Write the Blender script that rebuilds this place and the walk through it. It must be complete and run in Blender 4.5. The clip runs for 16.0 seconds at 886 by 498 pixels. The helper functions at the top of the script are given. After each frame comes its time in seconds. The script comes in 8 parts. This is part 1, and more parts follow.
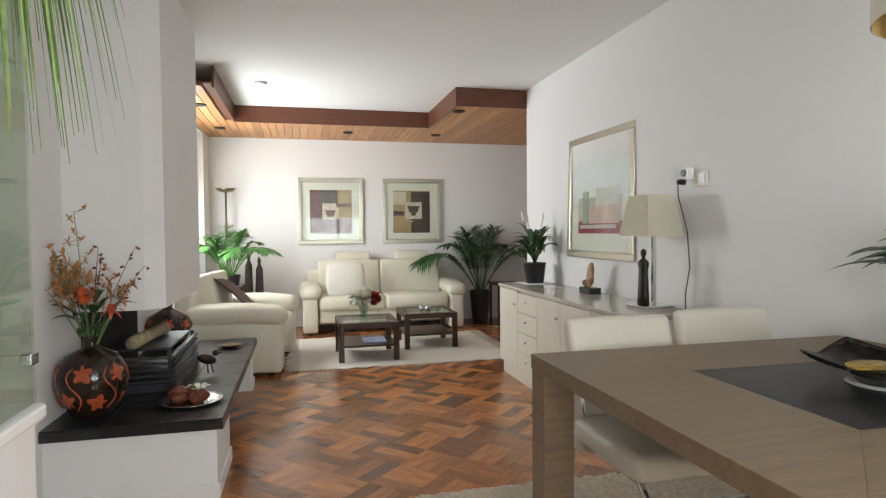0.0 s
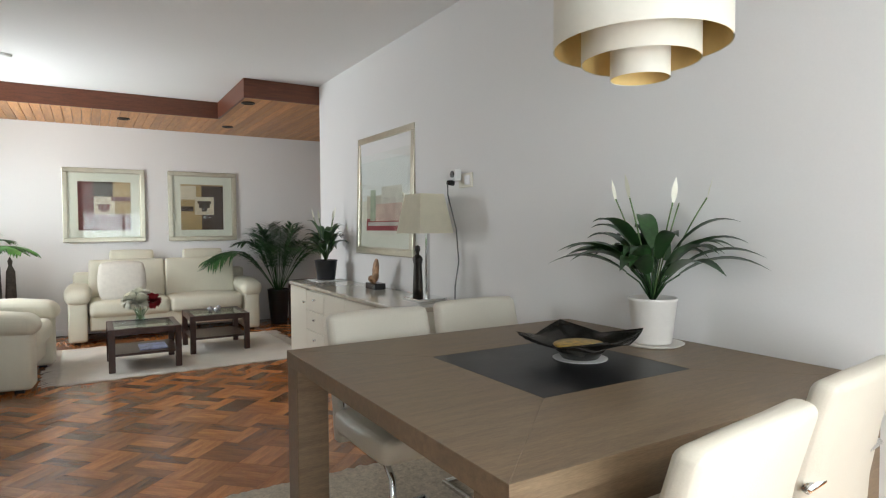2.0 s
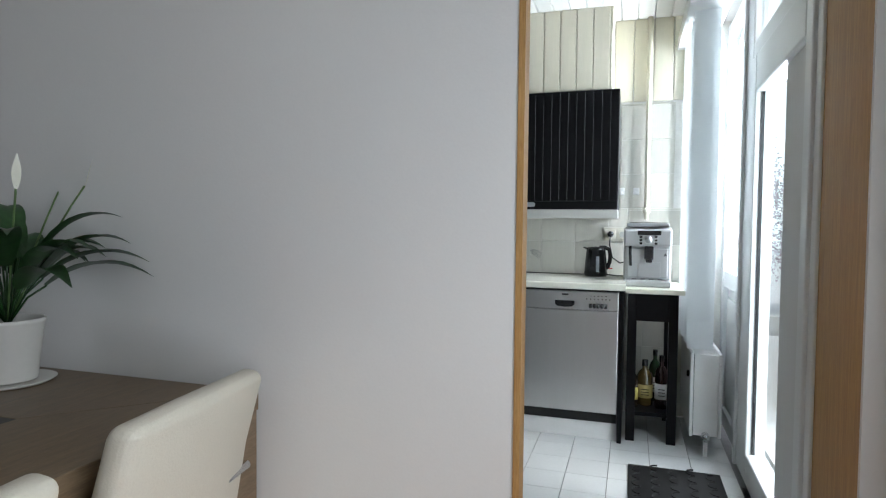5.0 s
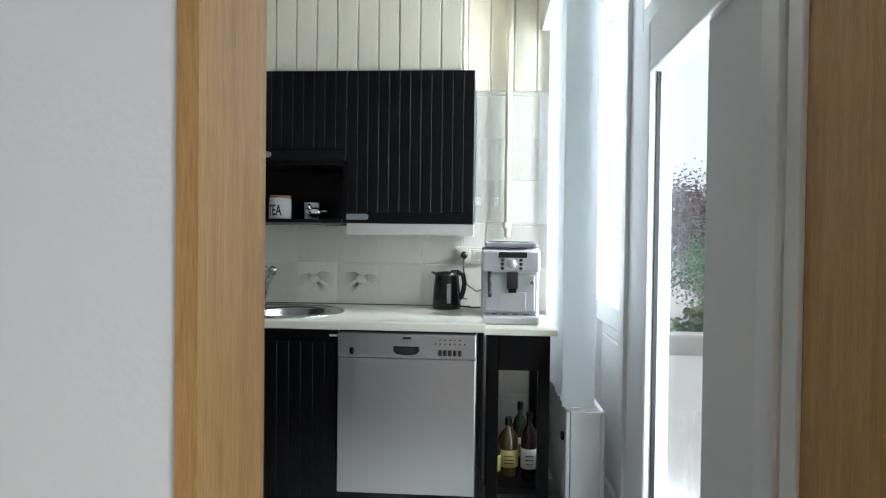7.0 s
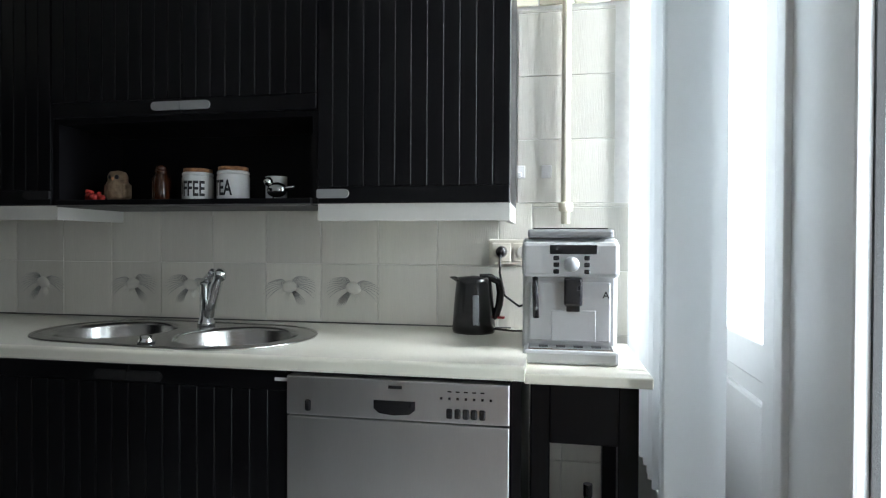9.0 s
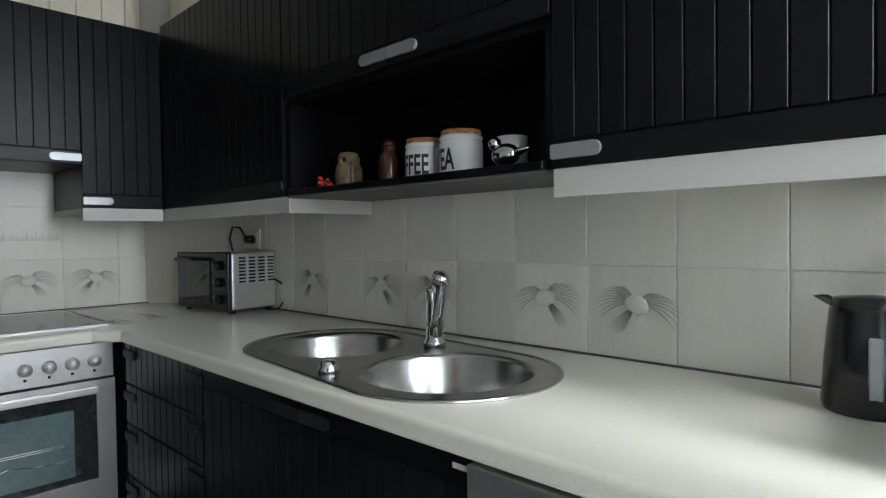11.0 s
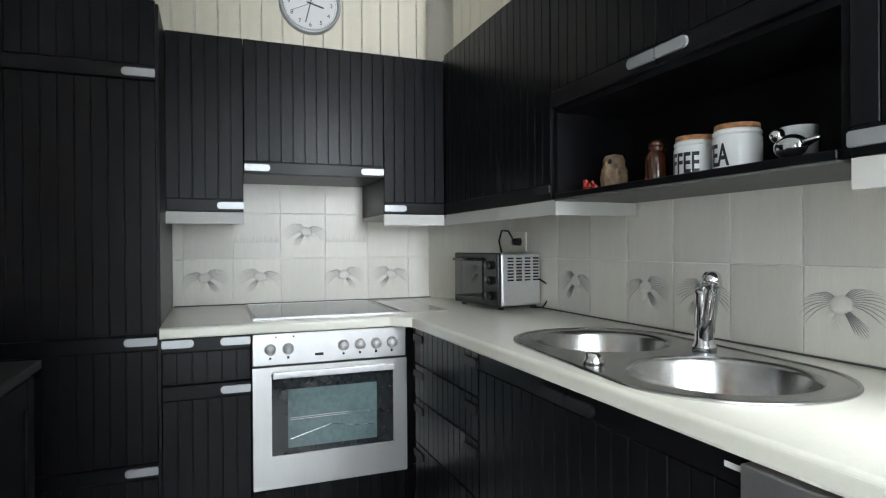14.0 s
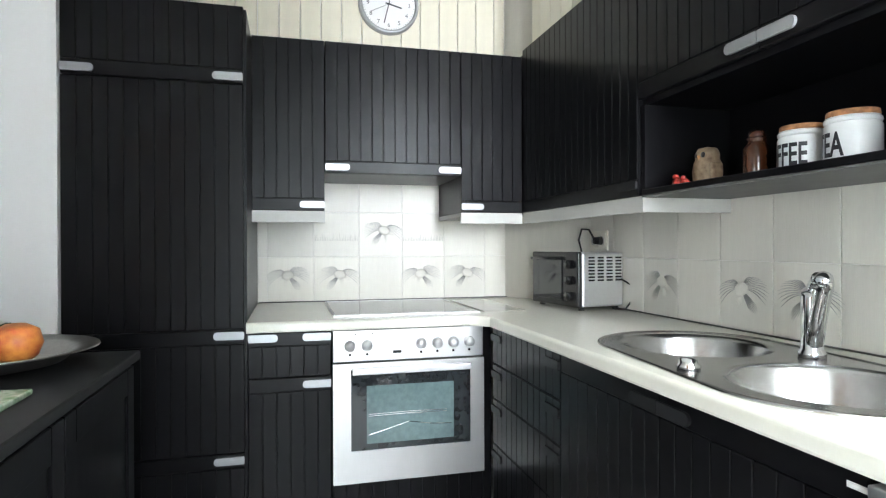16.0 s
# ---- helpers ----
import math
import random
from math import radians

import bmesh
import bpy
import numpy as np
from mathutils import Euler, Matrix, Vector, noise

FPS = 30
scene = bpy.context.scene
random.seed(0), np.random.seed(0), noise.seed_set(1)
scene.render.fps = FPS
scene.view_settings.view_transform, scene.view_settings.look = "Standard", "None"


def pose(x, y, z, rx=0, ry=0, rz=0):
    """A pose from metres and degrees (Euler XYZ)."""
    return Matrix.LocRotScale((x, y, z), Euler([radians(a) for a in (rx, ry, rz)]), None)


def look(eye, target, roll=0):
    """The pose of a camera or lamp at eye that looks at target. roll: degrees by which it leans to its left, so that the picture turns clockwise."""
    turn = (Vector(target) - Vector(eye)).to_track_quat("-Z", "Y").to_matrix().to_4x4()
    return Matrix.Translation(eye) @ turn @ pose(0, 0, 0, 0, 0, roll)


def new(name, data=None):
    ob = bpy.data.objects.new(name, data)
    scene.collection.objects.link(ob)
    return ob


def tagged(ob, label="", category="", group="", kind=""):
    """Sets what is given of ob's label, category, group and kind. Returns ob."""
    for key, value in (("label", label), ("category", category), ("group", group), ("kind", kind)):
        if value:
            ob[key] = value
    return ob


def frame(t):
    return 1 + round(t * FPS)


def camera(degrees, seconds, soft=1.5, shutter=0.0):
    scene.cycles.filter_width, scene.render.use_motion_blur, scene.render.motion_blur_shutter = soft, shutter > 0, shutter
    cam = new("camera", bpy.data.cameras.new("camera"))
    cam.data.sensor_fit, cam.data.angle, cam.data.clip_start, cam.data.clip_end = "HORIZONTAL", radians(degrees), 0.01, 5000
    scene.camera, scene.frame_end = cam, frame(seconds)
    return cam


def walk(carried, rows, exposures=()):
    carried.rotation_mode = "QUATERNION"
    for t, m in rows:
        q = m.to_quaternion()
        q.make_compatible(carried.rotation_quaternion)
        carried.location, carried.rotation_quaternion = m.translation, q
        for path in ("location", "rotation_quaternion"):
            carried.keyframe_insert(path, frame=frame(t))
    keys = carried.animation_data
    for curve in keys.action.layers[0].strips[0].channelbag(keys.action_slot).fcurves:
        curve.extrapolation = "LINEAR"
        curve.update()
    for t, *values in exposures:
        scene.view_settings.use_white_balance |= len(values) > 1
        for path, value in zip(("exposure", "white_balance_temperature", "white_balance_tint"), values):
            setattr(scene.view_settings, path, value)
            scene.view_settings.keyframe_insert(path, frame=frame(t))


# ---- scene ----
cam = camera(73.6, 16.0, 1.2)
PATH = [
    (0, (0.42, 0.1, 1.217), (0.885, 2.044, 1.155), -0.5),
    (0.5, (0.466, 0.066, 1.223), (0.979, 1.998, 1.158), -0.4),
    (1, (0.513, 0.052, 1.226), (1.155, 1.945, 1.156), -0.5),
    (1.5, (0.566, 0.022, 1.217), (1.397, 1.84, 1.145), -0.4),
    (2, (0.606, -0.017, 1.213), (1.637, 1.695, 1.138), -0.3),
    (2.5, (0.646, -0.046, 1.208), (1.865, 1.538, 1.134), -0.0),
    (3, (0.715, -0.105, 1.221), (2.142, 1.295, 1.143), 0.1),
    (3.5, (0.779, -0.145, 1.221), (2.401, 1.022, 1.147), 0.3),
    (4, (0.853, -0.186, 1.218), (2.611, 0.767, 1.152), 0.4),
    (4.5, (0.999, -0.19, 1.213), (2.846, 0.574, 1.147), 0.3),
    (5, (1.23, -0.148, 1.207), (3.134, 0.458, 1.133), 0.6),
    (7.3, (2.3, -0.099, 1.252), (4.297, 0.012, 1.221), 0.6),
    (7.5, (2.39, -0.133, 1.251), (4.386, -0.012, 1.212), 0.4),
    (8, (2.678, -0.176, 1.227), (4.673, -0.038, 1.19), 0.5),
    (8.2, (2.776, -0.183, 1.223), (4.772, -0.048, 1.192), 0.4),
    (10.3, (3.783, -0.11, 1.177), (5.507, 0.903, 1.159), 0.0),
    (10.5, (3.842, -0.095, 1.178), (5.514, 1.001, 1.16), -0.2),
    (11, (3.998, -0.099, 1.199), (5.435, 1.291, 1.154), -0.8),
    (11.5, (4.051, -0.126, 1.199), (5.261, 1.467, 1.171), -0.9),
    (12, (4.011, -0.134, 1.191), (5.091, 1.549, 1.174), -0.7),
    (12.5, (3.987, -0.146, 1.179), (4.946, 1.609, 1.171), -0.6),
    (13, (3.963, -0.157, 1.182), (4.821, 1.65, 1.171), -0.5),
    (13.5, (3.951, -0.161, 1.177), (4.736, 1.678, 1.171), -0.4),
    (14, (3.932, -0.158, 1.176), (4.662, 1.704, 1.167), -0.4),
    (14.5, (3.935, -0.146, 1.181), (4.585, 1.745, 1.171), -0.4),
    (15, (3.929, -0.13, 1.176), (4.517, 1.782, 1.167), -0.3),
    (15.5, (3.921, -0.125, 1.17), (4.456, 1.802, 1.162), -0.2),
    (16, (3.919, -0.122, 1.169), (4.418, 1.814, 1.162), -0.2),
]
walk(cam, [(t, look(eye, target, roll)) for t, eye, target, roll in PATH],
     [(0, 0.46, 6550, 10), (2.0, 0.2, 6400, 10), (2.8, -0.2, 6150, 10), (3.5, -0.42, 6000, 10), (5.0, -0.95, 5980, 10), (7.4, -0.95, 6080, 10), (8.2, -1.0, 6100, 11), (10.5, -1.1, 6280, 13), (11.5, -1.08, 6200, 12), (12.5, -0.78, 6200, 12), (14.0, -0.22, 6230, 12), (16.0, 0.52, 6250, 12)])


# ---- sky and daylight ----
world = bpy.data.worlds.new("overcast_sky")
scene.world = world
world.use_nodes = True
sky = world.node_tree.nodes.new("ShaderNodeTexSky")
sky.sky_type = "NISHITA"
sky.sun_disc = False
sky.dust_density, sky.air_density, sky.ozone_density = 7.0, 1.0, 0.2
sky.sun_elevation, sky.sun_rotation = radians(48), radians(200)
world.node_tree.links.new(sky.outputs["Color"], world.node_tree.nodes["Background"].inputs["Color"])
world.node_tree.nodes["Background"].inputs["Strength"].default_value = 0.15
sun = new("sun", bpy.data.lights.new("sun", "SUN"))
sun.data.energy, sun.data.angle, sun.data.color = 3.0, radians(25), (1.0, 0.97, 0.92)
sun.matrix_world = look((0, -8, 12), (1.5, 2, 0))


def window_light(name, eye, target, w, h, power, colour=(0.93, 0.97, 1.0)):
    data = bpy.data.lights.new(name, "AREA")
    data.shape, data.size, data.size_y, data.energy, data.color = "RECTANGLE", w, h, power, colour
    ob = new(name, data)
    ob.matrix_world = look(eye, target)
    return ob


window_light("sky_at_front_window", (-0.86, 6.3, 1.5), (2.0, 6.1, 1.0), 1.4, 1.4, 62)
window_light("sky_at_rear_window", (1.3, -0.86, 1.08), (1.4, 3.0, 1.0), 1.6, 1.0, 34)
window_light("sky_at_kitchen_window", (4.98, -0.9, 1.65), (4.6, 2.0, 0.9), 0.5, 1.4, 265)
window_light("sky_at_kitchen_door", (3.75, -0.95, 1.25), (4.2, 2.0, 0.8), 0.9, 2.1, 80)


# ---- materials ----
def mat(name, colour, rough=0.5, metal=0.0, vary=0.08, scale=6.0, bump=0.0, bump_scale=60.0, stretch=(1, 1, 1), coat=0.0,
        transmission=0.0, random_tint=0.0, island=False, second=None, spec=0.5, alpha=1.0):
    m = bpy.data.materials.new(name)
    m.use_nodes = True
    nt = m.node_tree
    b = nt.nodes["Principled BSDF"]
    tc = nt.nodes.new("ShaderNodeTexCoord")
    mp = nt.nodes.new("ShaderNodeMapping")
    mp.inputs["Scale"].default_value = stretch
    nt.links.new(tc.outputs["Object"], mp.inputs["Vector"])
    n1 = nt.nodes.new("ShaderNodeTexNoise")
    n1.inputs["Scale"].default_value, n1.inputs["Detail"].default_value = scale, 5
    n2 = nt.nodes.new("ShaderNodeTexNoise")
    n2.inputs["Scale"].default_value, n2.inputs["Detail"].default_value = bump_scale, 4
    for n in (n1, n2):
        nt.links.new(mp.outputs["Vector"], n.inputs["Vector"])
    add = nt.nodes.new("ShaderNodeMath")
    add.operation = "MULTIPLY_ADD"
    add.inputs[1].default_value = 0.45
    nt.links.new(n2.outputs["Fac"], add.inputs[0])
    half = nt.nodes.new("ShaderNodeMath")
    half.operation = "MULTIPLY"
    half.inputs[1].default_value = 0.55
    nt.links.new(n1.outputs["Fac"], half.inputs[0])
    nt.links.new(half.outputs[0], add.inputs[2])
    ramp = nt.nodes.new("ShaderNodeValToRGB")
    lo = second or tuple(c * (1 - vary) for c in colour)
    hi = tuple(min(1.0, c * (1 + vary)) for c in colour)
    ramp.color_ramp.elements[0].position, ramp.color_ramp.elements[1].position = 0.36, 0.64
    ramp.color_ramp.elements[0].color, ramp.color_ramp.elements[1].color = (*lo, 1), (*hi, 1)
    nt.links.new(add.outputs[0], ramp.inputs["Fac"])
    out = ramp.outputs["Color"]
    if random_tint:
        src = nt.nodes.new("ShaderNodeNewGeometry").outputs["Random Per Island"] if island else nt.nodes.new("ShaderNodeObjectInfo").outputs["Random"]
        mr = nt.nodes.new("ShaderNodeMapRange")
        mr.inputs["To Min"].default_value, mr.inputs["To Max"].default_value = 1 - random_tint, 1 + random_tint
        nt.links.new(src, mr.inputs["Value"])
        mx = nt.nodes.new("ShaderNodeVectorMath")
        mx.operation = "SCALE"
        nt.links.new(out, mx.inputs[0])
        nt.links.new(mr.outputs["Result"], mx.inputs["Scale"])
        out = mx.outputs[0]
    nt.links.new(out, b.inputs["Base Color"])
    rr = nt.nodes.new("ShaderNodeMapRange")
    rr.inputs["To Min"].default_value, rr.inputs["To Max"].default_value = max(0.02, rough * 0.85), min(1.0, rough * 1.15)
    nt.links.new(n1.outputs["Fac"], rr.inputs["Value"])
    nt.links.new(rr.outputs["Result"], b.inputs["Roughness"])
    b.inputs["Metallic"].default_value = metal
    b.inputs["Specular IOR Level"].default_value = spec
    b.inputs["Coat Weight"].default_value = coat
    b.inputs["Coat Roughness"].default_value = 0.12
    b.inputs["Transmission Weight"].default_value = transmission
    if bump:
        bp = nt.nodes.new("ShaderNodeBump")
        bp.inputs["Strength"].default_value, bp.inputs["Distance"].default_value = bump, 0.004
        nt.links.new(n2.outputs["Fac"], bp.inputs["Height"])
        nt.links.new(bp.outputs["Normal"], b.inputs["Normal"])
    return m


def wood(name, light, dark, rough=0.4, grain=(1, 14, 14), tint=0.0, coat=0.0, island=False, spec=0.5):
    return mat(name, light, rough, vary=0.12, scale=3.5, bump=0.12, bump_scale=28, stretch=grain, second=dark, random_tint=tint, coat=coat, island=island, spec=spec)


def glass_mat(name, tint=(0.95, 0.98, 0.97), rough=0.0, clear=0.9):
    m = bpy.data.materials.new(name)
    m.use_nodes = True
    nt = m.node_tree
    nt.nodes.remove(nt.nodes["Principled BSDF"])
    tr = nt.nodes.new("ShaderNodeBsdfTransparent")
    tr.inputs["Color"].default_value = (*tint, 1)
    gl = nt.nodes.new("ShaderNodeBsdfGlossy")
    gl.inputs["Roughness"].default_value = rough
    lw = nt.nodes.new("ShaderNodeLayerWeight")
    pw = nt.nodes.new("ShaderNodeMath")
    pw.operation = "POWER"
    pw.inputs[1].default_value = 4.0
    nt.links.new(lw.outputs["Facing"], pw.inputs[0])
    fr = nt.nodes.new("ShaderNodeMath")
    fr.operation = "MULTIPLY_ADD"
    fr.inputs[1].default_value, fr.inputs[2].default_value = 0.55, 0.025
    nt.links.new(pw.outputs[0], fr.inputs[0])
    mx = nt.nodes.new("ShaderNodeMixShader")
    nt.links.new(fr.outputs[0], mx.inputs["Fac"])
    nt.links.new(tr.outputs[0], mx.inputs[1])
    nt.links.new(gl.outputs[0], mx.inputs[2])
    nt.links.new(mx.outputs[0], nt.nodes["Material Output"].inputs["Surface"])
    return m


WALL = mat("wall_paint", (0.78, 0.775, 0.765), 0.85, vary=0.012, scale=1.3, bump=0.08, bump_scale=140)
CEIL = mat("ceiling_paint", (0.82, 0.82, 0.81), 0.9, vary=0.015, scale=1.1, bump=0.05, bump_scale=90)
WHITE = mat("white_lacquer", (0.8, 0.8, 0.79), 0.35, vary=0.02, scale=3)
UPVC = mat("window_frame_white", (0.82, 0.83, 0.83), 0.3, vary=0.015, scale=4)
FASCIA = wood("dark_fascia_wood", (0.15, 0.045, 0.018), (0.085, 0.025, 0.011), 0.4, (2, 2, 20))
PINE = wood("pine_slats", (0.55, 0.28, 0.105), (0.40, 0.17, 0.055), 0.42, (12, 1.2, 12), 0.22, island=True)
PARQUET = wood("parquet_wood", (0.43, 0.175, 0.056), (0.25, 0.085, 0.025), 0.24, (14, 1.6, 14), 0.62, coat=0.3)
PARQUET_FAR = wood("parquet_wood_far", (0.43, 0.175, 0.056), (0.25, 0.085, 0.025), 0.24, (14, 1.6, 14), 0.62, coat=0.3, island=True)
SCREED = mat("floor_joint_dark", (0.05, 0.02, 0.01), 0.7)
OAK = wood("grey_brown_oak", (0.205, 0.145, 0.088), (0.142, 0.097, 0.057), 0.42, (1.5, 16, 16))
TRIM_OAK = wood("varnished_oak_trim", (0.47, 0.285, 0.115), (0.37, 0.205, 0.075), 0.6, (16, 16, 1.2), spec=0.12)
INLAY = mat("dark_slate_inlay", (0.012, 0.012, 0.0125), 0.35, vary=0.3, scale=9, bump=0.05, spec=0.25)
LEATHER = mat("cream_leather", (0.69, 0.665, 0.54), 0.42, vary=0.05, scale=5, bump=0.22, bump_scale=260)
LEATHER2 = mat("off_white_leather", (0.60, 0.565, 0.48), 0.4, vary=0.04, scale=5, bump=0.2, bump_scale=240)
FABRIC = mat("light_cushion_fabric", (0.66, 0.63, 0.56), 0.9, vary=0.06, scale=30, bump=0.3, bump_scale=300)
THROW = mat("brown_throw", (0.075, 0.04, 0.03), 0.9, vary=0.3, scale=30, bump=0.5, bump_scale=200)
DARKWOOD = wood("dark_walnut", (0.05, 0.018, 0.011), (0.03, 0.011, 0.008), 0.35, (10, 10, 1.5))
RUG = mat("cream_woven_rug", (0.70, 0.655, 0.585), 0.95, vary=0.09, scale=4, bump=0.7, bump_scale=170)
SHAG = mat("beige_shaggy_rug", (0.56, 0.49, 0.39), 0.95, vary=0.25, scale=40, bump=1.0, bump_scale=120)
CREAM = mat("cream_lacquer", (0.74, 0.715, 0.61), 0.3, vary=0.02, scale=3)
CREAMTOP = mat("glossy_taupe_top", (0.52, 0.48, 0.40), 0.08, vary=0.03, scale=3)
SLATE = mat("black_hearth_tile", (0.016, 0.0165, 0.018), 0.34, vary=0.25, scale=7, bump=0.1, random_tint=0.25)
SOOT = mat("sooty_brick", (0.02, 0.018, 0.017), 0.9, vary=0.4, scale=12)
IRON = mat("dark_grey_iron", (0.05, 0.052, 0.056), 0.45, metal=0.5, vary=0.2)
STEEL = mat("brushed_stainless", (0.58, 0.58, 0.575), 0.38, metal=1.0, vary=0.025, scale=4, bump=0.0, bump_scale=60, stretch=(6, 6, 0.6))
STEELH = mat("brushed_steel_bowl", (0.50, 0.50, 0.49), 0.24, metal=1.0, vary=0.08, scale=6)
CHROME = mat("chrome", (0.75, 0.76, 0.77), 0.08, metal=1.0, vary=0.03)
ALU = mat("matt_aluminium", (0.38, 0.39, 0.40), 0.35, metal=0.7, vary=0.03)
BLACKDOOR = mat("black_stained_wood", (0.0045, 0.0045, 0.0052), 0.3, vary=0.15, scale=3.5, bump=0.02, bump_scale=28, stretch=(30, 30, 1.4), spec=0.16)
BLACK = mat("black_plastic", (0.012, 0.012, 0.013), 0.22, vary=0.15)
MATTBLACK = mat("matt_black", (0.012, 0.012, 0.0125), 0.55, vary=0.2, spec=0.3)
WORKTOP = mat("cream_worktop", (0.72, 0.715, 0.62), 0.2, vary=0.012, scale=120, bump=0.0)
TILE = mat("cream_wall_tile", (0.66, 0.645, 0.575), 0.3, vary=0.035, scale=2.5, bump=0.25, bump_scale=22, stretch=(16, 16, 1), random_tint=0.10)
TILE2 = mat("tile_relief", (0.64, 0.625, 0.56), 0.32, vary=0.06, scale=30)
# Grey for the palm ribs: the relief's shadow lines are put into the colour.
TILE3 = mat("tile_relief_shade", (0.28, 0.28, 0.265), 0.35, vary=0.2, scale=40)
GROUT = mat("pale_grout", (0.78, 0.77, 0.73), 0.9, vary=0.05, scale=20)
FTILE = mat("white_floor_tile", (0.74, 0.75, 0.75), 0.22, vary=0.03, scale=4, random_tint=0.04)
FGROUT = mat("grey_floor_grout", (0.30, 0.30, 0.30), 0.9, vary=0.1, scale=20)
CLAD = mat("cream_panelling", (0.72, 0.68, 0.55), 0.5, vary=0.03, scale=3, stretch=(10, 10, 1), bump=0.05, bump_scale=30)
WCLAD = mat("white_ceiling_panelling", (0.80, 0.79, 0.75), 0.5, vary=0.02, scale=3)
BLIND = mat("white_blind_fabric", (0.85, 0.86, 0.86), 0.8, vary=0.01, scale=4)
_nt = BLIND.node_tree
_tl = _nt.nodes.new("ShaderNodeBsdfTranslucent")
_tl.inputs["Color"].default_value = (0.85, 0.87, 0.88, 1)
_mx = _nt.nodes.new("ShaderNodeMixShader")
_mx.inputs["Fac"].default_value = 0.65
_nt.links.new(_nt.nodes["Principled BSDF"].outputs[0], _mx.inputs[1])
_nt.links.new(_tl.outputs[0], _mx.inputs[2])
_nt.links.new(_mx.outputs[0], _nt.nodes["Material Output"].inputs["Surface"])
GLASS = glass_mat("clear_glass")
TGLASS = glass_mat("table_glass", (0.86, 0.93, 0.9))
LEAF = mat("dark_green_leaf", (0.022, 0.065, 0.018), 0.35, vary=0.35, scale=8, random_tint=0.3)
PALM = mat("palm_green", (0.075, 0.22, 0.045), 0.55, vary=0.3, scale=10, random_tint=0.3)
PALM2 = mat("dark_palm_green", (0.03, 0.10, 0.028), 0.6, vary=0.3, scale=10, random_tint=0.3)
STEM = mat("green_stem", (0.12, 0.2, 0.07), 0.5, vary=0.2)
PETAL = mat("white_spathe", (0.8, 0.8, 0.68), 0.5, vary=0.05)
SILVER = mat("champagne_frame", (0.50, 0.47, 0.38), 0.3, metal=0.85, vary=0.08, scale=20)
PAPER = mat("cream_mount", (0.74, 0.71, 0.62), 0.9, vary=0.02)
LAMPSH = mat("cream_lampshade", (0.86, 0.82, 0.68), 0.85, vary=0.03, scale=20, bump=0.1, bump_scale=300)
PENDIN = mat("pendant_yellow_inside", (0.86, 0.62, 0.25), 0.6, vary=0.04)
PENDOUT = mat("pendant_cream", (0.78, 0.75, 0.66), 0.5, vary=0.02)
BROWNMET = mat("dark_bronze", (0.03, 0.024, 0.02), 0.4, metal=0.6, vary=0.3)


# ---- building helpers ----
OFF = {}


def thing(name, label, category, base=(0, 0, 0), rz=0.0, group="", kind="", world_coords=True):
    ob = new(name)
    ob.empty_display_size = 0.1
    ob.matrix_basis = pose(*base, 0, 0, rz)
    OFF[ob.name] = Vector(base) if world_coords else Vector((0, 0, 0))
    return tagged(ob, label, category, group, kind)


def part(name, bm, material, parent=None, label="", smooth=False):
    off = OFF.get(parent.name, Vector((0, 0, 0))) if parent else Vector((0, 0, 0))
    if off.length:
        bmesh.ops.translate(bm, verts=bm.verts, vec=-off)
    me = bpy.data.meshes.new(name)
    bm.to_mesh(me)
    bm.free()
    me.materials.append(material)
    if smooth:
        me.polygons.foreach_set("use_smooth", [True] * len(me.polygons))
    ob = new(name, me)
    if parent:
        ob.parent = parent
        OFF[ob.name] = off
    if label:
        ob["label"] = label
    return ob


def single(name, bm, material, label, category, base=(0, 0, 0), smooth=False, kind="", group=""):
    """One mesh that is a thing by itself, with its origin at its base."""
    bmesh.ops.translate(bm, verts=bm.verts, vec=-Vector(base))
    ob = part(name, bm, material, None, "", smooth)
    ob.location = base
    OFF[ob.name] = Vector(base)
    return tagged(ob, label, category, group, kind)


def box(bm, x0, x1, y0, y1, z0, z1, bevel=0.0, seg=2):
    vs = bmesh.ops.create_cube(bm, size=1.0, matrix=Matrix.Translation(((x0 + x1) / 2, (y0 + y1) / 2, (z0 + z1) / 2)) @ Matrix.Diagonal((abs(x1 - x0), abs(y1 - y0), abs(z1 - z0), 1)))["verts"]
    if bevel:
        es = list({e for v in vs for e in v.link_edges})
        bmesh.ops.bevel(bm, geom=es, offset=bevel, segments=seg, profile=0.5, affect="EDGES")
    return bm


def B(*a, **k):
    return box(bmesh.new(), *a, **k)


def cyl(bm, p, r, h, seg=24, r2=None, m=None):
    mm = Matrix.Translation((p[0], p[1], p[2] + h / 2))
    bmesh.ops.create_cone(bm, cap_ends=True, segments=seg, radius1=r, radius2=r if r2 is None else r2, depth=h, matrix=(m or Matrix()) @ mm)
    return bm


def lathe(bm, prof, centre=(0, 0, 0), seg=32, caps=True):
    rings = []
    for r, z in prof:
        rings.append([bm.verts.new((centre[0] + r * math.cos(a), centre[1] + r * math.sin(a), centre[2] + z)) for a in (2 * math.pi * i / seg for i in range(seg))])
    for a, b in zip(rings, rings[1:]):
        for i in range(seg):
            j = (i + 1) % seg
            bm.faces.new((a[i], a[j], b[j], b[i]))
    if caps and prof[0][0] > 1e-4:
        bm.faces.new(rings[0][::-1])
    if caps and prof[-1][0] > 1e-4:
        bm.faces.new(rings[-1])
    bmesh.ops.remove_doubles(bm, verts=bm.verts, dist=1e-5)
    return bm


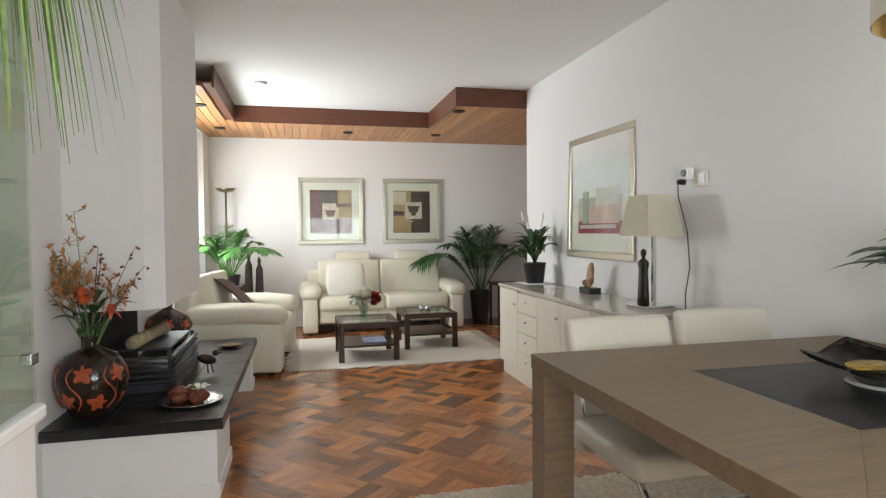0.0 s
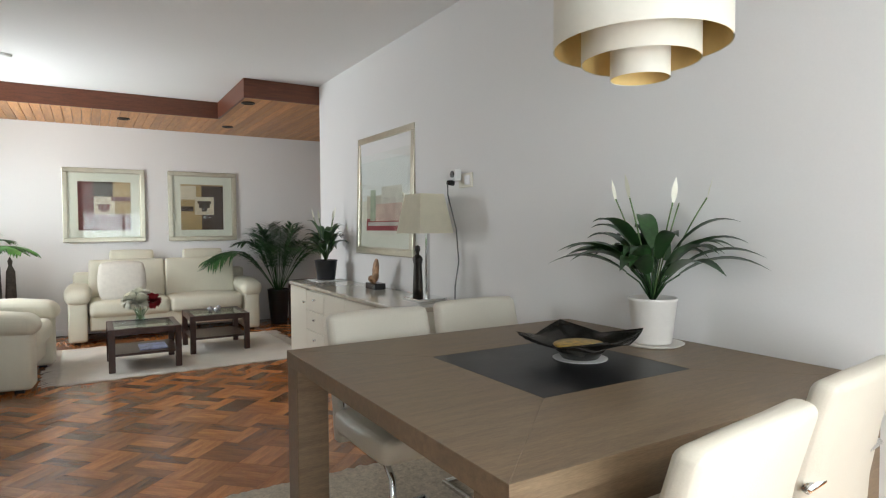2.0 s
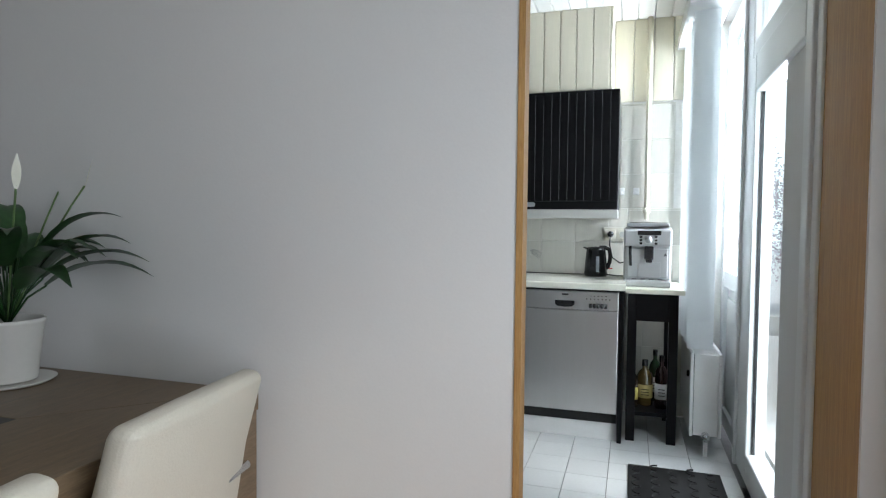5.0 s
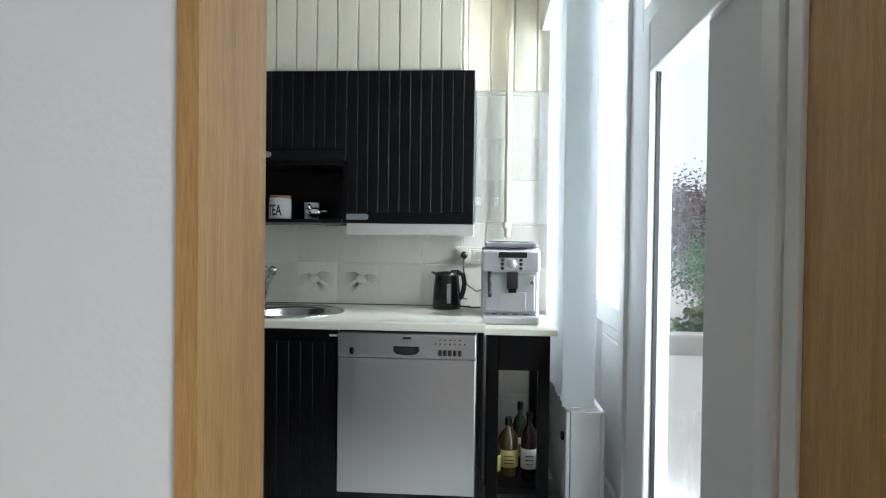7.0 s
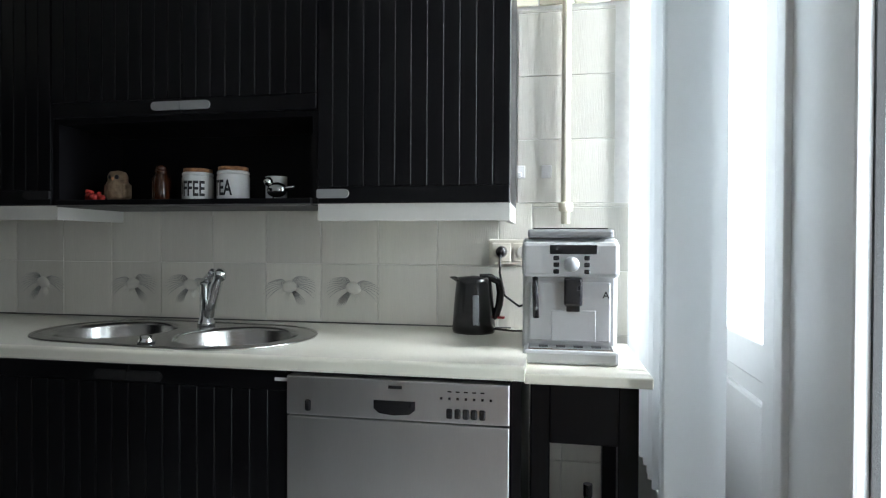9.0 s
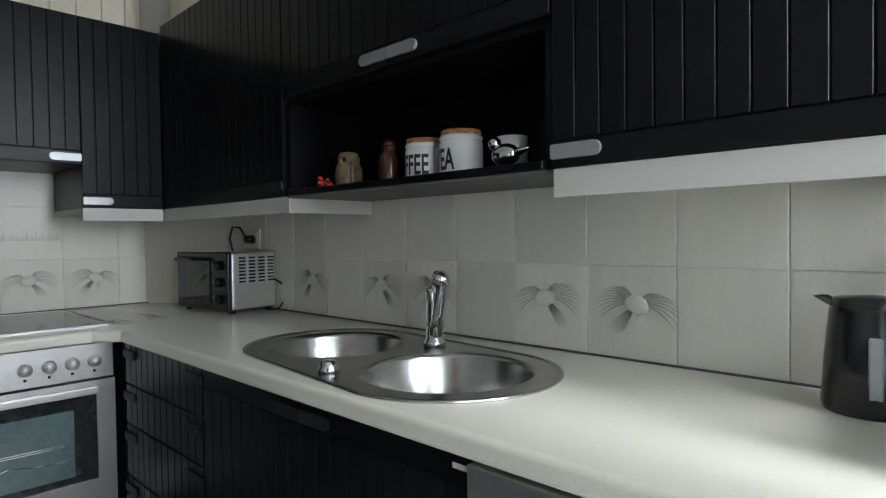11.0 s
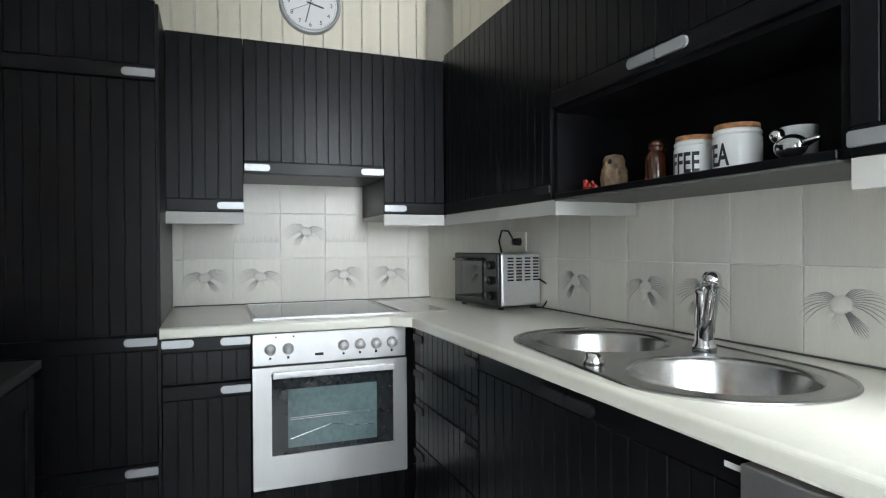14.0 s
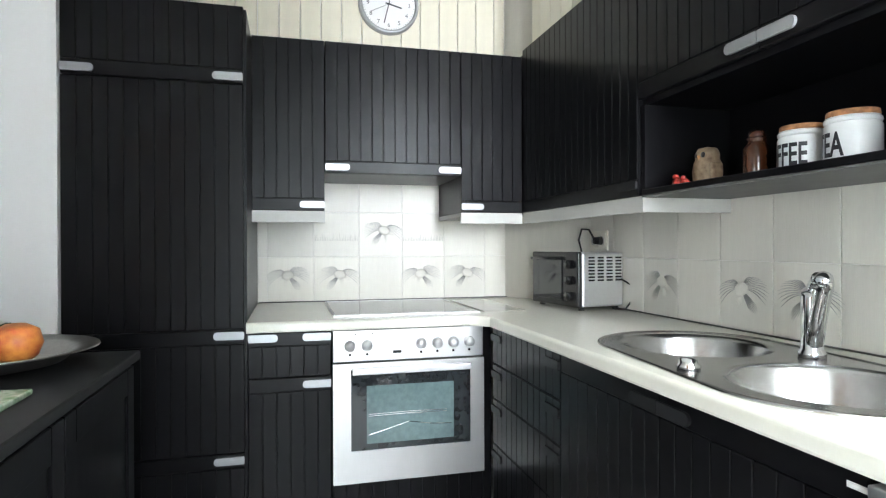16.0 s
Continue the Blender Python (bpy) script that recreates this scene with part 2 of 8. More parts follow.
def tube(bm, pts, r=0.01, seg=8, r_end=None):
    pts = [Vector(p) for p in pts]
    rings = []
    n = len(pts)
    for i, p in enumerate(pts):
        d = (pts[min(i + 1, n - 1)] - pts[max(i - 1, 0)]).normalized()
        a = d.orthogonal().normalized() if i == 0 else (rings_a - rings_a.dot(d) * d).normalized()
        rings_a = a
        b = d.cross(a)
        rad = r if r_end is None else r + (r_end - r) * i / max(1, n - 1)
        rings.append([bm.verts.new(p + rad * (math.cos(t) * a + math.sin(t) * b)) for t in (2 * math.pi * k / seg for k in range(seg))])
    for u, v in zip(rings, rings[1:]):
        for k in range(seg):
            bm.faces.new((u[k], u[(k + 1) % seg], v[(k + 1) % seg], v[k]))
    bm.faces.new(rings[0][::-1])
    bm.faces.new(rings[-1])
    return bm


def arc(p, q, lift, n=8):
    p, q = Vector(p), Vector(q)
    return [p.lerp(q, i / n) + Vector((0, 0, lift * 4 * (i / n) * (1 - i / n))) for i in range(n + 1)]


def puff(bm, x0, x1, y0, y1, z0, z1, r=0.05, crown=0.02, cuts=6):
    """A stuffed cushion block: rounded edges and bulging faces."""
    start = len(bm.verts)
    box(bm, x0, x1, y0, y1, z0, z1, r, 4)
    bm.verts.ensure_lookup_table()
    vs = bm.verts[start:]
    es = [e for e in bm.edges if all(v in set(vs) for v in e.verts)] if start else list(bm.edges)
    bmesh.ops.subdivide_edges(bm, edges=es, cuts=2, use_grid_fill=True)
    bm.verts.ensure_lookup_table()
    cx, cy, cz = (x0 + x1) / 2, (y0 + y1) / 2, (z0 + z1) / 2
    hx, hy, hz = (x1 - x0) / 2, (y1 - y0) / 2, (z1 - z0) / 2
    for v in bm.verts[start:]:
        u, w, t = (v.co.x - cx) / hx, (v.co.y - cy) / hy, (v.co.z - cz) / hz
        k = crown
        v.co.x += k * u * (1 - w * w) * (1 - t * t)
        v.co.y += k * w * (1 - u * u) * (1 - t * t)
        v.co.z += k * t * (1 - u * u) * (1 - w * w)
        v.co += 0.003 * noise.noise_vector(v.co * 9)
    return bm


def moved(bm, m):
    bmesh.ops.transform(bm, matrix=m, verts=bm.verts)
    return bm


def merge(bm, other):
    me = bpy.data.meshes.new("scratch")
    other.to_mesh(me)
    other.free()
    bm.from_mesh(me)
    bpy.data.meshes.remove(me)
    return bm


def plane_frame(origin, u, n):
    """Local x along u, local y out of the face (n), local z up."""
    u, n = Vector(u).normalized(), Vector(n).normalized()
    m = Matrix((u, n, Vector((0, 0, 1)))).transposed().to_4x4()
    return Matrix.Translation(origin) @ m


def text_mesh(words, size, m, depth=0.001, bold=0.0):
    c = bpy.data.curves.new("words", "FONT")
    c.body, c.size, c.extrude, c.align_x, c.offset = words, size, depth, "CENTER", bold
    ob = bpy.data.objects.new("words", c)
    scene.collection.objects.link(ob)
    dg = bpy.context.evaluated_depsgraph_get()
    me = bpy.data.meshes.new_from_object(ob.evaluated_get(dg))
    bm = bmesh.new()
    bm.from_mesh(me)
    bpy.data.objects.remove(ob)
    bpy.data.curves.remove(c)
    bpy.data.meshes.remove(me)
    return moved(bm, m)


# ---- the shell ----
XL, XW, XK, YR, YB, ZC = -0.68, 2.547, 2.95, -0.66, 7.909, 2.56
XS, YH, ZK = 5.30, 2.875, 2.555


def structure(name, bm, material, label, category="wall", smooth=False):
    return single(name, bm, material, label, category, kind="structure", smooth=smooth)


structure("floor", B(XL - 0.3, 4.3, YR - 0.25, YB + 0.2, -0.12, -0.012), SCREED, "dark bed under the wooden parquet floor", "floor")
bm = B(XW, XK, 0.30, 5.486, 0, 2.75)
box(bm, XW, 2.715, 0.118, 0.30, 0, 2.75)
box(bm, XW, 2.715, -0.576, 0.118, 2.14, 2.75)
box(bm, 2.715, XK, -0.576, 0.30, 2.14, 2.75)
box(bm, XW, XK, -0.86, -0.576, 2.14, 2.75)
box(bm, XW, XW + 0.011, 0.100, 0.118, 0, 2.14)
box(bm, XW, XW + 0.011, YR, -0.577, 0, 2.14)
structure("wall_east", bm, WALL, "white painted plaster wall with a doorway to the kitchen")
structure("wall_north", B(XL - 0.25, 4.4, YB, YB + 0.25, 0, 2.75), WALL, "white painted plaster wall behind the sofa")
structure("wall_nook_south", B(XK, 4.2, 5.286, 5.486, 0, 2.75), WALL, "white painted wall of the living room recess")
structure("wall_nook_east", B(4.2, 4.4, 5.286, YB, 0, 2.75), WALL, "white painted end wall of the recess")
bm = B(XL - 0.25, XL, YR - 0.25, 5.55, 0, 2.75)
box(bm, XL - 0.25, XL, 7.5, YB, 0, 2.75)
box(bm, XL - 0.25, XL, 5.55, 7.5, 0, 0.75)
box(bm, XL - 0.25, XL, 5.55, 7.5, 2.38, 2.75)
structure("wall_west", bm, WALL, "white painted outer wall with a wide front window")
bm = B(XL, 0.5, YR - 0.25, YR, 0, 2.75)
box(bm, 2.3, XW, YR - 0.25, YR, 0, 2.75)
box(bm, 0.5, 2.3, YR - 0.25, YR, 0, 0.55)
box(bm, 0.5, 2.3, YR - 0.25, YR, 2.35, 2.75)
structure("wall_south", bm, WALL, "white painted outer wall with a rear window")
structure("ceiling", B(XL, 4.2, YR, YB, ZC, ZC + 0.15), CEIL, "smooth white painted ceiling", "ceiling")


def framed_window(name, label, x0, x1, y0, y1, z0, z1, along):
    """A window frame with one mullion and its panes in an opening along x or y."""
    w = thing(name, label, "window", ((x0 + x1) / 2, (y0 + y1) / 2, z0), kind="structure")
    bm = bmesh.new()
    t = 0.06
    if along == "y":
        box(bm, x0, x1, y0, y1, z0, z0 + t); box(bm, x0, x1, y0, y1, z1 - t, z1)
        for y in (y0, (y0 + y1) / 2 - t / 2, y1 - t):
            box(bm, x0, x1, y, y + t, z0 + t, z1 - t)
        panes = [((x0 + x1) / 2 - 0.004, (x0 + x1) / 2 + 0.004, a, b) for a, b in ((y0 + t, (y0 + y1 - t) / 2), ((y0 + y1 + t) / 2, y1 - t))]
    else:
        box(bm, x0, x1, y0, y1, z0, z0 + t); box(bm, x0, x1, y0, y1, z1 - t, z1)
        for x in (x0, (x0 + x1) / 2 - t / 2, x1 - t):
            box(bm, x, x + t, y0, y1, z0 + t, z1 - t)
        panes = [(a, b, (y0 + y1) / 2 - 0.004, (y0 + y1) / 2 + 0.004) for a, b in ((x0 + t, (x0 + x1 - t) / 2), ((x0 + x1 + t) / 2, x1 - t))]
    part("window_frame", bm, UPVC, w)
    for a, b, c, d in panes:
        part("pane", B(a, b, c, d, z0 + t, z1 - t), GLASS, w).visible_shadow = False
    return w


framed_window("window_1", "white framed front window of the living room", XL - 0.16, XL - 0.08, 5.55, 7.5, 0.75, 2.38, "y")
framed_window("window_2", "white framed rear window of the dining area", 0.5, 2.3, YR - 0.16, YR - 0.08, 0.55, 2.35, "x")

# lowered timber border of the living room ceiling
ZS = 2.385
XF, YF, XB, YBF = -0.243, 6.72, 1.848, 5.50
bm = bmesh.new()
box(bm, XF - 0.02, XB + 0.0, YF, YF + 0.02, ZS, ZC - 0.001)
box(bm, XF - 0.02, XF, 5.2, YF, ZS, ZC - 0.001)
box(bm, XB, XB + 0.02, YBF, YF + 0.02, ZS, ZC - 0.001)
box(bm, XB + 0.02, 4.19, YBF, YBF + 0.02, ZS, ZC - 0.001)
structure("trim_fascia", bm, FASCIA, "dark brown timber fascia around the lowered ceiling border", "trim")
bm = bmesh.new()
w = 0.085
x = XL
while x < 4.18:
    y0 = 5.21 if x < XF - 0.03 else (YBF + 0.022 if x > XB + 0.02 else YF + 0.022)
    if x < XF - 0.03 and x + w > XF - 0.025:
        y0 = YF + 0.022
    box(bm, x + 0.002, x + w - 0.002, y0, YB - 0.001, ZS + 0.012, ZS + 0.03, 0.004, 1)
    x += w
structure("ceiling_slats", bm, PINE, "varnished pine tongue and groove ceiling boards", "ceiling")
structure("trim_soffit_back", B(XL, XF - 0.025, 5.2, YB, ZS + 0.032, ZS + 0.05), FASCIA, "dark backing board above the ceiling slats", "trim")

# door lining between dining area and kitchen
def jamb(bm, a, b, ya, yb, yoa, yob):
    """A splayed lining board from x = a to b, its face from ya at the dining side to yb at the kitchen side, and its back from yoa to yob."""
    lo = [bm.verts.new((x, y, 0.0)) for x, y in ((a, ya), (b, yb), (b, yob), (a, yoa))]
    hi = [bm.verts.new((v.co.x, v.co.y, 2.14)) for v in lo]
    bm.faces.new(lo[::-1])
    bm.faces.new(hi)
    for k in range(4):
        bm.faces.new((lo[k], lo[(k + 1) % 4], hi[(k + 1) % 4], hi[k]))
    bmesh.ops.recalc_face_normals(bm, faces=bm.faces)


bm = bmesh.new()
jamb(bm, XW - 0.003, 2.718, 0.084, 0.104, 0.099, 0.117)
jamb(bm, XW + 0.012, 3.33, -0.577, -0.699, -0.60, -0.722)
box(bm, XW + 0.012, 2.715, -0.60, 0.08, 2.115, 2.139)
structure("door_lining", bm, TRIM_OAK, "varnished honey oak door lining, without a door", "door frame")
bm = bmesh.new()
box(bm, XL, XW, YB - 0.012, YB, 0, 0.07, 0.002, 1)
box(bm, XW - 0.012, XW, 0.12, 5.48, 0, 0.07, 0.002, 1)
structure("baseboard", bm, WHITE, "low white painted skirting board", "baseboard")


# ---- kitchen shell ----
bm = B(XS, XS + 0.2, YR - 0.25, 3.1, 0, 2.75)
structure("wall_kitchen_east", bm, GROUT, "white wall behind the sink")
structure("wall_kitchen_north", B(XK, XS, YH, YH + 0.2, 0, 2.75), GROUT, "white wall behind the hob")
structure("wall_fridge_side", B(XK, 3.16, 2.13, YH, 0, ZK), WALL, "white painted wall beside the tall fridge cabinet")
structure("wall_kitchen_south", B(3.335, 3.80, -0.76, -0.70, 0, 2.75), WALL, "white painted outer kitchen wall beside the garden door")
structure("wall_kitchen_entry", B(XK, 3.335, -0.86, -0.725, 0, 2.75), WALL, "white outer wall behind the oak door lining")
structure("wall_kitchen_head", B(3.80, XS, YR - 0.2, YR, 2.5, 2.75), WALL, "white wall above the garden door")
structure("floor_kitchen", B(XK + 0.0, XS, YR - 0.2, YH, -0.12, -0.012), FGROUT, "grey grout bed of the tiled kitchen floor", "floor")
structure("threshold", B(XW - 0.01, XK + 0.02, -0.56, 0.08, -0.012, 0.006, 0.004, 1), TRIM_OAK, "worn oak threshold strip in the doorway", "threshold")
bm = bmesh.new()
y = YR
while y < YH:
    box(bm, XK, XS, y + 0.002, min(YH, y + 0.098), ZK, ZK + 0.02, 0.003, 1)
    y += 0.1
box(bm, XK, XS, YR, YH, ZK + 0.018, ZK + 0.1)
structure("ceiling_kitchen", bm, WCLAD, "white painted boarded kitchen ceiling", "ceiling")
# corner boxing
bm = bmesh.new()
v = [bm.verts.new(p) for p in ((5.036, YH, 0.9), (XS, 2.42, 0.9), (XS, YH, 0.9), (5.036, YH, ZK), (XS, 2.42, ZK), (XS, YH, ZK))]
for f in ((0, 1, 2), (3, 5, 4), (0, 3, 4, 1), (1, 4, 5, 2), (2, 5, 3, 0)):
    bm.faces.new([v[i] for i in f])
structure("wall_corner_boxing", bm, TILE, "cream tiled boxing across the kitchen corner")


# ---- kitchen cabinets ----
def grooved(name, parent, m, w, z0, z1, rail=None, pitch=0.05, t=0.02):
    """A tongue and groove front: backing with a plain rail at 'low' or 'high', and one board after another."""
    bm = box(bmesh.new(), 0.001, w - 0.001, -t, -0.006, z0, z1)
    a, b = z0 + 0.001, z1 - 0.001
    if rail == "low":
        box(bm, 0.001, w - 0.001, -0.006, 0, z0, z0 + 0.05, 0.002, 1)
        a = z0 + 0.052
    if rail == "high":
        box(bm, 0.001, w - 0.001, -0.006, 0, z1 - 0.05, z1, 0.002, 1)
        b = z1 - 0.052
    d = part(name, moved(bm, m), BLACKDOOR, parent)
    n = max(2, round(w / pitch))
    p = w / n
    for i in range(n):
        bm = box(bmesh.new(), i * p + (0.0012 if i else 0.001), (i + 1) * p - 0.0012, -0.006, 0, a, b, 0.0015, 1)
        part("board", moved(bm, m), BLACKDOOR, d)
    return d


def pill(bm, x0, x1, z, h=0.028, t=0.008):
    """A rounded flat grip."""
    r = h / 2
    pts = [(x1 - r + r * math.cos(a), z + r * math.sin(a)) for a in (math.pi * (i / 8 - 0.5) for i in range(9))]
    pts += [(x0 + r * 0.25, z + r), (x0, z + r * 0.75), (x0, z - r * 0.75), (x0 + r * 0.25, z - r)]
    f = [bm.verts.new((x, t, zz)) for x, zz in pts]
    g = [bm.verts.new((x, 0.0, zz)) for x, zz in pts]
    bm.faces.new(f)
    for i in range(len(pts)):
        j = (i + 1) % len(pts)
        bm.faces.new((f[j], f[i], g[i], g[j]))
    bmesh.ops.recalc_face_normals(bm, faces=bm.faces)
    return bm


def front(parent, origin, u, n, w, z0, z1, rail, grip, grip_z, name="door", dark=False):
    """A grooved front with its grip; grip: 'a' at the start of u, 'b' at its end."""
    m = plane_frame(origin, u, n)
    d = grooved(name, parent, m, w, z0, z1, rail)
    for g in grip:
        bm = pill(bmesh.new(), 0.0, 0.105, 0)
        if g == "b":
            bm = moved(bm, Matrix.Translation((w, 0, 0)) @ Matrix.Diagonal((-1, 1, 1, 1)))
            bmesh.ops.reverse_faces(bm, faces=bm.faces)
        bm = moved(bm, m @ Matrix.Translation((0, 0.0005, grip_z)))
        # Grips facing away from the window get matt black as painted shade.
        part("handle", bm, MATTBLACK if dark else ALU, d, "metal inset grip, its shade put into the black colour" if dark else "grey metal inset grip")
    return d


YO = 2.142            # hob run front
XO = 4.68             # sink run front
GRP = "fitted kitchen cabinets"
# tall fridge cabinet
c = thing("tall_cabinet", "tall black grooved cabinet around a built-in fridge", "cabinet", (3.46, 2.5, 0.0), group=GRP)
part("body", B(3.165, 3.755, YO + 0.022, YH - 0.005, 0.1, 2.05), BLACKDOOR, c)
part("plinth", B(3.17, 3.75, YO + 0.06, YO + 0.08, 0.0, 0.1), MATTBLACK, c)
for z0, z1, rail, gz, grips in ((1.765, 2.045, "low", 1.787, "ab"), (0.875, 1.76, None, 0, ""), (0.425, 0.87, "high", 0.85, "b"), (0.11, 0.42, "high", 0.398, "b")):
    front(c, (3.165, YO, 0), (1, 0, 0), (0, -1, 0), 0.59, z0, z1, rail, grips, gz)
part("side_panel", B(3.755, 3.765, YO + 0.02, YH - 0.005, 0.1, 2.04), BLACKDOOR, c)
# base units of the hob run
c = thing("base_cabinet", "black grooved base cabinet with a drawer beside the oven", "cabinet", (3.92, 2.5, 0.0), group=GRP)
part("body", B(3.768, 4.066, YO + 0.022, YH - 0.005, 0.1, 0.86), MATTBLACK, c)
part("plinth", B(3.768, 4.066, YO + 0.05, YO + 0.07, 0.0, 0.1), BLACKDOOR, c)
front(c, (3.768, YO, 0), (1, 0, 0), (0, -1, 0), 0.298, 0.69, 0.855, "high", "ab", 0.835, "drawer")
front(c, (3.768, YO, 0), (1, 0, 0), (0, -1, 0), 0.298, 0.11, 0.685, "high", "b", 0.66)
# oven
mat_knob = mat("satin_silver", (0.62, 0.62, 0.61), 0.32, metal=0.6, vary=0.03)
c = thing("oven", "stainless steel built-in oven with a dark glass door", "oven", (4.37, 2.4, 0.1), group="")
part("body", B(4.07, 4.665, YO + 0.02, YO + 0.55, 0.1, 0.86), MATTBLACK, c)
part("control_panel", B(4.071, 4.664, YO - 0.012, YO + 0.02, 0.735, 0.855, 0.003), STEEL, c)
door = bmesh.new()
rings = []
for y in (YO - 0.022, YO + 0.018):
    for x0, x1, z0, z1 in ((4.071, 4.664, 0.277, 0.73), (4.138, 4.608, 0.398, 0.706)):
        rings.append([door.verts.new((x, y, z)) for x, z in ((x0, z0), (x1, z0), (x1, z1), (x0, z1))])
for u, v in ((0, 1), (3, 2), (2, 0), (1, 3)):
    for k in range(4):
        q = (k + 1) % 4
        door.faces.new((rings[u][k], rings[u][q], rings[v][q], rings[v][k]))
bmesh.ops.recalc_face_normals(door, faces=door.faces)
od = part("door", door, STEEL, c)
part("glass", B(4.138, 4.608, YO - 0.016, YO - 0.010, 0.398, 0.706), mat("oven_door_glass", (0.02, 0.024, 0.026), 0.05, vary=0.1, spec=0.8), od, "dark mirrored oven glass")
# The pale blue-green paints the floor's reflection on the inner window.
part("inner_window", B(4.197, 4.54, YO - 0.0175, YO - 0.0165, 0.422, 0.642), mat("oven_inner_reflection", (0.13, 0.19, 0.19), 0.06, vary=0.2, scale=5), od, "inner oven window, pale with a painted floor reflection")
# Thin tubes draw the reflected floor-tile lines on the glass.
bm = bmesh.new()
for z in (0.527, 0.534):
    tube(bm, [(4.205, YO - 0.019, z), (4.36, YO - 0.019, z + 0.002), (4.51, YO - 0.019, z)], 0.0015, 5)
tube(bm, [(4.205, YO - 0.019, 0.455), (4.36, YO - 0.019, 0.497), (4.45, YO - 0.019, 0.482), (4.53, YO - 0.019, 0.478)], 0.0018, 5)
part("reflection_line", bm, CHROME, od, "thin chrome lines standing in for the floor's reflection")
part("handle", B(4.140, 4.606, YO - 0.052, YO - 0.034, 0.690, 0.716, 0.005), mat("white_steel_grip", (0.78, 0.78, 0.78), 0.3, metal=0.5), od, "pale steel bar handle")
for x in (4.15, 4.57):
    part("handle_mount", B(x, x + 0.015, YO - 0.04, YO - 0.015, 0.694, 0.712), STEEL, od)
for x in (4.135, 4.20, 4.41, 4.475, 4.54, 4.605):
    kb = cyl(bmesh.new(), (0, 0, 0), 0.021, 0.022, 20, 0.018)
    part("knob", moved(kb, Matrix.Translation((x, YO - 0.012, 0.795)) @ pose(0, 0, 0, 90)), mat_knob, c, "round silver knob", True)
bm = B(4.30, 4.332, YO - 0.0135, YO - 0.0120, 0.762, 0.772)
part("badge", bm, BLACK, c, "small dark badge")
for x in (4.135, 4.20, 4.41, 4.475, 4.54, 4.605):
    part("print_mark", B(x - 0.004, x + 0.004, YO - 0.0132, YO - 0.012, 0.758, 0.766), BLACK, c, "small printed dial mark")
for x in (4.155, 4.22):
    part("indicator", cyl(bmesh.new(), (0, 0, 0), 0.003, 0.002, 8, m=Matrix.Translation((x, YO - 0.012, 0.84)) @ pose(0, 0, 0, 90)), BLACK, c, "tiny dark indicator lamp")
bb = thing("oven_plinth_panel", "black grooved panel under the oven", "cabinet", (4.37, 2.2, 0.0), group=GRP)
grooved("panel", bb, plane_frame((4.071, YO, 0), (1, 0, 0), (0, -1, 0)), 0.593, 0.10, 0.272)
part("plinth", B(4.071, 4.66, YO + 0.05, YO + 0.07, 0, 0.1), WHITE, bb)
# corner post
single("corner_filler", B(4.667, 4.70, YO - 0.0, YO + 0.4, 0.0, 0.86), BLACKDOOR, "black corner strip between oven and drawers", "cabinet", (4.68, 2.3, 0.0), group=GRP)
# drawers on the sink run (front faces west)
U, N = (0, -1, 0), (-1, 0, 0)
c = thing("drawer_cabinet", "black grooved base cabinet with four drawers", "cabinet", (5.0, 1.76, 0.0), group=GRP)
part("body", B(XO + 0.022, XS - 0.01, 1.465, 2.06, 0.1, 0.86), MATTBLACK, c)
part("plinth", B(XO + 0.05, XO + 0.07, 1.465, 2.06, 0.0, 0.1), BLACKDOOR, c)
for z0, z1 in ((0.72, 0.855), (0.585, 0.715), (0.41, 0.58), (0.11, 0.405)):
    front(c, (XO, 2.06, 0), U, N, 0.594, z0, z1, None, "ab", z1 - 0.035, "drawer", True)
c = thing("sink_cabinet", "black grooved cupboard with a pair of doors below the sink", "cabinet", (5.0, 0.98, 0.0), group=GRP)
part("body", B(XO + 0.022, XS - 0.01, 0.512, 1.462, 0.1, 0.70), MATTBLACK, c)
part("plinth", B(XO + 0.05, XO + 0.07, 0.512, 1.462, 0.0, 0.1), BLACKDOOR, c)
front(c, (XO, 1.462, 0), U, N, 0.474, 0.11, 0.855, "high", "b", 0.825, dark=True)
front(c, (XO, 0.986, 0), U, N, 0.474, 0.11, 0.855, "high", "a", 0.825, dark=True)
part("maker_mark", B(XO - 0.0014, XO + 0.0006, 0.497, 0.545, 0.829, 0.838), mat("pale_print", (0.6, 0.6, 0.58), 0.6), c, "small pale printed bar")
# dishwasher
c = thing("dishwasher", "stainless steel dishwasher with a button panel", "dishwasher", (5.0, 0.21, 0.0))
part("body", B(XO + 0.02, XS - 0.02, -0.085, 0.505, 0.1, 0.855), MATTBLACK, c)
part("control_panel", B(XO - 0.012, XO + 0.02, -0.086, 0.506, 0.745, 0.848, 0.003), STEEL, c)
part("door", B(XO - 0.010, XO + 0.02, -0.086, 0.506, 0.16, 0.741, 0.004), STEEL, c)
part("plinth", B(XO + 0.03, XO + 0.05, -0.086, 0.506, 0.0, 0.15), WHITE, c)
bm = bmesh.new()
prof = [(-0.055, 0.0), (0.055, 0.0), (0.055, -0.022), (0.04, -0.034), (0.0, -0.038), (-0.04, -0.034), (-0.055, -0.022)]
f = [bm.verts.new((XO - 0.0135, 0.21 + a, 0.795 + b)) for a, b in prof]
g = [bm.verts.new((XO - 0.011, 0.21 + a, 0.795 + b)) for a, b in prof]
bm.faces.new(f)
for i in range(len(f)):
    bm.faces.new((f[i], f[(i + 1) % len(f)], g[(i + 1) % len(f)], g[i]))
bmesh.ops.recalc_face_normals(bm, faces=bm.faces)
part("grip_recess", bm, BLACK, c, "black recessed grip")
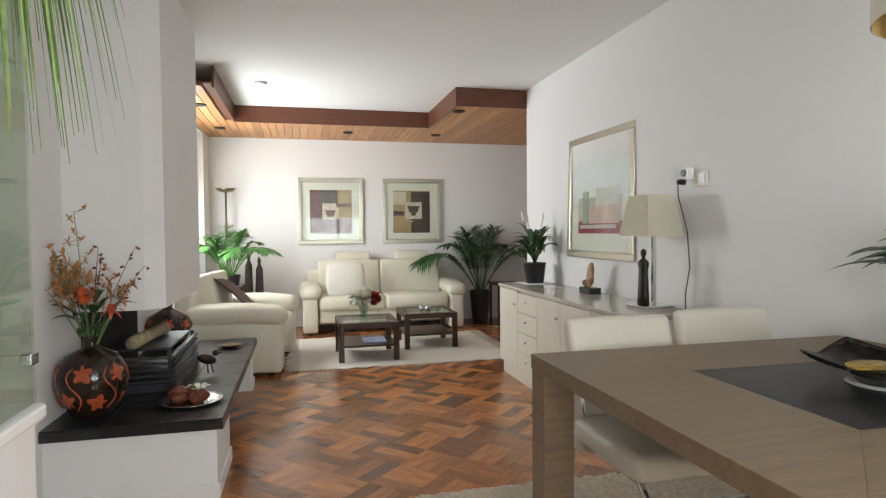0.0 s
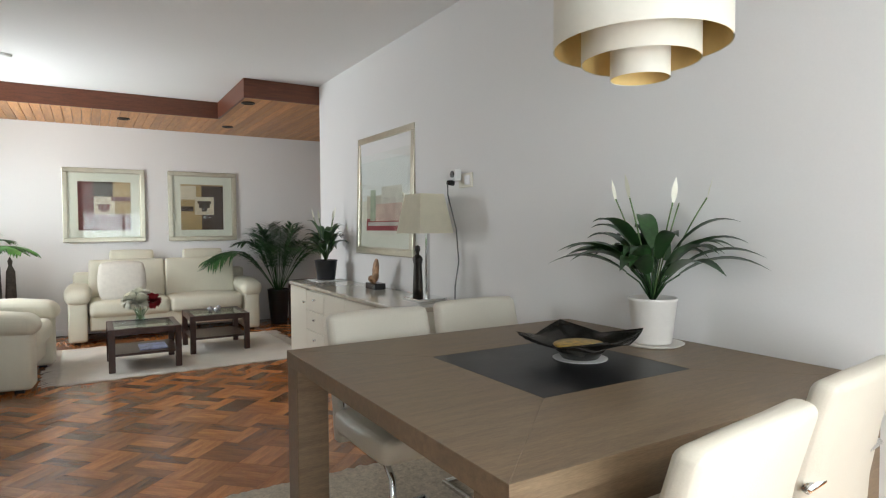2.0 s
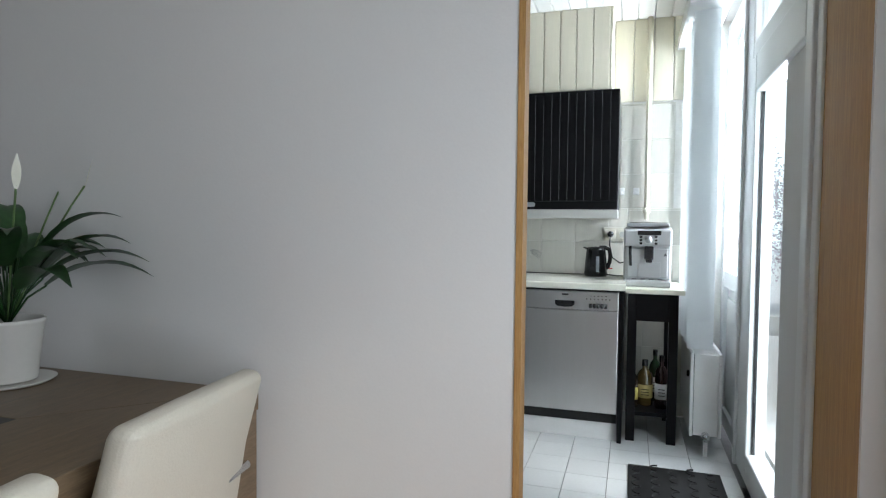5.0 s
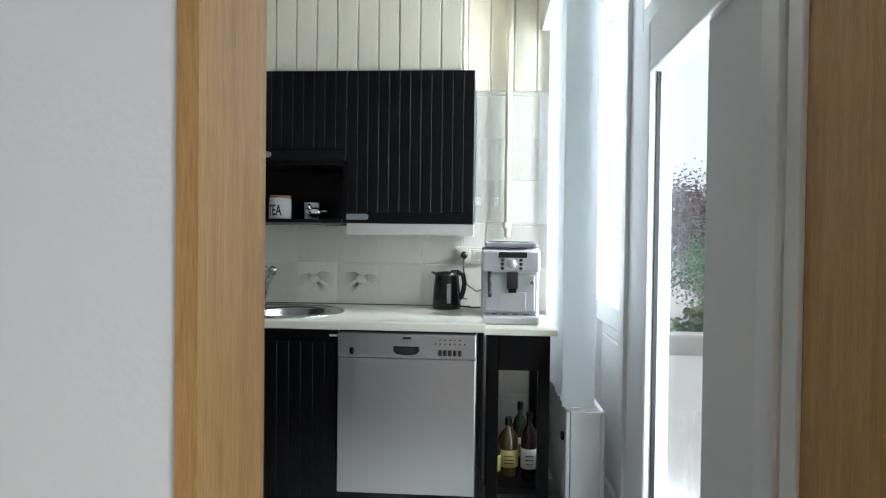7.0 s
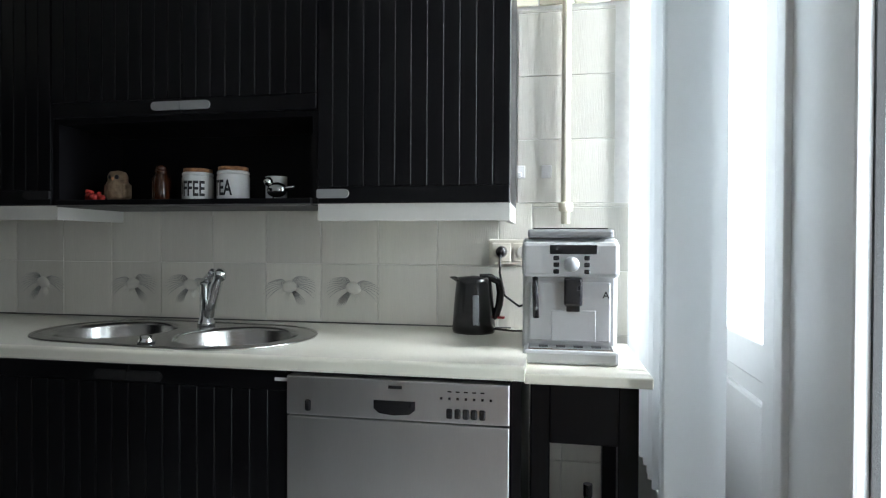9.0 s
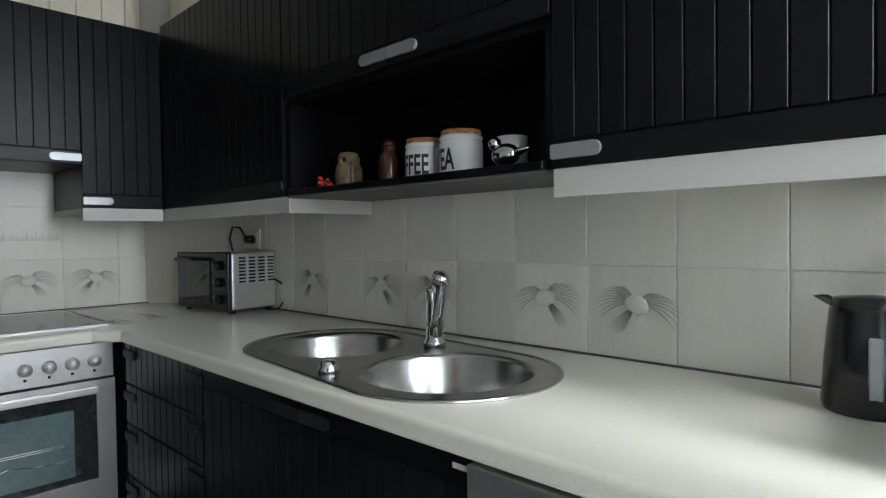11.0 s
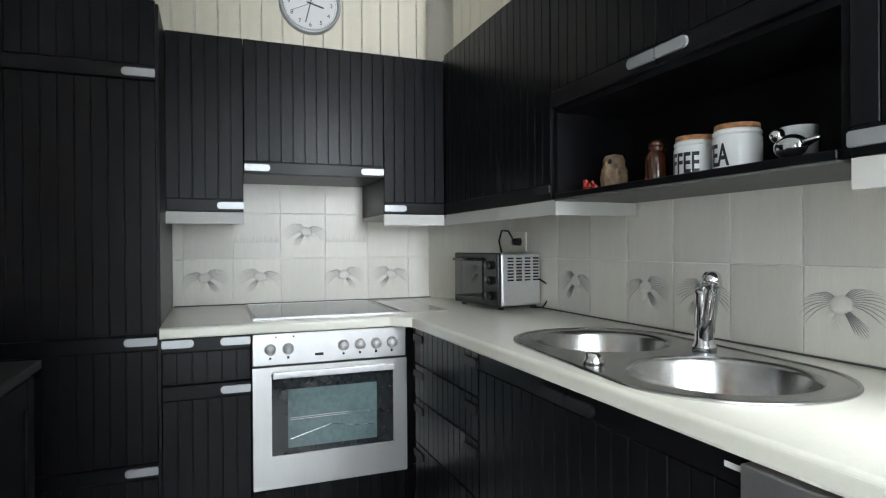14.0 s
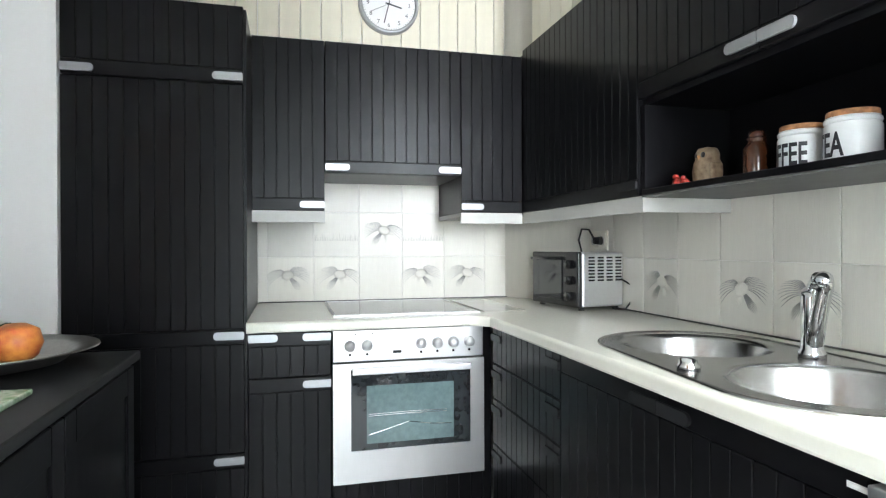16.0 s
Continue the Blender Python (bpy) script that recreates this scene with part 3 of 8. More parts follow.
for i in range(5):
    part("button", B(XO - 0.018, XO - 0.010, 0.066 - i * 0.021 - 0.008, 0.066 - i * 0.021 + 0.008, 0.757, 0.783, 0.004), BLACK, c, "black push button")
part("switch", B(XO - 0.018, XO - 0.010, 0.437, 0.453, 0.757, 0.787, 0.005), BLACK, c, "black power switch")
bm = bmesh.new()
for i in range(7):
    y = 0.087 - i * 0.021
    box(bm, XO - 0.0135, XO - 0.011, y - 0.003, y + 0.003, 0.805, 0.811)
    if 0 < i < 6:
        box(bm, XO - 0.0135, XO - 0.011, y - 0.005, y + 0.005, 0.824, 0.827)
box(bm, XO - 0.0135, XO - 0.011, 0.19, 0.226, 0.826, 0.834)
part("print_mark", bm, BLACK, c, "tiny printed programme marks")
single("end_panel", B(XO - 0.012, XS - 0.02, -0.115, -0.09, 0.0, 0.858), BLACKDOOR, "black end panel beside the dishwasher", "panel", (5.0, -0.10, 0.0), group=GRP)

# worktop in one piece, with two round openings under the sink
SC = (4.952, 1.022)
BOWLS = ((4.972, 1.255, 0.193), (4.932, 0.797, 0.195))


def sink_outline(grow, n=64):
    """The sink's outline: two discs of one size, drawn together by straight sides."""
    (x0, y0, _), (x1, y1, _) = BOWLS
    tilt = math.atan2(y0 - y1, x0 - x1)
    pts = []
    for i in range(n):
        t = 2 * math.pi * i / n
        cx, cy = (x0, y0) if math.cos(t - tilt) >= 0 else (x1, y1)
        pts.append((cx + (0.247 + grow) * math.cos(t), cy + (0.247 + grow) * math.sin(t)))
    full = []
    for (ax, ay), (bx, by) in zip(pts, pts[1:] + pts[:1]):
        full.append((ax, ay))
        if (ay - SC[1]) * (by - SC[1]) < 0:
            full.append((ax + (bx - ax) * (SC[1] - ay) / (by - ay), SC[1]))
    return full


def cast(c, ang, poly):
    """Where a ray from c at that angle leaves a polygon around it."""
    d = Vector((math.cos(ang), math.sin(ang)))
    best = None
    for (x0, y0), (x1, y1) in zip(poly, poly[1:] + poly[:1]):
        e = Vector((x1 - x0, y1 - y0))
        det = d.x * -e.y + e.x * d.y
        if abs(det) < 1e-9:
            continue
        rx, ry = x0 - c[0], y0 - c[1]
        t = (rx * -e.y + e.x * ry) / det
        u = (d.x * ry - d.y * rx) / det
        if t > 0 and -1e-6 <= u <= 1 + 1e-6 and (best is None or t < best):
            best = t
    return (c[0] + d.x * best, c[1] + d.y * best)


def around(bm, c, inner, poly, z_in, z_out):
    """Faces between an inner outline (a function of the angle) and the polygon around it."""
    angs = sorted({2 * math.pi * k / 64 for k in range(64)} | {math.atan2(y - c[1], x - c[0]) % (2 * math.pi) for x, y in poly})
    angs = [a for i, a in enumerate(angs) if i == 0 or a - angs[i - 1] > 1e-4]
    ii = [bm.verts.new((*inner(a), z_in)) for a in angs]
    oo = [bm.verts.new((*cast(c, a, poly), z_out)) for a in angs]
    for k in range(len(angs)):
        q = (k + 1) % len(angs)
        bm.faces.new((ii[k], oo[k], oo[q], ii[q]))
    return bm


def worktop():
    bm = bmesh.new()
    Z = 0.9
    hole = sink_outline(-0.025)
    rect = [(4.678, 0.45), (XS, 0.45), (XS, 1.56), (4.678, 1.56)]
    around(bm, SC, lambda a: cast(SC, a, hole), rect, Z, Z)
    for pts in ([(3.765, 2.115), (4.598, 2.115), (4.678, 2.035), (4.678, 1.56), (XS, 1.56), (XS, 2.42), (5.036, YH), (3.765, YH)],
                [(4.678, -0.122), (XS, -0.122), (XS, 0.45), (4.678, 0.45)]):
        bm.faces.new([bm.verts.new((x, y, Z)) for x, y in pts])
    # rounded front nosing swept along the front edge
    path = [(3.765, 2.115, (0, -1)), (4.598, 2.115, (-0.38, -0.92)), (4.678, 2.035, (-0.92, -0.38)), (4.678, -0.122, (-1, 0))]
    prof = [(0.0, Z)] + [(0.011 + 0.012 * math.sin(t), Z - 0.012 + 0.012 * math.cos(t)) for t in (math.pi / 2 * k / 5 for k in range(6))] + [(0.023, 0.868), (0.020, 0.862), (0.0, 0.861), (-0.03, 0.861)]
    rings = [[bm.verts.new((x + n[0] * d, y + n[1] * d, z)) for d, z in prof] for x, y, n in path]
    for a, b in zip(rings, rings[1:]):
        for k in range(len(prof) - 1):
            bm.faces.new((a[k], b[k], b[k + 1], a[k + 1]))
    bm.faces.new(rings[-1][::-1])
    box(bm, 4.66, XS, -0.1225, -0.1215, 0.862, Z - 0.002)
    box(bm, 3.765, 3.766, 2.12, YH, 0.862, Z - 0.001)
    bmesh.ops.remove_doubles(bm, verts=bm.verts, dist=1e-5)
    for f in bm.faces:
        if abs(f.normal.z) > 0.9 and f.calc_center_median().z > 0.895 and f.normal.z < 0:
            f.normal_flip()
    return bm


c = thing("worktop", "L-shaped cream laminate worktop with a rounded edge", "worktop", (4.98, 1.2, 0.86))
part("slab", worktop(), WORKTOP, c)
SEAL = mat("grey_sealant", (0.07, 0.07, 0.065), 0.6, vary=0.2, scale=30)
part("seal_strip", B(XS - 0.012, XS - 0.004, -0.05, YH - 0.012, 0.9004, 0.905, 0.001, 1), SEAL, c, "thin dark sealant line")
part("seal_strip", B(3.77, XS - 0.012, YH - 0.012, YH - 0.004, 0.9004, 0.905, 0.001, 1), SEAL, c, "thin dark sealant line")


# ---- wall cabinets ----
YU, XU = 2.45, 4.965     # fronts of the wall cabinets on the two runs
ZT, ZB = 2.05, 1.325


def pelmet(parent, *a):
    return part("pelmet", B(*a), mat_pelmet, parent, "white light pelmet")


mat_pelmet = mat("white_pelmet", (0.47, 0.47, 0.44), 0.4, vary=0.02)
for x0, x1, zb, pel, grips in ((3.765, 4.062, ZB, True, "b"), (4.064, 4.667, 1.487, False, "ab"), (4.669, 4.963, ZB, True, "a")):
    c = thing("wall_cabinet", "black grooved wall cabinet above the hob" if not pel else "narrow black grooved wall cabinet with a white pelmet", "cabinet", ((x0 + x1) / 2, 2.66, zb), group=GRP)
    part("body", B(x0 + 0.001, x1 - 0.001, YU + 0.022, YH - 0.005, zb, ZT), BLACKDOOR, c)
    front(c, (x0, YU, 0), (1, 0, 0), (0, -1, 0), x1 - x0, zb + 0.001, ZT, "low", grips, zb + 0.026)
    if pel:
        pelmet(c, x0 - (0.02 if x0 < 4 else 0), x1 + 0.001, YU + 0.004, YU + 0.020, zb - 0.05, zb - 0.001)
        part("base_board", B(x0, x1, YU + 0.02, YH - 0.005, zb - 0.02, zb - 0.001), mat_pelmet, c, "white underside")
# corner cabinet, its front set across the corner
c = thing("corner_wall_cabinet", "black grooved corner wall cabinet with a stepped top", "cabinet", (5.05, 2.2, ZB), group=GRP)
p0, p1 = Vector((4.966, 2.452, 0)), Vector((XU, 1.512, 0))
dd = p1 - p0
front(c, p0, dd, (dd.y, -dd.x, 0), dd.length, ZB + 0.001, ZT + 0.03, "low", "b", ZB + 0.035, dark=True)
bm = bmesh.new()
ring = [(4.99, 2.452), (4.99, 1.512), (XS - 0.003, 1.512), (XS - 0.003, 2.40), (5.04, YH - 0.01), (4.99, YH - 0.01)]
lo = [bm.verts.new((x, y, ZB)) for x, y in ring]
hi = [bm.verts.new((x, y, ZT + 0.028)) for x, y in ring]
bm.faces.new(lo[::-1]); bm.faces.new(hi)
for i in range(6):
    bm.faces.new((lo[i], lo[(i + 1) % 6], hi[(i + 1) % 6], hi[i]))
bmesh.ops.recalc_face_normals(bm, faces=bm.faces)
part("body", bm, BLACKDOOR, c)
pelmet(c, XU + 0.004, XU + 0.02, 1.50, 2.452, ZB - 0.05, ZB - 0.001)
part("pelmet_end", B(XU + 0.004, XS - 0.01, 1.488, 1.504, ZB - 0.05, ZB - 0.001), mat_pelmet, c, "white pelmet return")
# two-door cabinet over an open shelf
c = thing("shelf_wall_cabinet", "black two-door wall cabinet above an open shelf", "cabinet", (5.13, 1.02, ZB), group=GRP)
ZD = 1.605
bm = B(XU + 0.022, XS - 0.004, 0.545, 1.508, ZD, ZT)
part("body", bm, BLACKDOOR, c)
bm = B(XU + 0.012, XS - 0.004, 1.488, 1.508, ZB, ZD - 0.001)
part("side_panel", bm, BLACKDOOR, c)
part("side_panel", B(XU + 0.012, XS - 0.004, 0.545, 0.563, ZB, ZD - 0.001), BLACKDOOR, c)
part("back_panel", B(XS - 0.014, XS - 0.004, 0.563, 1.488, ZB + 0.018, ZD - 0.001), BLACKDOOR, c)
part("shelf", B(XU - 0.002, XS - 0.015, 0.563, 1.488, ZB, ZB + 0.018, 0.002, 1), BLACKDOOR, c)
part("shelf_underside", B(XU + 0.0, XS - 0.02, 0.563, 1.488, ZB - 0.006, ZB - 0.001), mat("grey_shelf_board", (0.09, 0.09, 0.088), 0.6), c, "grey underside of the shelf")
front(c, (XU, 1.508, 0), U, N, 0.491, ZD + 0.018, ZT, "low", "b", ZD + 0.045)
front(c, (XU, 1.015, 0), U, N, 0.470, ZD + 0.018, ZT, "low", "a", ZD + 0.045)
c = thing("wall_cabinet", "large black grooved wall cabinet with a deep white pelmet", "cabinet", (5.13, 0.24, ZB), group=GRP)
part("body", B(XU + 0.022, XS - 0.004, -0.064, 0.540, ZB, ZT), BLACKDOOR, c)
front(c, (XU, 0.541, 0), U, N, 0.606, ZB + 0.001, ZT, "low", "a", ZB + 0.03)
pelmet(c, XU + 0.004, XU + 0.02, -0.064, 0.541, ZB - 0.055, ZB - 0.001)
part("pelmet_end", B(XU + 0.02, XS - 0.02, -0.064, -0.05, ZB - 0.055, ZB - 0.001), mat_pelmet, c, "white pelmet return")
part("light_strip", B(XU + 0.04, XU + 0.11, 0.0, 0.50, ZB - 0.03, ZB - 0.001, 0.004), WHITE, c, "white strip light under the cabinet")
part("base_board", B(XU + 0.02, XS - 0.02, -0.05, 0.541, ZB - 0.012, ZB - 0.001), mat_pelmet, c, "white underside")

# ---- hob, sink, tap ----
c = thing("hob", "flat black ceramic hob let into the worktop", "hob", (4.37, 2.46, 0.9))
part("glass", B(4.085, 4.66, 2.19, 2.78, 0.9005, 0.906, 0.002, 1), mat("hob_glass", (0.03, 0.03, 0.029), 0.1, vary=0.06, spec=0.15), c)
bm = bmesh.new()
for a in ((4.078, 4.667, 2.183, 2.19), (4.078, 4.667, 2.78, 2.787), (4.078, 4.085, 2.19, 2.78), (4.66, 4.667, 2.19, 2.78)):
    box(bm, *a, 0.9005, 0.907)
part("rim", bm, STEEL, c, "thin steel rim")
single("heat_mat", B(4.69, 4.875, 2.20, 2.74, 0.9005, 0.9045, 0.001, 1), mat("grey_glass_board", (0.33, 0.32, 0.28), 0.15, vary=0.04), "flat grey glass board on the worktop", "cutting board", (4.84, 2.44, 0.9))


c = thing("sink", "oval stainless steel sink with two round bowls", "sink", (5.0, 0.985, 0.9))
bm = bmesh.new()
out = sink_outline(0.0)
for cx, cy, r in BOWLS:
    up = cy > SC[1]
    half = [p for p in out if (p[1] >= SC[1] - 1e-6) == up or abs(p[1] - SC[1]) < 1e-6]
    half = sorted(half, key=lambda p: math.atan2(p[1] - cy, p[0] - cx))
    around(bm, (cx, cy), lambda a: (cx + r * math.cos(a), cy + r * math.sin(a)), half, 0.9045, 0.9035)
bmesh.ops.recalc_face_normals(bm, faces=bm.faces)
if sum(f.normal.z for f in bm.faces) < 0:
    bmesh.ops.reverse_faces(bm, faces=bm.faces)
part("rim", bm, STEELH, c, "", True)
bm = bmesh.new()
pts = sink_outline(0.0)
tube(bm, [(x, y, 0.902) for x, y in pts] + [(pts[0][0], pts[0][1], 0.902)], 0.005, 8)
part("rim_bead", bm, STEELH, c, "raised steel bead", True)
for cx, cy, r in BOWLS:
    bm = bmesh.new()
    lathe(bm, [(r + 0.004, 0.0045), (r - 0.002, 0.004), (r - 0.010, -0.008), (r - 0.016, -0.12), (r - 0.03, -0.148), (r - 0.06, -0.157), (0.042, -0.16), (0.04, -0.163), (0.0, -0.163)], (cx, cy, 0.9), 48, False)
    bmesh.ops.reverse_faces(bm, faces=bm.faces)
    bo = part("bowl", bm, STEELH, c, "", True)
    part("drain", lathe(bmesh.new(), [(0.0, 0.0), (0.036, 0.0), (0.038, 0.003), (0.03, 0.006), (0.012, 0.004), (0.0, 0.008)][::-1], (cx, cy, 0.7385), 24), CHROME, bo, "round drain strainer", True)
part("waste_knob", lathe(bmesh.new(), [(0.024, 0.0), (0.026, 0.006), (0.02, 0.012), (0.02, 0.022), (0.0, 0.025)], (4.752, 0.985, 0.9045), 24), CHROME, c, "chrome waste control knob", True)
TPX, TPY = 5.115, 1.018
c = thing("tap", "chrome single-lever kitchen mixer tap", "tap", (TPX, TPY, 0.904))
bm = lathe(bmesh.new(), [(0.03, 0), (0.03, 0.012), (0.024, 0.02), (0.023, 0.06), (0.024, 0.14), (0.023, 0.155), (0.0, 0.16)], (TPX, TPY, 0.9045), 24)
part("body", bm, CHROME, c, "", True)
bm = tube(bmesh.new(), [(TPX - 0.005, TPY - 0.012, 0.94), (TPX - 0.02, TPY - 0.035, 1.0), (TPX - 0.035, TPY - 0.06, 1.055), (TPX - 0.047, TPY - 0.078, 1.085), (TPX - 0.062, TPY - 0.09, 1.094), (TPX - 0.078, TPY - 0.10, 1.082)], 0.019, 14)
part("spout", bm, CHROME, c, "", True)
bm = tube(bmesh.new(), [(TPX, TPY, 1.055), (TPX - 0.004, TPY - 0.006, 1.072), (TPX - 0.02, TPY - 0.03, 1.088), (TPX - 0.03, TPY - 0.045, 1.097)], 0.013, 10)
part("lever", bm, CHROME, c, "", True)


# ---- kitchen wall tiles (each tile a piece) ----
TW = 0.2215
Y1 = 0.66            # a joint on the sink wall
tile_mesh = {}


def tile_data(w, h):
    key = (round(w, 3), round(h, 3))
    if key not in tile_mesh:
        bm = bmesh.new()
        box(bm, 0.001, w - 0.001, -0.004, 0.003, 0.001, h - 0.001)
        es = [e for e in bm.edges if all(v.co.y > 0.002 for v in e.verts)]
        bmesh.ops.bevel(bm, geom=es, offset=0.0015, segments=1, affect="EDGES")
        me = bpy.data.meshes.new("tile")
        bm.to_mesh(me)
        bm.free()
        me.materials.append(TILE)
        tile_mesh[key] = me
    return tile_mesh[key]


def put_tile(wall, m, w=TW, h=TW, name="tile"):
    ob = new(name, tile_data(w, h))
    ob.parent = wall
    ob.matrix_basis = m
    return ob


def palm_relief(flip):
    """A coconut dome with fans of thin arching palm ribs around it, raised a few millimetres from the tile."""
    s = -1 if flip else 1
    bl = bmesh.new()
    cx, cz = TW * (0.5 - s * 0.07), TW * 0.60
    # first and last direction, ribs, length, droop, rise, painted in shade grey or plain
    for a0, a1, n, ln, droop, rise, dark in ((64, 0, 11, 0.122, 0.042, 0.0032, 1), (128, 184, 9, 0.114, 0.046, 0.0032, 1), (-38, -64, 7, 0.098, 0.004, 0.0030, 1),
                                             (-92, -118, 5, 0.072, 0.0, 0.0018, 0), (-140, -160, 4, 0.066, 0.0, 0.0016, 0)):
        for i in range(n):
            f = i / (n - 1)
            ang = radians(a0 + (a1 - a0) * f)
            reach = ln * (0.80 + 0.20 * math.sin(math.pi * f))
            pts = []
            for k in range(6):
                t = k / 5
                d = 0.018 + (reach - 0.018) * t
                pts.append(Vector((cx + s * math.cos(ang) * d, 0, cz + math.sin(ang) * d * 0.9 - droop * t * t)))
            rows = []
            for k, q in enumerate(pts):
                d = (pts[min(k + 1, 5)] - pts[max(k - 1, 0)]).normalized()
                side = Vector((d.z, 0, -d.x)) * (0.0007, 0.0011, 0.0012, 0.0010, 0.0007, 0.0002)[k]
                rows.append((bl.verts.new(q + side + Vector((0, 0.0029, 0))), bl.verts.new(q + Vector((0, 0.003 + rise * (0.8, 1, 1, 0.8, 0.5, 0.1)[k], 0))), bl.verts.new(q - side + Vector((0, 0.0029, 0)))))
            for u, v in zip(rows, rows[1:]):
                for face in (bl.faces.new((u[0], u[1], v[1], v[0])), bl.faces.new((u[1], u[2], v[2], v[1]))):
                    face.material_index = dark
    bmesh.ops.recalc_face_normals(bl, faces=bl.faces)
    nut = bmesh.new()
    bmesh.ops.create_uvsphere(nut, u_segments=18, v_segments=10, radius=0.027, matrix=Matrix.Translation((cx, 0.002, cz)) @ pose(0, 0, 0, 0, -12 * s) @ Matrix.Diagonal((1.15, 0.30, 0.85, 1)))
    return merge(bl, nut)


palm_mesh = {}


def palm_data(flip):
    if flip not in palm_mesh:
        me = bpy.data.meshes.new("palm_relief")
        bm = palm_relief(flip)
        bm.to_mesh(me)
        bm.free()
        me.materials.append(TILE2)
        me.materials.append(TILE3)
        palm_mesh[flip] = me
    return palm_mesh[flip]


def tiled(wall, origin, u, n, s0, s1, z0, z1, joint, palms=()):
    """Tiles from s0 to s1 along u, and in rows from z0 to z1; joint: where one vertical joint lies."""
    k0 = math.floor((s0 - joint) / TW)
    k = k0
    while joint + k * TW < s1 - 0.004:
        a, b = max(s0, joint + k * TW), min(s1, joint + (k + 1) * TW)
        r, z = 0, z0
        while z < z1 - 0.004:
            h = min(TW, z1 - z)
            if b - a > 0.012:
                m = plane_frame(Vector(origin) + Vector(u) * a + Vector((0, 0, z)), u, n)
                t = put_tile(wall, m, b - a, h)
                if (k, r) in palms and b - a > TW * 0.6:
                    p = new("grass_relief", GRASS) if palms[(k, r)] == "grass" else new("palm_relief", palm_data(palms[(k, r)]))
                    p.parent = t
            z += TW
            r += 1
        k += 1


def grass_relief():
    """A fringe of short grass blades across the middle of a tile."""
    bm = bmesh.new()
    rg = random.Random(12)
    for i in range(26):
        x = 0.008 + i * (TW - 0.016) / 25
        h, lean = rg.uniform(0.018, 0.05), rg.uniform(-0.004, 0.004)
        z = TW * 0.36
        a, b, c, d = (bm.verts.new(q) for q in ((x - 0.0022, 0.0029, z), (x + 0.0022, 0.0029, z), (x + lean, 0.0036, z + h), (x, 0.0048, z)))
        for f in ((a, d, c), (d, b, c)):
            bm.faces.new(f)
    bmesh.ops.recalc_face_normals(bm, faces=bm.faces)
    me = bpy.data.meshes.new("grass_relief")
    bm.to_mesh(me)
    bm.free()
    me.materials.append(mat("tile_grass_glaze", (0.50, 0.49, 0.44), 0.35, vary=0.1, scale=30))
    return me


GRASS = grass_relief()
sinkwall = bpy.data.objects["wall_kitchen_east"]
hobwall = bpy.data.objects["wall_kitchen_north"]
U2 = Vector((0, -1, 0))
# s = -y on the sink wall
tiled(sinkwall, (XS - 0.001, 0, 0), U2, (-1, 0, 0), -2.42, 0.12, 0.9, 0.9 + 2 * TW, -Y1,
      {(-1, 0): False, (0, 0): True, (-4, 0): False, (-3, 0): True, (3, 0): False, (-6, 0): True, (-8, 0): False})
tiled(sinkwall, (XS - 0.001, 0, 0), U2, (-1, 0, 0), 0.068, 0.40, 0.9 + 2 * TW, 2.02, -Y1)
tiled(sinkwall, (XS - 0.001, 0, 0), U2, (-1, 0, 0), 0.125, 0.62, 0.0, 0.9 + 2 * TW, -Y1)
tiled(hobwall, (0, YH - 0.001, 0), (1, 0, 0), (0, -1, 0), 3.766, 5.036, 0.9, 0.9 + 2 * TW, 3.81,
      {(0, 0): False, (1, 0): True, (3, 0): False, (4, 0): True, (2, 1): True, (1, 1): "grass", (3, 1): "grass"})
tiled(hobwall, (0, YH - 0.001, 0), (1, 0, 0), (0, -1, 0), 4.06, 4.67, 0.9 + 2 * TW, 1.56, 3.81)


def cladding(wall, origin, u, n, s0, s1, z0, z1, pitch=0.1):
    s = s0
    while s < s1 - 0.005:
        e = min(s + pitch, s1)
        bm = box(bmesh.new(), 0.002, e - s - 0.002, -0.004, 0.008, 0, z1 - z0, 0.003, 1)
        ob = part("panel_board", bm, CLAD, None)
        ob.parent = wall
        ob.matrix_basis = plane_frame(Vector(origin) + Vector(u) * s + Vector((0, 0, z0)), u, n)
        s = e


cladding(hobwall, (0, YH - 0.006, 0), (1, 0, 0), (0, -1, 0), 3.17, 5.03, 2.0, ZK)
cladding(sinkwall, (XS - 0.30, 0, 0), U2, (-1, 0, 0), -2.40, 0.018, 2.055, ZK)
structure("wall_bulkhead", B(XS - 0.29, XS, -0.018, 2.40, 2.06, ZK), CLAD, "cream panelled bulkhead above the wall cabinets")
cladding(sinkwall, (XS - 0.006, 0, 0), U2, (-1, 0, 0), 0.02, 0.62, 2.03, ZK, 0.12)

# floor tiles of the kitchen
kf = bpy.data.objects["floor_kitchen"]
fm = {}
P = 0.2
for i in range(14):
    for j in range(19):
        x0, y0 = XK + 0.02 + i * P, YR + j * P
        w, h = min(P, XS - x0), min(P, YH - y0)
        if w < 0.02 or h < 0.02:
            continue
        key = (round(w, 3), round(h, 3))
        if key not in fm:
            bm = box(bmesh.new(), 0.0015, w - 0.0015, 0.0015, h - 0.0015, -0.012, 0.0)
            me = bpy.data.meshes.new("floor_tile")
            bm.to_mesh(me)
            bm.free()
            me.materials.append(FTILE)
            fm[key] = me
        ob = new("floor_tile", fm[key])
        ob.parent = kf
        ob.location = (x0, y0, 0)

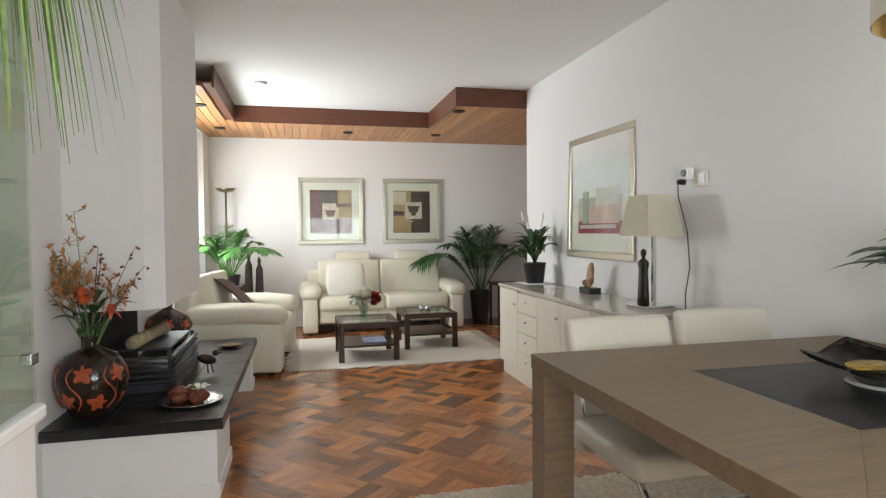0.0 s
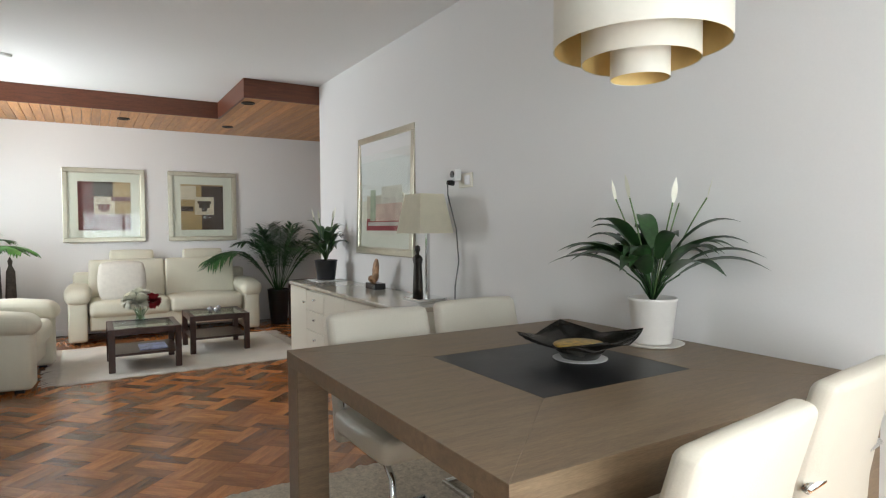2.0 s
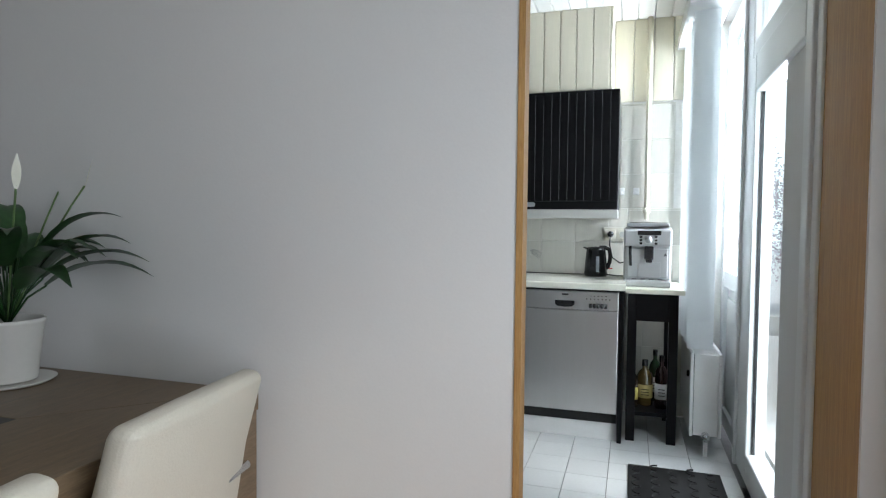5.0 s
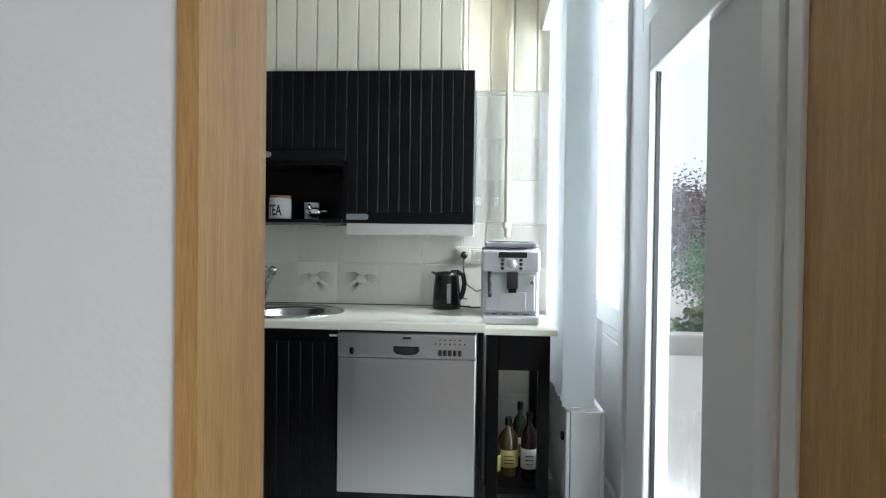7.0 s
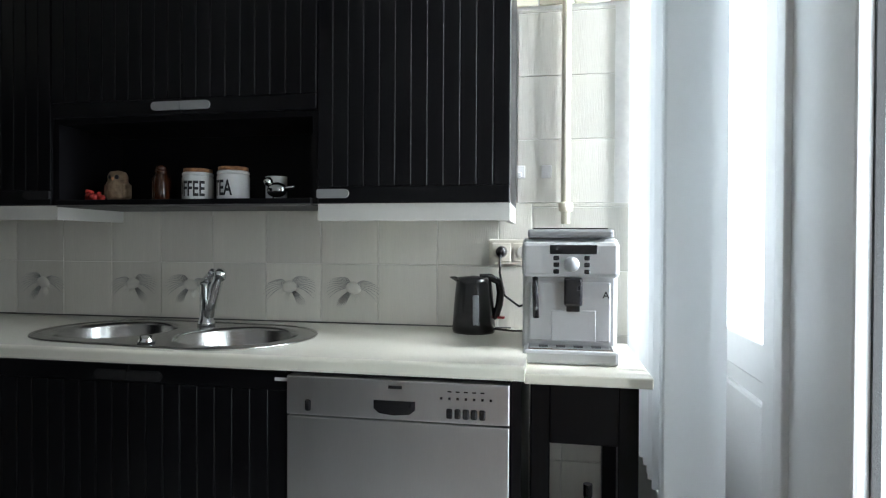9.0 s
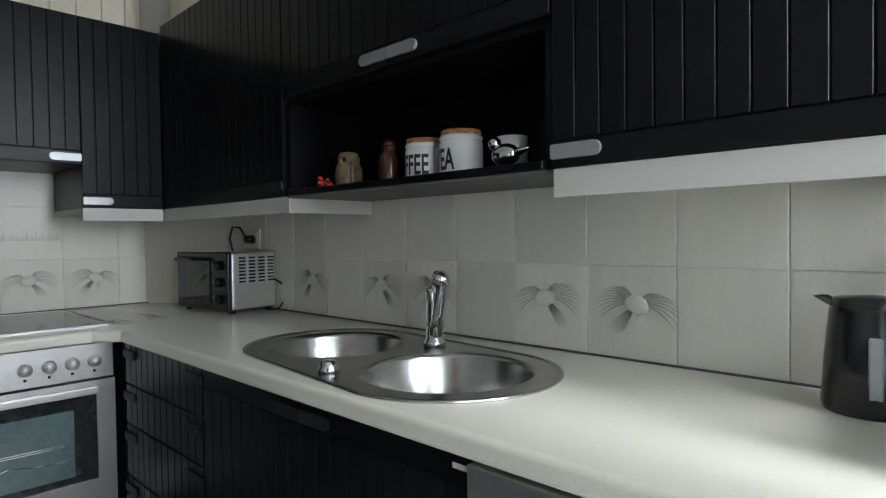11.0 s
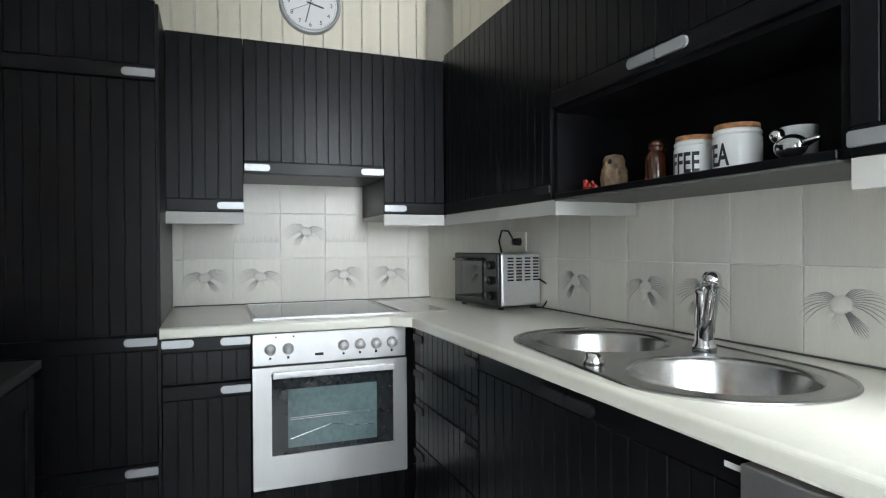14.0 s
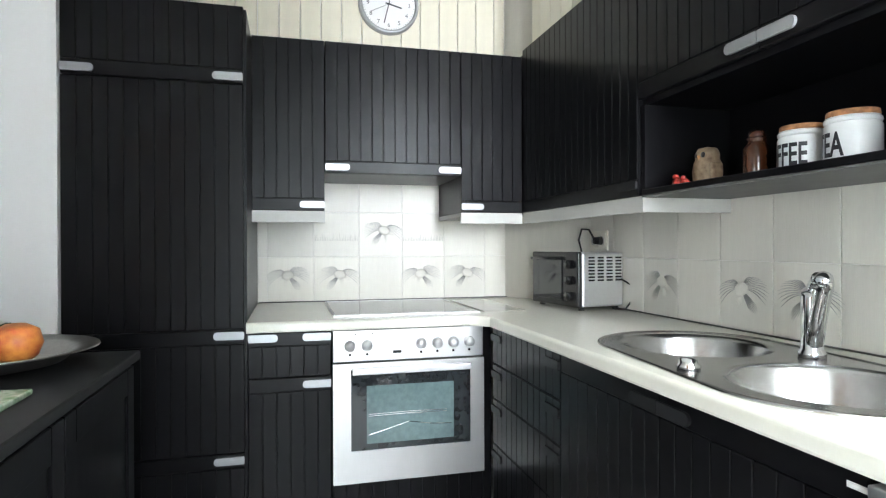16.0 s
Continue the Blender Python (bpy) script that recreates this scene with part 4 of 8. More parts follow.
# ---- kitchen window wall ----
YD = -0.72
w = thing("window_3", "white plastic half-glazed side panel with a moulded lower panel", "window", (4.95, YD, 0.0), kind="structure")
bm = bmesh.new()
for a in ((4.66, 4.74, 0.02, 2.46), (5.22, 5.298, 0.02, 2.46)):
    box(bm, a[0], a[1], YD - 0.04, YD + 0.03, a[2], a[3], 0.006)
for z0, z1 in ((0.02, 0.12), (0.86, 0.96), (2.36, 2.46)):
    box(bm, 4.74, 5.22, YD - 0.035, YD + 0.025, z0, z1, 0.006)
part("window_frame", bm, UPVC, w)
bm = B(4.74, 5.22, YD - 0.02, YD, 0.12, 0.86)
box(bm, 4.79, 5.17, YD - 0.01, YD + 0.012, 0.18, 0.80, 0.01)
part("lower_panel", bm, UPVC, w, "moulded white panel")
part("pane", B(4.74, 5.22, YD - 0.012, YD - 0.004, 0.96, 2.36), GLASS, w).visible_shadow = False
w = thing("door_1", "white framed glazed garden door with a transom light above", "door", (4.1, YD, 0.0), kind="structure")
bm = bmesh.new()
for a in ((4.40, 4.655, 0.0, 2.5), (3.30, 3.36, 0.0, 2.5)):
    box(bm, a[0], a[1], YD - 0.05, YD + 0.035, a[2], a[3], 0.006)
box(bm, 4.56, 4.60, YD + 0.03, YD + 0.05, 0, 2.5, 0.004)
box(bm, 3.36, 4.40, YD - 0.05, YD + 0.035, 2.02, 2.10, 0.006)
box(bm, 3.36, 4.40, YD - 0.05, YD + 0.035, 2.42, 2.5, 0.006)
box(bm, 3.36, 4.40, YD - 0.05, YD + 0.035, 0.0, 0.03, 0.006)
part("door_frame", bm, UPVC, w)
bm = bmesh.new()
for a in ((4.27, 4.395, 0.035, 2.015), (3.365, 3.45, 0.035, 2.015)):
    box(bm, a[0], a[1], YD - 0.04, YD + 0.045, a[2], a[3], 0.008)
box(bm, 3.45, 4.27, YD - 0.04, YD + 0.045, 0.035, 0.16, 0.008)
box(bm, 3.45, 4.27, YD - 0.04, YD + 0.045, 1.84, 2.015, 0.008)
leaf = part("door_leaf", bm, UPVC, w)
part("pane", B(3.45, 4.27, YD - 0.006, YD + 0.006, 0.16, 1.84), GLASS, leaf).visible_shadow = False
part("gasket", B(4.262, 4.27, YD + 0.006, YD + 0.02, 0.16, 1.84), BLACK, leaf, "black rubber gasket")
part("pane", B(3.36, 4.40, YD - 0.006, YD + 0.006, 2.10, 2.42), GLASS, w).visible_shadow = False

# vertical blinds
c = thing("vertical_blind", "white fabric vertical blind drawn aside above the radiator", "blind", (5.0, -0.47, 0.52))
part("rail", B(4.45, XS - 0.005, -0.60, -0.40, 2.34, 2.42, 0.006), WHITE, c, "white boxed head rail")
for i in range(13):
    y = -0.505 + 0.004 * math.sin(i * 1.7)
    bl = B(-0.0008, 0.0008, -0.0635, 0.0635, 0.0, 1.76)
    part("slat", moved(bl, Matrix.Translation((5.26 - i * 0.0565, y, 0.58)) @ pose(0, 0, 0, 0, 0, -7 + 9 * math.sin(i * 2.1))), BLIND, c)
# radiator
c = thing("radiator", "white panel radiator with a top grille below the window", "radiator", (5.0, -0.56, 0.05))
RX0, RX1, RY0, RY1, RZ0, RZ1 = 4.655, 5.28, -0.625, -0.465, 0.09, 0.545
part("front_panel", B(RX0, RX1, RY1 - 0.018, RY1, RZ0, RZ1, 0.006), WHITE, c)
part("back_panel", B(RX0, RX1, RY0, RY0 + 0.018, RZ0, RZ1, 0.006), WHITE, c)
bm = B(RX0 - 0.002, RX0 + 0.006, RY0 + 0.02, RY1 - 0.02, RZ0 + 0.01, RZ1 - 0.004, 0.002, 1)
part("side_cover", bm, WHITE, c, "white end cover")
bm = bmesh.new()
for i in range(30):
    x = RX0 + 0.01 + i * 0.0205
    box(bm, x, x + 0.006, RY0 + 0.02, RY1 - 0.02, RZ1 - 0.01, RZ1 - 0.002)
part("grille", bm, WHITE, c, "slotted top grille")
# Solid black block in the hollow, as painted shade behind the grille.
part("inside", B(RX0 + 0.01, RX1 - 0.01, RY0 + 0.02, RY1 - 0.02, RZ0 + 0.02, RZ1 - 0.03), MATTBLACK, c, "black block painting the shade between the panels")
kb = cyl(bmesh.new(), (0, 0, 0), 0.022, 0.05, 16, 0.019)
part("valve", moved(kb, Matrix.Translation((RX0 - 0.0, -0.545, 0.10)) @ pose(0, 0, 0, 0, -90)), CHROME, c, "chrome radiator valve", True)
part("pipe", tube(bmesh.new(), [(RX0 - 0.02, -0.545, 0.10), (RX0 - 0.03, -0.545, 0.06), (RX0 - 0.03, -0.545, 0.0)], 0.011, 10), WHITE, c, "white supply pipe", True)
part("knob", moved(cyl(bmesh.new(), (0, 0, 0), 0.018, 0.012, 16), Matrix.Translation((RX0 + 0.06, RY1, 0.42)) @ pose(0, 0, 0, -90)), BLACK, c, "round black plug")

# ---- outside ----
single("ground", B(-60, 70, -90, 90, -0.5, -0.30), mat("pale_concrete_paving", (0.74, 0.73, 0.71), 0.9, vary=0.1, scale=0.6, bump=0.3, bump_scale=20), "pale paved yard reaching into the distance", "ground", kind="structure")


# ---- living room, large things ----
def chair(name_label, m):
    c = thing("dining_chair", name_label, "chair", (0, 0, 0), group="chairs round the dining table", world_coords=False)
    bm = bmesh.new()
    puff(bm, -0.235, 0.235, -0.22, 0.22, 0.40, 0.49, 0.03, 0.012)
    part("seat", bm, LEATHER2, c, "", True)
    bm = bmesh.new()
    puff(bm, -0.225, 0.225, -0.033, 0.033, -0.25, 0.25, 0.026, 0.008)
    for v in bm.verts:
        v.co.y += 0.35 * v.co.z * v.co.z - 0.10 * v.co.x * v.co.x
    part("backrest", moved(bm, Matrix.Translation((0, 0.245, 0.60)) @ pose(0, 0, 0, -9)), LEATHER2, c, "", True)
    bm = bmesh.new()
    puff(bm, -0.225, 0.225, -0.02, 0.02, -0.09, 0.1, 0.018, 0.0)
    part("back_lower", moved(bm, Matrix.Translation((0, 0.205, 0.47)) @ pose(0, 0, 0, -12)), LEATHER2, c, "", True)
    for s in (-1, 1):
        pts = [(s * 0.20, 0.22, 0.62), (s * 0.20, 0.19, 0.43), (s * 0.20, 0.10, 0.395), (s * 0.20, -0.17, 0.395), (s * 0.20, -0.215, 0.36), (s * 0.20, -0.22, 0.06), (s * 0.20, -0.20, 0.024), (s * 0.20, 0.0, 0.016), (s * 0.20, 0.26, 0.016)]
        part("leg", tube(bmesh.new(), pts, 0.0125, 10), CHROME, c, "bent chrome cantilever tube", True)
    part("crossbar", tube(bmesh.new(), [(-0.20, 0.26, 0.016), (0.20, 0.26, 0.016)], 0.0125, 10), CHROME, c, "", True)
    bar = tube(bmesh.new(), [(-0.24, 0.27, 0.60), (0.24, 0.27, 0.60)], 0.011, 10)
    part("grip_bar", bar, CHROME, c, "steel bar behind the backrest", True)
    c.matrix_basis = m
    return c


TX0, TX1, TY0, TY1, TZ = 1.206, 2.538, 0.768, 2.058, 0.778
c = thing("dining_table", "square grey-brown oak dining table with a dark slate inlay", "table", ((TX0 + TX1) / 2, (TY0 + TY1) / 2, 0))
IX0, IX1, IY0, IY1 = 1.590, 2.168, 1.125, 1.69
# mitred top: four boards around the inlay
for quad in (((TX0, TY0), (TX1, TY0), (IX1, IY0), (IX0, IY0)), ((TX1, TY0), (TX1, TY1), (IX1, IY1), (IX1, IY0)), ((TX1, TY1), (TX0, TY1), (IX0, IY1), (IX1, IY1)), ((TX0, TY1), (TX0, TY0), (IX0, IY0), (IX0, IY1))):
    bm = bmesh.new()
    a = [bm.verts.new((x, y, TZ)) for x, y in quad]
    b = [bm.verts.new((x, y, TZ - 0.05)) for x, y in quad]
    bm.faces.new(a); bm.faces.new(b[::-1])
    for i in range(4):
        bm.faces.new((a[i], b[i], b[(i + 1) % 4], a[(i + 1) % 4]))
    bmesh.ops.recalc_face_normals(bm, faces=bm.faces)
    bmesh.ops.bevel(bm, geom=[e for e in bm.edges if e.verts[0].co.z > TZ - 0.01 and e.verts[1].co.z > TZ - 0.01], offset=0.0012, segments=1, affect="EDGES")
    part("top_board", bm, OAK, c)
part("inlay", B(IX0 + 0.001, IX1 - 0.001, IY0 + 0.001, IY1 - 0.001, TZ - 0.03, TZ - 0.0005), INLAY, c, "dark slate centre panel")
for x in (TX0 + 0.002, TX1 - 0.112):
    for y in (TY0 + 0.002, TY1 - 0.112):
        part("leg", B(x, x + 0.11, y, y + 0.11, 0, TZ - 0.05, 0.003, 1), OAK, c)
for a in ((TX0 + 0.112, TX1 - 0.112, TY0 + 0.02, TY0 + 0.05), (TX0 + 0.112, TX1 - 0.112, TY1 - 0.05, TY1 - 0.02)):
    part("apron", B(*a, TZ - 0.12, TZ - 0.05), OAK, c)
chair("off-white leather cantilever chair at the near table side", pose(1.58, 0.885, 0.02, 0, 0, 187))
chair("off-white leather cantilever chair close to the wall", pose(2.18, 0.98, 0.02, 0, 0, 187))
chair("off-white leather cantilever chair beside the sideboard", pose(1.65, 1.94, 0.02, 0, 0, 1))
chair("off-white leather cantilever chair beside the sideboard", pose(2.20, 2.035, 0.02, 0, 0, 1))
# shaggy rug below the table
bm = bmesh.new()
bmesh.ops.create_grid(bm, x_segments=90, y_segments=90, size=0.5, matrix=Matrix.Translation((1.72, 1.575, 0.012)) @ Matrix.Diagonal((1.62, 2.3, 1, 1)))
for v in bm.verts:
    v.co.z += 0.008 + 0.012 * noise.noise(v.co * 40) + 0.004 * noise.noise(v.co * 90)
    if abs(v.co.x - 1.72) > 0.8 or abs(v.co.y - 1.575) > 1.14:
        v.co.z = 0.003
        v.co.x += 0.012 * noise.noise(v.co * 30)
        v.co.y += 0.012 * noise.noise(v.co * 33 + Vector((5, 0, 0)))
single("shaggy_rug", bm, SHAG, "beige long-pile wool rug under the dining table", "rug", (1.72, 1.5, 0.0), True)


def sofa_set(c, w, depth, arms=0.24, seats=2, headrests=True):
    """Local frame: x along the width, front towards -y, back towards +y."""
    hw = w / 2
    part("base", B(-hw + arms, hw - arms, -depth / 2 + 0.07, depth / 2 - 0.05, 0.13, 0.30, 0.02), LEATHER, c)
    part("back_frame", B(-hw + 0.06, hw - 0.06, depth / 2 - 0.16, depth / 2, 0.10, 0.72, 0.04), LEATHER, c, "", True)
    sw = (w - 2 * arms) / seats
    for i in range(seats):
        x0 = -hw + arms + i * sw
        part("seat_cushion", puff(bmesh.new(), x0 + 0.004, x0 + sw - 0.004, -depth / 2 + 0.02, depth / 2 - 0.22, 0.28, 0.45, 0.05, 0.02), LEATHER, c, "", True)
        bm = puff(bmesh.new(), x0 + 0.004, x0 + sw - 0.004, -0.08, 0.08, -0.22, 0.235, 0.032, 0.006)
        part("back_cushion", moved(bm, Matrix.Translation((0, depth / 2 - 0.22, 0.62)) @ pose(0, 0, 0, -12)), LEATHER, c, "", True)
        if headrests:
            bm = puff(bmesh.new(), x0 + sw * 0.28, x0 + sw * 0.86, -0.04, 0.04, -0.065, 0.06, 0.025, 0.006)
            part("headrest", moved(bm, Matrix.Translation((0, depth / 2 - 0.10, 0.90)) @ pose(0, 0, 0, -8)), LEATHER, c, "", True)
    for s in (-1, 1):
        x0, x1 = sorted((s * hw, s * (hw - arms)))
        part("arm_side", B(x0 + 0.02, x1 - 0.015, -depth / 2 + 0.03, depth / 2 - 0.06, 0.03, 0.50, 0.025), LEATHER, c, "", True)
        bm = puff(bmesh.new(), x0 - 0.005, x1 + 0.015, -depth / 2, depth / 2 - 0.1, 0.44, 0.60, 0.07, 0.015)
        for v in bm.verts:
            if v.co.y < -depth / 2 + 0.2:
                v.co.z -= 0.14 * (-depth / 2 + 0.2 - v.co.y)
        part("armrest", bm, LEATHER, c, "", True)
    for s in (-1, 1):
        for t in (-1, 1):
            part("foot", B(s * (hw - 0.1) - 0.03, s * (hw - 0.1) + 0.03, t * (depth / 2 - 0.12) - 0.03, t * (depth / 2 - 0.12) + 0.03, 0, 0.035), MATTBLACK, c)
    return c


s = sofa_set(thing("sofa", "cream leather two-seat sofa with headrests against the wall", "sofa", (1.39, 7.50, 0), world_coords=False), 1.97, 0.80, 0.21)
bm = puff(bmesh.new(), -0.21, 0.21, -0.035, 0.035, -0.20, 0.20, 0.03, 0.025)
cu = single("cushion", moved(bm, Matrix.Translation((0.93, 7.27, 0.645)) @ pose(0, 0, 0, -16)), FABRIC, "pale grey square cushion leaning on the sofa", "cushion", (0.93, 7.28, 0.45), True)
a = thing("armchair", "cream leather armchair with its back to the window", "armchair", (-0.12, 5.82, 0), 84, world_coords=False)
sofa_set(a, 1.12, 0.90, 0.25, 1, False)
bm = bmesh.new()
bmesh.ops.create_grid(bm, x_segments=10, y_segments=16, size=0.5)
for v in bm.verts:
    x, t = v.co.x * 0.5, v.co.y + 0.5
    v.co = Vector((-0.42 + 0.42 * t + 0.03, 5.86 + x, 0.86 - 0.40 * t + 0.03 * math.sin(t * 3) + 0.012 * noise.noise(Vector((x * 8, t * 6, 0)))))
bmesh.ops.solidify(bm, geom=bm.faces, thickness=0.015)
single("throw", bm, THROW, "dark brown patterned throw over the armchair", "throw", (-0.2, 5.86, 0.5), True)


def coffee_table(label, x0, x1, y0, y1, h=0.36):
    c = thing("coffee_table", label, "table", ((x0 + x1) / 2, (y0 + y1) / 2, 0.012), group="pair of coffee tables")
    z0 = 0.012
    for x in (x0, x1 - 0.05):
        for y in (y0, y1 - 0.05):
            part("leg", B(x, x + 0.05, y, y + 0.05, z0, z0 + h, 0.003, 1), DARKWOOD, c)
    bm = bmesh.new()
    for a in ((x0 + 0.05, x1 - 0.05, y0 + 0.003, y0 + 0.047), (x0 + 0.05, x1 - 0.05, y1 - 0.047, y1 - 0.003), (x0 + 0.003, x0 + 0.047, y0 + 0.05, y1 - 0.05), (x1 - 0.047, x1 - 0.003, y0 + 0.05, y1 - 0.05)):
        box(bm, *a, z0 + h - 0.05, z0 + h - 0.001)
    part("frame", bm, DARKWOOD, c)
    part("glass_top", B(x0 + 0.048, x1 - 0.048, y0 + 0.048, y1 - 0.048, z0 + h - 0.012, z0 + h - 0.004), TGLASS, c, "clear glass top")
    part("shelf", B(x0 + 0.02, x1 - 0.02, y0 + 0.02, y1 - 0.02, z0 + 0.13, z0 + 0.15), DARKWOOD, c)
    return c


coffee_table("dark wooden coffee table with a glass top and flowers", 0.74, 1.30, 5.56, 6.14)
coffee_table("dark wooden coffee table with a glass top", 1.43, 1.98, 6.0, 6.58)
# cream rug with fringes
bm = bmesh.new()
bmesh.ops.create_grid(bm, x_segments=60, y_segments=40, size=0.5, matrix=Matrix.Translation((1.38, 6.15, 0.010)) @ Matrix.Diagonal((2.0, 1.58, 1, 1)))
for v in bm.verts:
    if abs(v.co.y - 6.15) > 0.77:
        v.co.y += 0.012 * math.sin(v.co.x * 38) + 0.008 * noise.noise(v.co * 5)
    v.co.z += 0.003 * noise.noise(v.co * 6)
bmesh.ops.solidify(bm, geom=bm.faces, thickness=0.008)
r = single("rug", bm, RUG, "cream woven rug with knotted fringes under the coffee tables", "rug", (1.38, 6.15, 0.0), True)
bm = bmesh.new()
rnd = random.Random(4)
for sx, xe in ((-1, 0.38), (1, 2.38)):
    for i in range(70):
        y = 5.38 + i * 0.0222
        tube(bm, [(xe, y, 0.01), (xe + sx * 0.05, y + rnd.uniform(-0.012, 0.012), 0.014), (xe + sx * rnd.uniform(0.09, 0.13), y + rnd.uniform(-0.03, 0.03), 0.004)], 0.004, 4)
tagged(part("fringe", bm, RUG, r, "knotted cream fringe"), kind="stuff")

# sideboard
c = thing("sideboard", "long cream lacquer sideboard with a glossy top", "sideboard", (2.3, 3.85, 0.0))
SX, SY0, SY1, SZ = 2.09, 2.88, 4.98, 0.76
part("body", B(SX + 0.02, XW - 0.015, SY0 + 0.02, SY1 - 0.005, 0.10, SZ - 0.03), CREAM, c)
part("plinth", B(SX + 0.022, XW - 0.03, SY0 + 0.04, SY1 - 0.04, 0.0, 0.10), CREAM, c)
part("top", B(SX - 0.01, XW - 0.014, SY0, SY1 + 0.01, SZ - 0.03, SZ, 0.008), CREAMTOP, c, "glossy taupe top")
yy = [SY1 - 0.005, SY1 - 0.43, SY1 - 0.83, SY1 - 1.24, SY1 - 1.66, SY0 + 0.02]
for i, (a, b) in enumerate(zip(yy, yy[1:])):
    if i == 1:
        for k in range(4):
            z0 = 0.105 + k * 0.154
            d = part("drawer", B(SX, SX + 0.02, b + 0.002, a - 0.002, z0, z0 + 0.150, 0.002, 1), CREAM, c)
            part("knob", moved(cyl(bmesh.new(), (0, 0, 0), 0.008, 0.018, 12), Matrix.Translation((SX, (a + b) / 2, z0 + 0.09)) @ pose(0, 0, 0, 0, -90)), CHROME, d, "small chrome knob", True)
    else:
        d = part("door", B(SX, SX + 0.02, b + 0.002, a - 0.002, 0.105, SZ - 0.034, 0.002, 1), CREAM, c)
        part("knob", moved(cyl(bmesh.new(), (0, 0, 0), 0.008, 0.018, 12), Matrix.Translation((SX, b + 0.04, 0.62)) @ pose(0, 0, 0, 0, -90)), CHROME, d, "small chrome knob", True)

# fireplace
HX, HY0, HY1, HZ = 0.06, 2.925, 5.03, 0.375
for y0, y1, x1 in ((HY0 + 0.03, 3.43, HX - 0.03), (HY1 - 0.20, HY1 - 0.02, HX - 0.03), (3.43, HY1 - 0.2, XL + 0.3)):
    structure("fireplace_plinth", B(XL, x1, y0, y1, 0, HZ - 0.05), WALL, "white plastered base of the open fireplace", "fireplace")
hb = bmesh.new()
box(hb, XL, HX - 0.03, HY0 + 0.02, HY0 + 0.03, 0, 0.07, 0.002, 1)
box(hb, HX - 0.03, HX - 0.018, HY0 + 0.02, 3.43, 0, 0.07, 0.002, 1)
box(hb, HX - 0.03, HX - 0.018, HY1 - 0.20, HY1 - 0.02, 0, 0.07, 0.002, 1)
structure("baseboard_fireplace", hb, WHITE, "white skirting along the fireplace base", "baseboard")
slab = structure("hearth_slab", B(XL, HX - 0.006, HY0 + 0.006, HY1 - 0.006, HZ - 0.05, HZ - 0.010), MATTBLACK, "black tiled hearth slab", "hearth")
for i in range(3):
    for j in range(7):
        x1 = HX - i * 0.25
        y0 = HY0 + j * 0.301
        bm = B(max(XL, x1 - 0.248), x1, y0, y0 + 0.299, HZ - 0.010, HZ, 0.002, 1)
        part("hearth_tile", bm, SLATE, slab)
for j in range(7):
    part("edge_tile", B(HX - 0.0055, HX + 0.002, HY0 + j * 0.301, HY0 + j * 0.301 + 0.299, HZ - 0.05, HZ - 0.0105), mat("dark_brown_edge", (0.05, 0.025, 0.018), 0.3) if j == 0 else bpy.data.materials["dark_brown_edge"], slab)
for i in range(3):
    x1 = HX - i * 0.25
    part("edge_tile", B(max(XL, x1 - 0.248), x1, HY0 - 0.002, HY0 + 0.0055, HZ - 0.05, HZ - 0.0105), SLATE, slab)
bm = bmesh.new()
ring = [(XL, 3.25), (-0.33, 3.25), (-0.25, 3.33), (-0.25, 4.36), (-0.36, 4.45), (XL, 4.45)]
lo = [bm.verts.new((x, y, 0.84)) for x, y in ring]
hi = [bm.verts.new((x, y, ZC)) for x, y in ring]
bm.faces.new(hi)
for i in range(6):
    bm.faces.new((lo[i], lo[(i + 1) % 6], hi[(i + 1) % 6], hi[i]))
bm.faces.new(lo[::-1])
bmesh.ops.recalc_face_normals(bm, faces=bm.faces)
structure("chimney_breast", bm, WALL, "white plastered chimney hood with a chamfered corner", "chimney")
structure("firebox", B(XL, XL + 0.03, 3.45, 4.4, HZ, 0.84), SOOT, "soot-blackened fireplace back", "fireplace")

# glass display cabinet at the window end
GX, GY0, GY1 = -0.105, 0.25, 1.50
c = thing("display_cabinet", "white display cabinet with glass doors and glass shelves", "cabinet", (-0.42, 0.78, 0))
part("base", B(XL + 0.005, GX - 0.02, GY0, GY1 - 0.01, 0, 0.83, 0.006), WHITE, c)
part("base_top", B(XL + 0.005, GX, GY0, GY1, 0.83, 0.865, 0.01), WHITE, c)
part("roof", B(XL + 0.005, GX - 0.01, GY0, GY1 - 0.01, 1.93, 1.97, 0.006), WHITE, c)
part("back_panel", B(XL + 0.004, XL + 0.015, GY0, GY1 - 0.01, 0.866, 1.93), WHITE, c)
for a in ((GX - 0.02, GX - 0.014, GY0, 0.78), (GX - 0.02, GX - 0.014, 0.785, GY1 - 0.02)):
    part("glass_door", B(*a, 0.87, 1.925), glass_mat("cabinet_glass", (0.90, 0.94, 0.90)) if "cabinet_glass" not in bpy.data.materials else bpy.data.materials["cabinet_glass"], c, "greenish glass door")
part("glass_side", B(XL + 0.016, GX - 0.021, GY1 - 0.022, GY1 - 0.016, 0.87, 1.925), bpy.data.materials["cabinet_glass"], c, "greenish glass side")
for z in (1.08, 1.32, 1.56):
    part("shelf", B(XL + 0.016, GX - 0.03, GY0 + 0.01, GY1 - 0.03, z, z + 0.006), TGLASS, c, "glass shelf")
for z in (0.95, 1.78):
    part("hinge", B(GX - 0.03, GX - 0.008, GY1 - 0.05, GY1 - 0.015, z, z + 0.025, 0.003), CHROME, c, "chrome glass hinge")


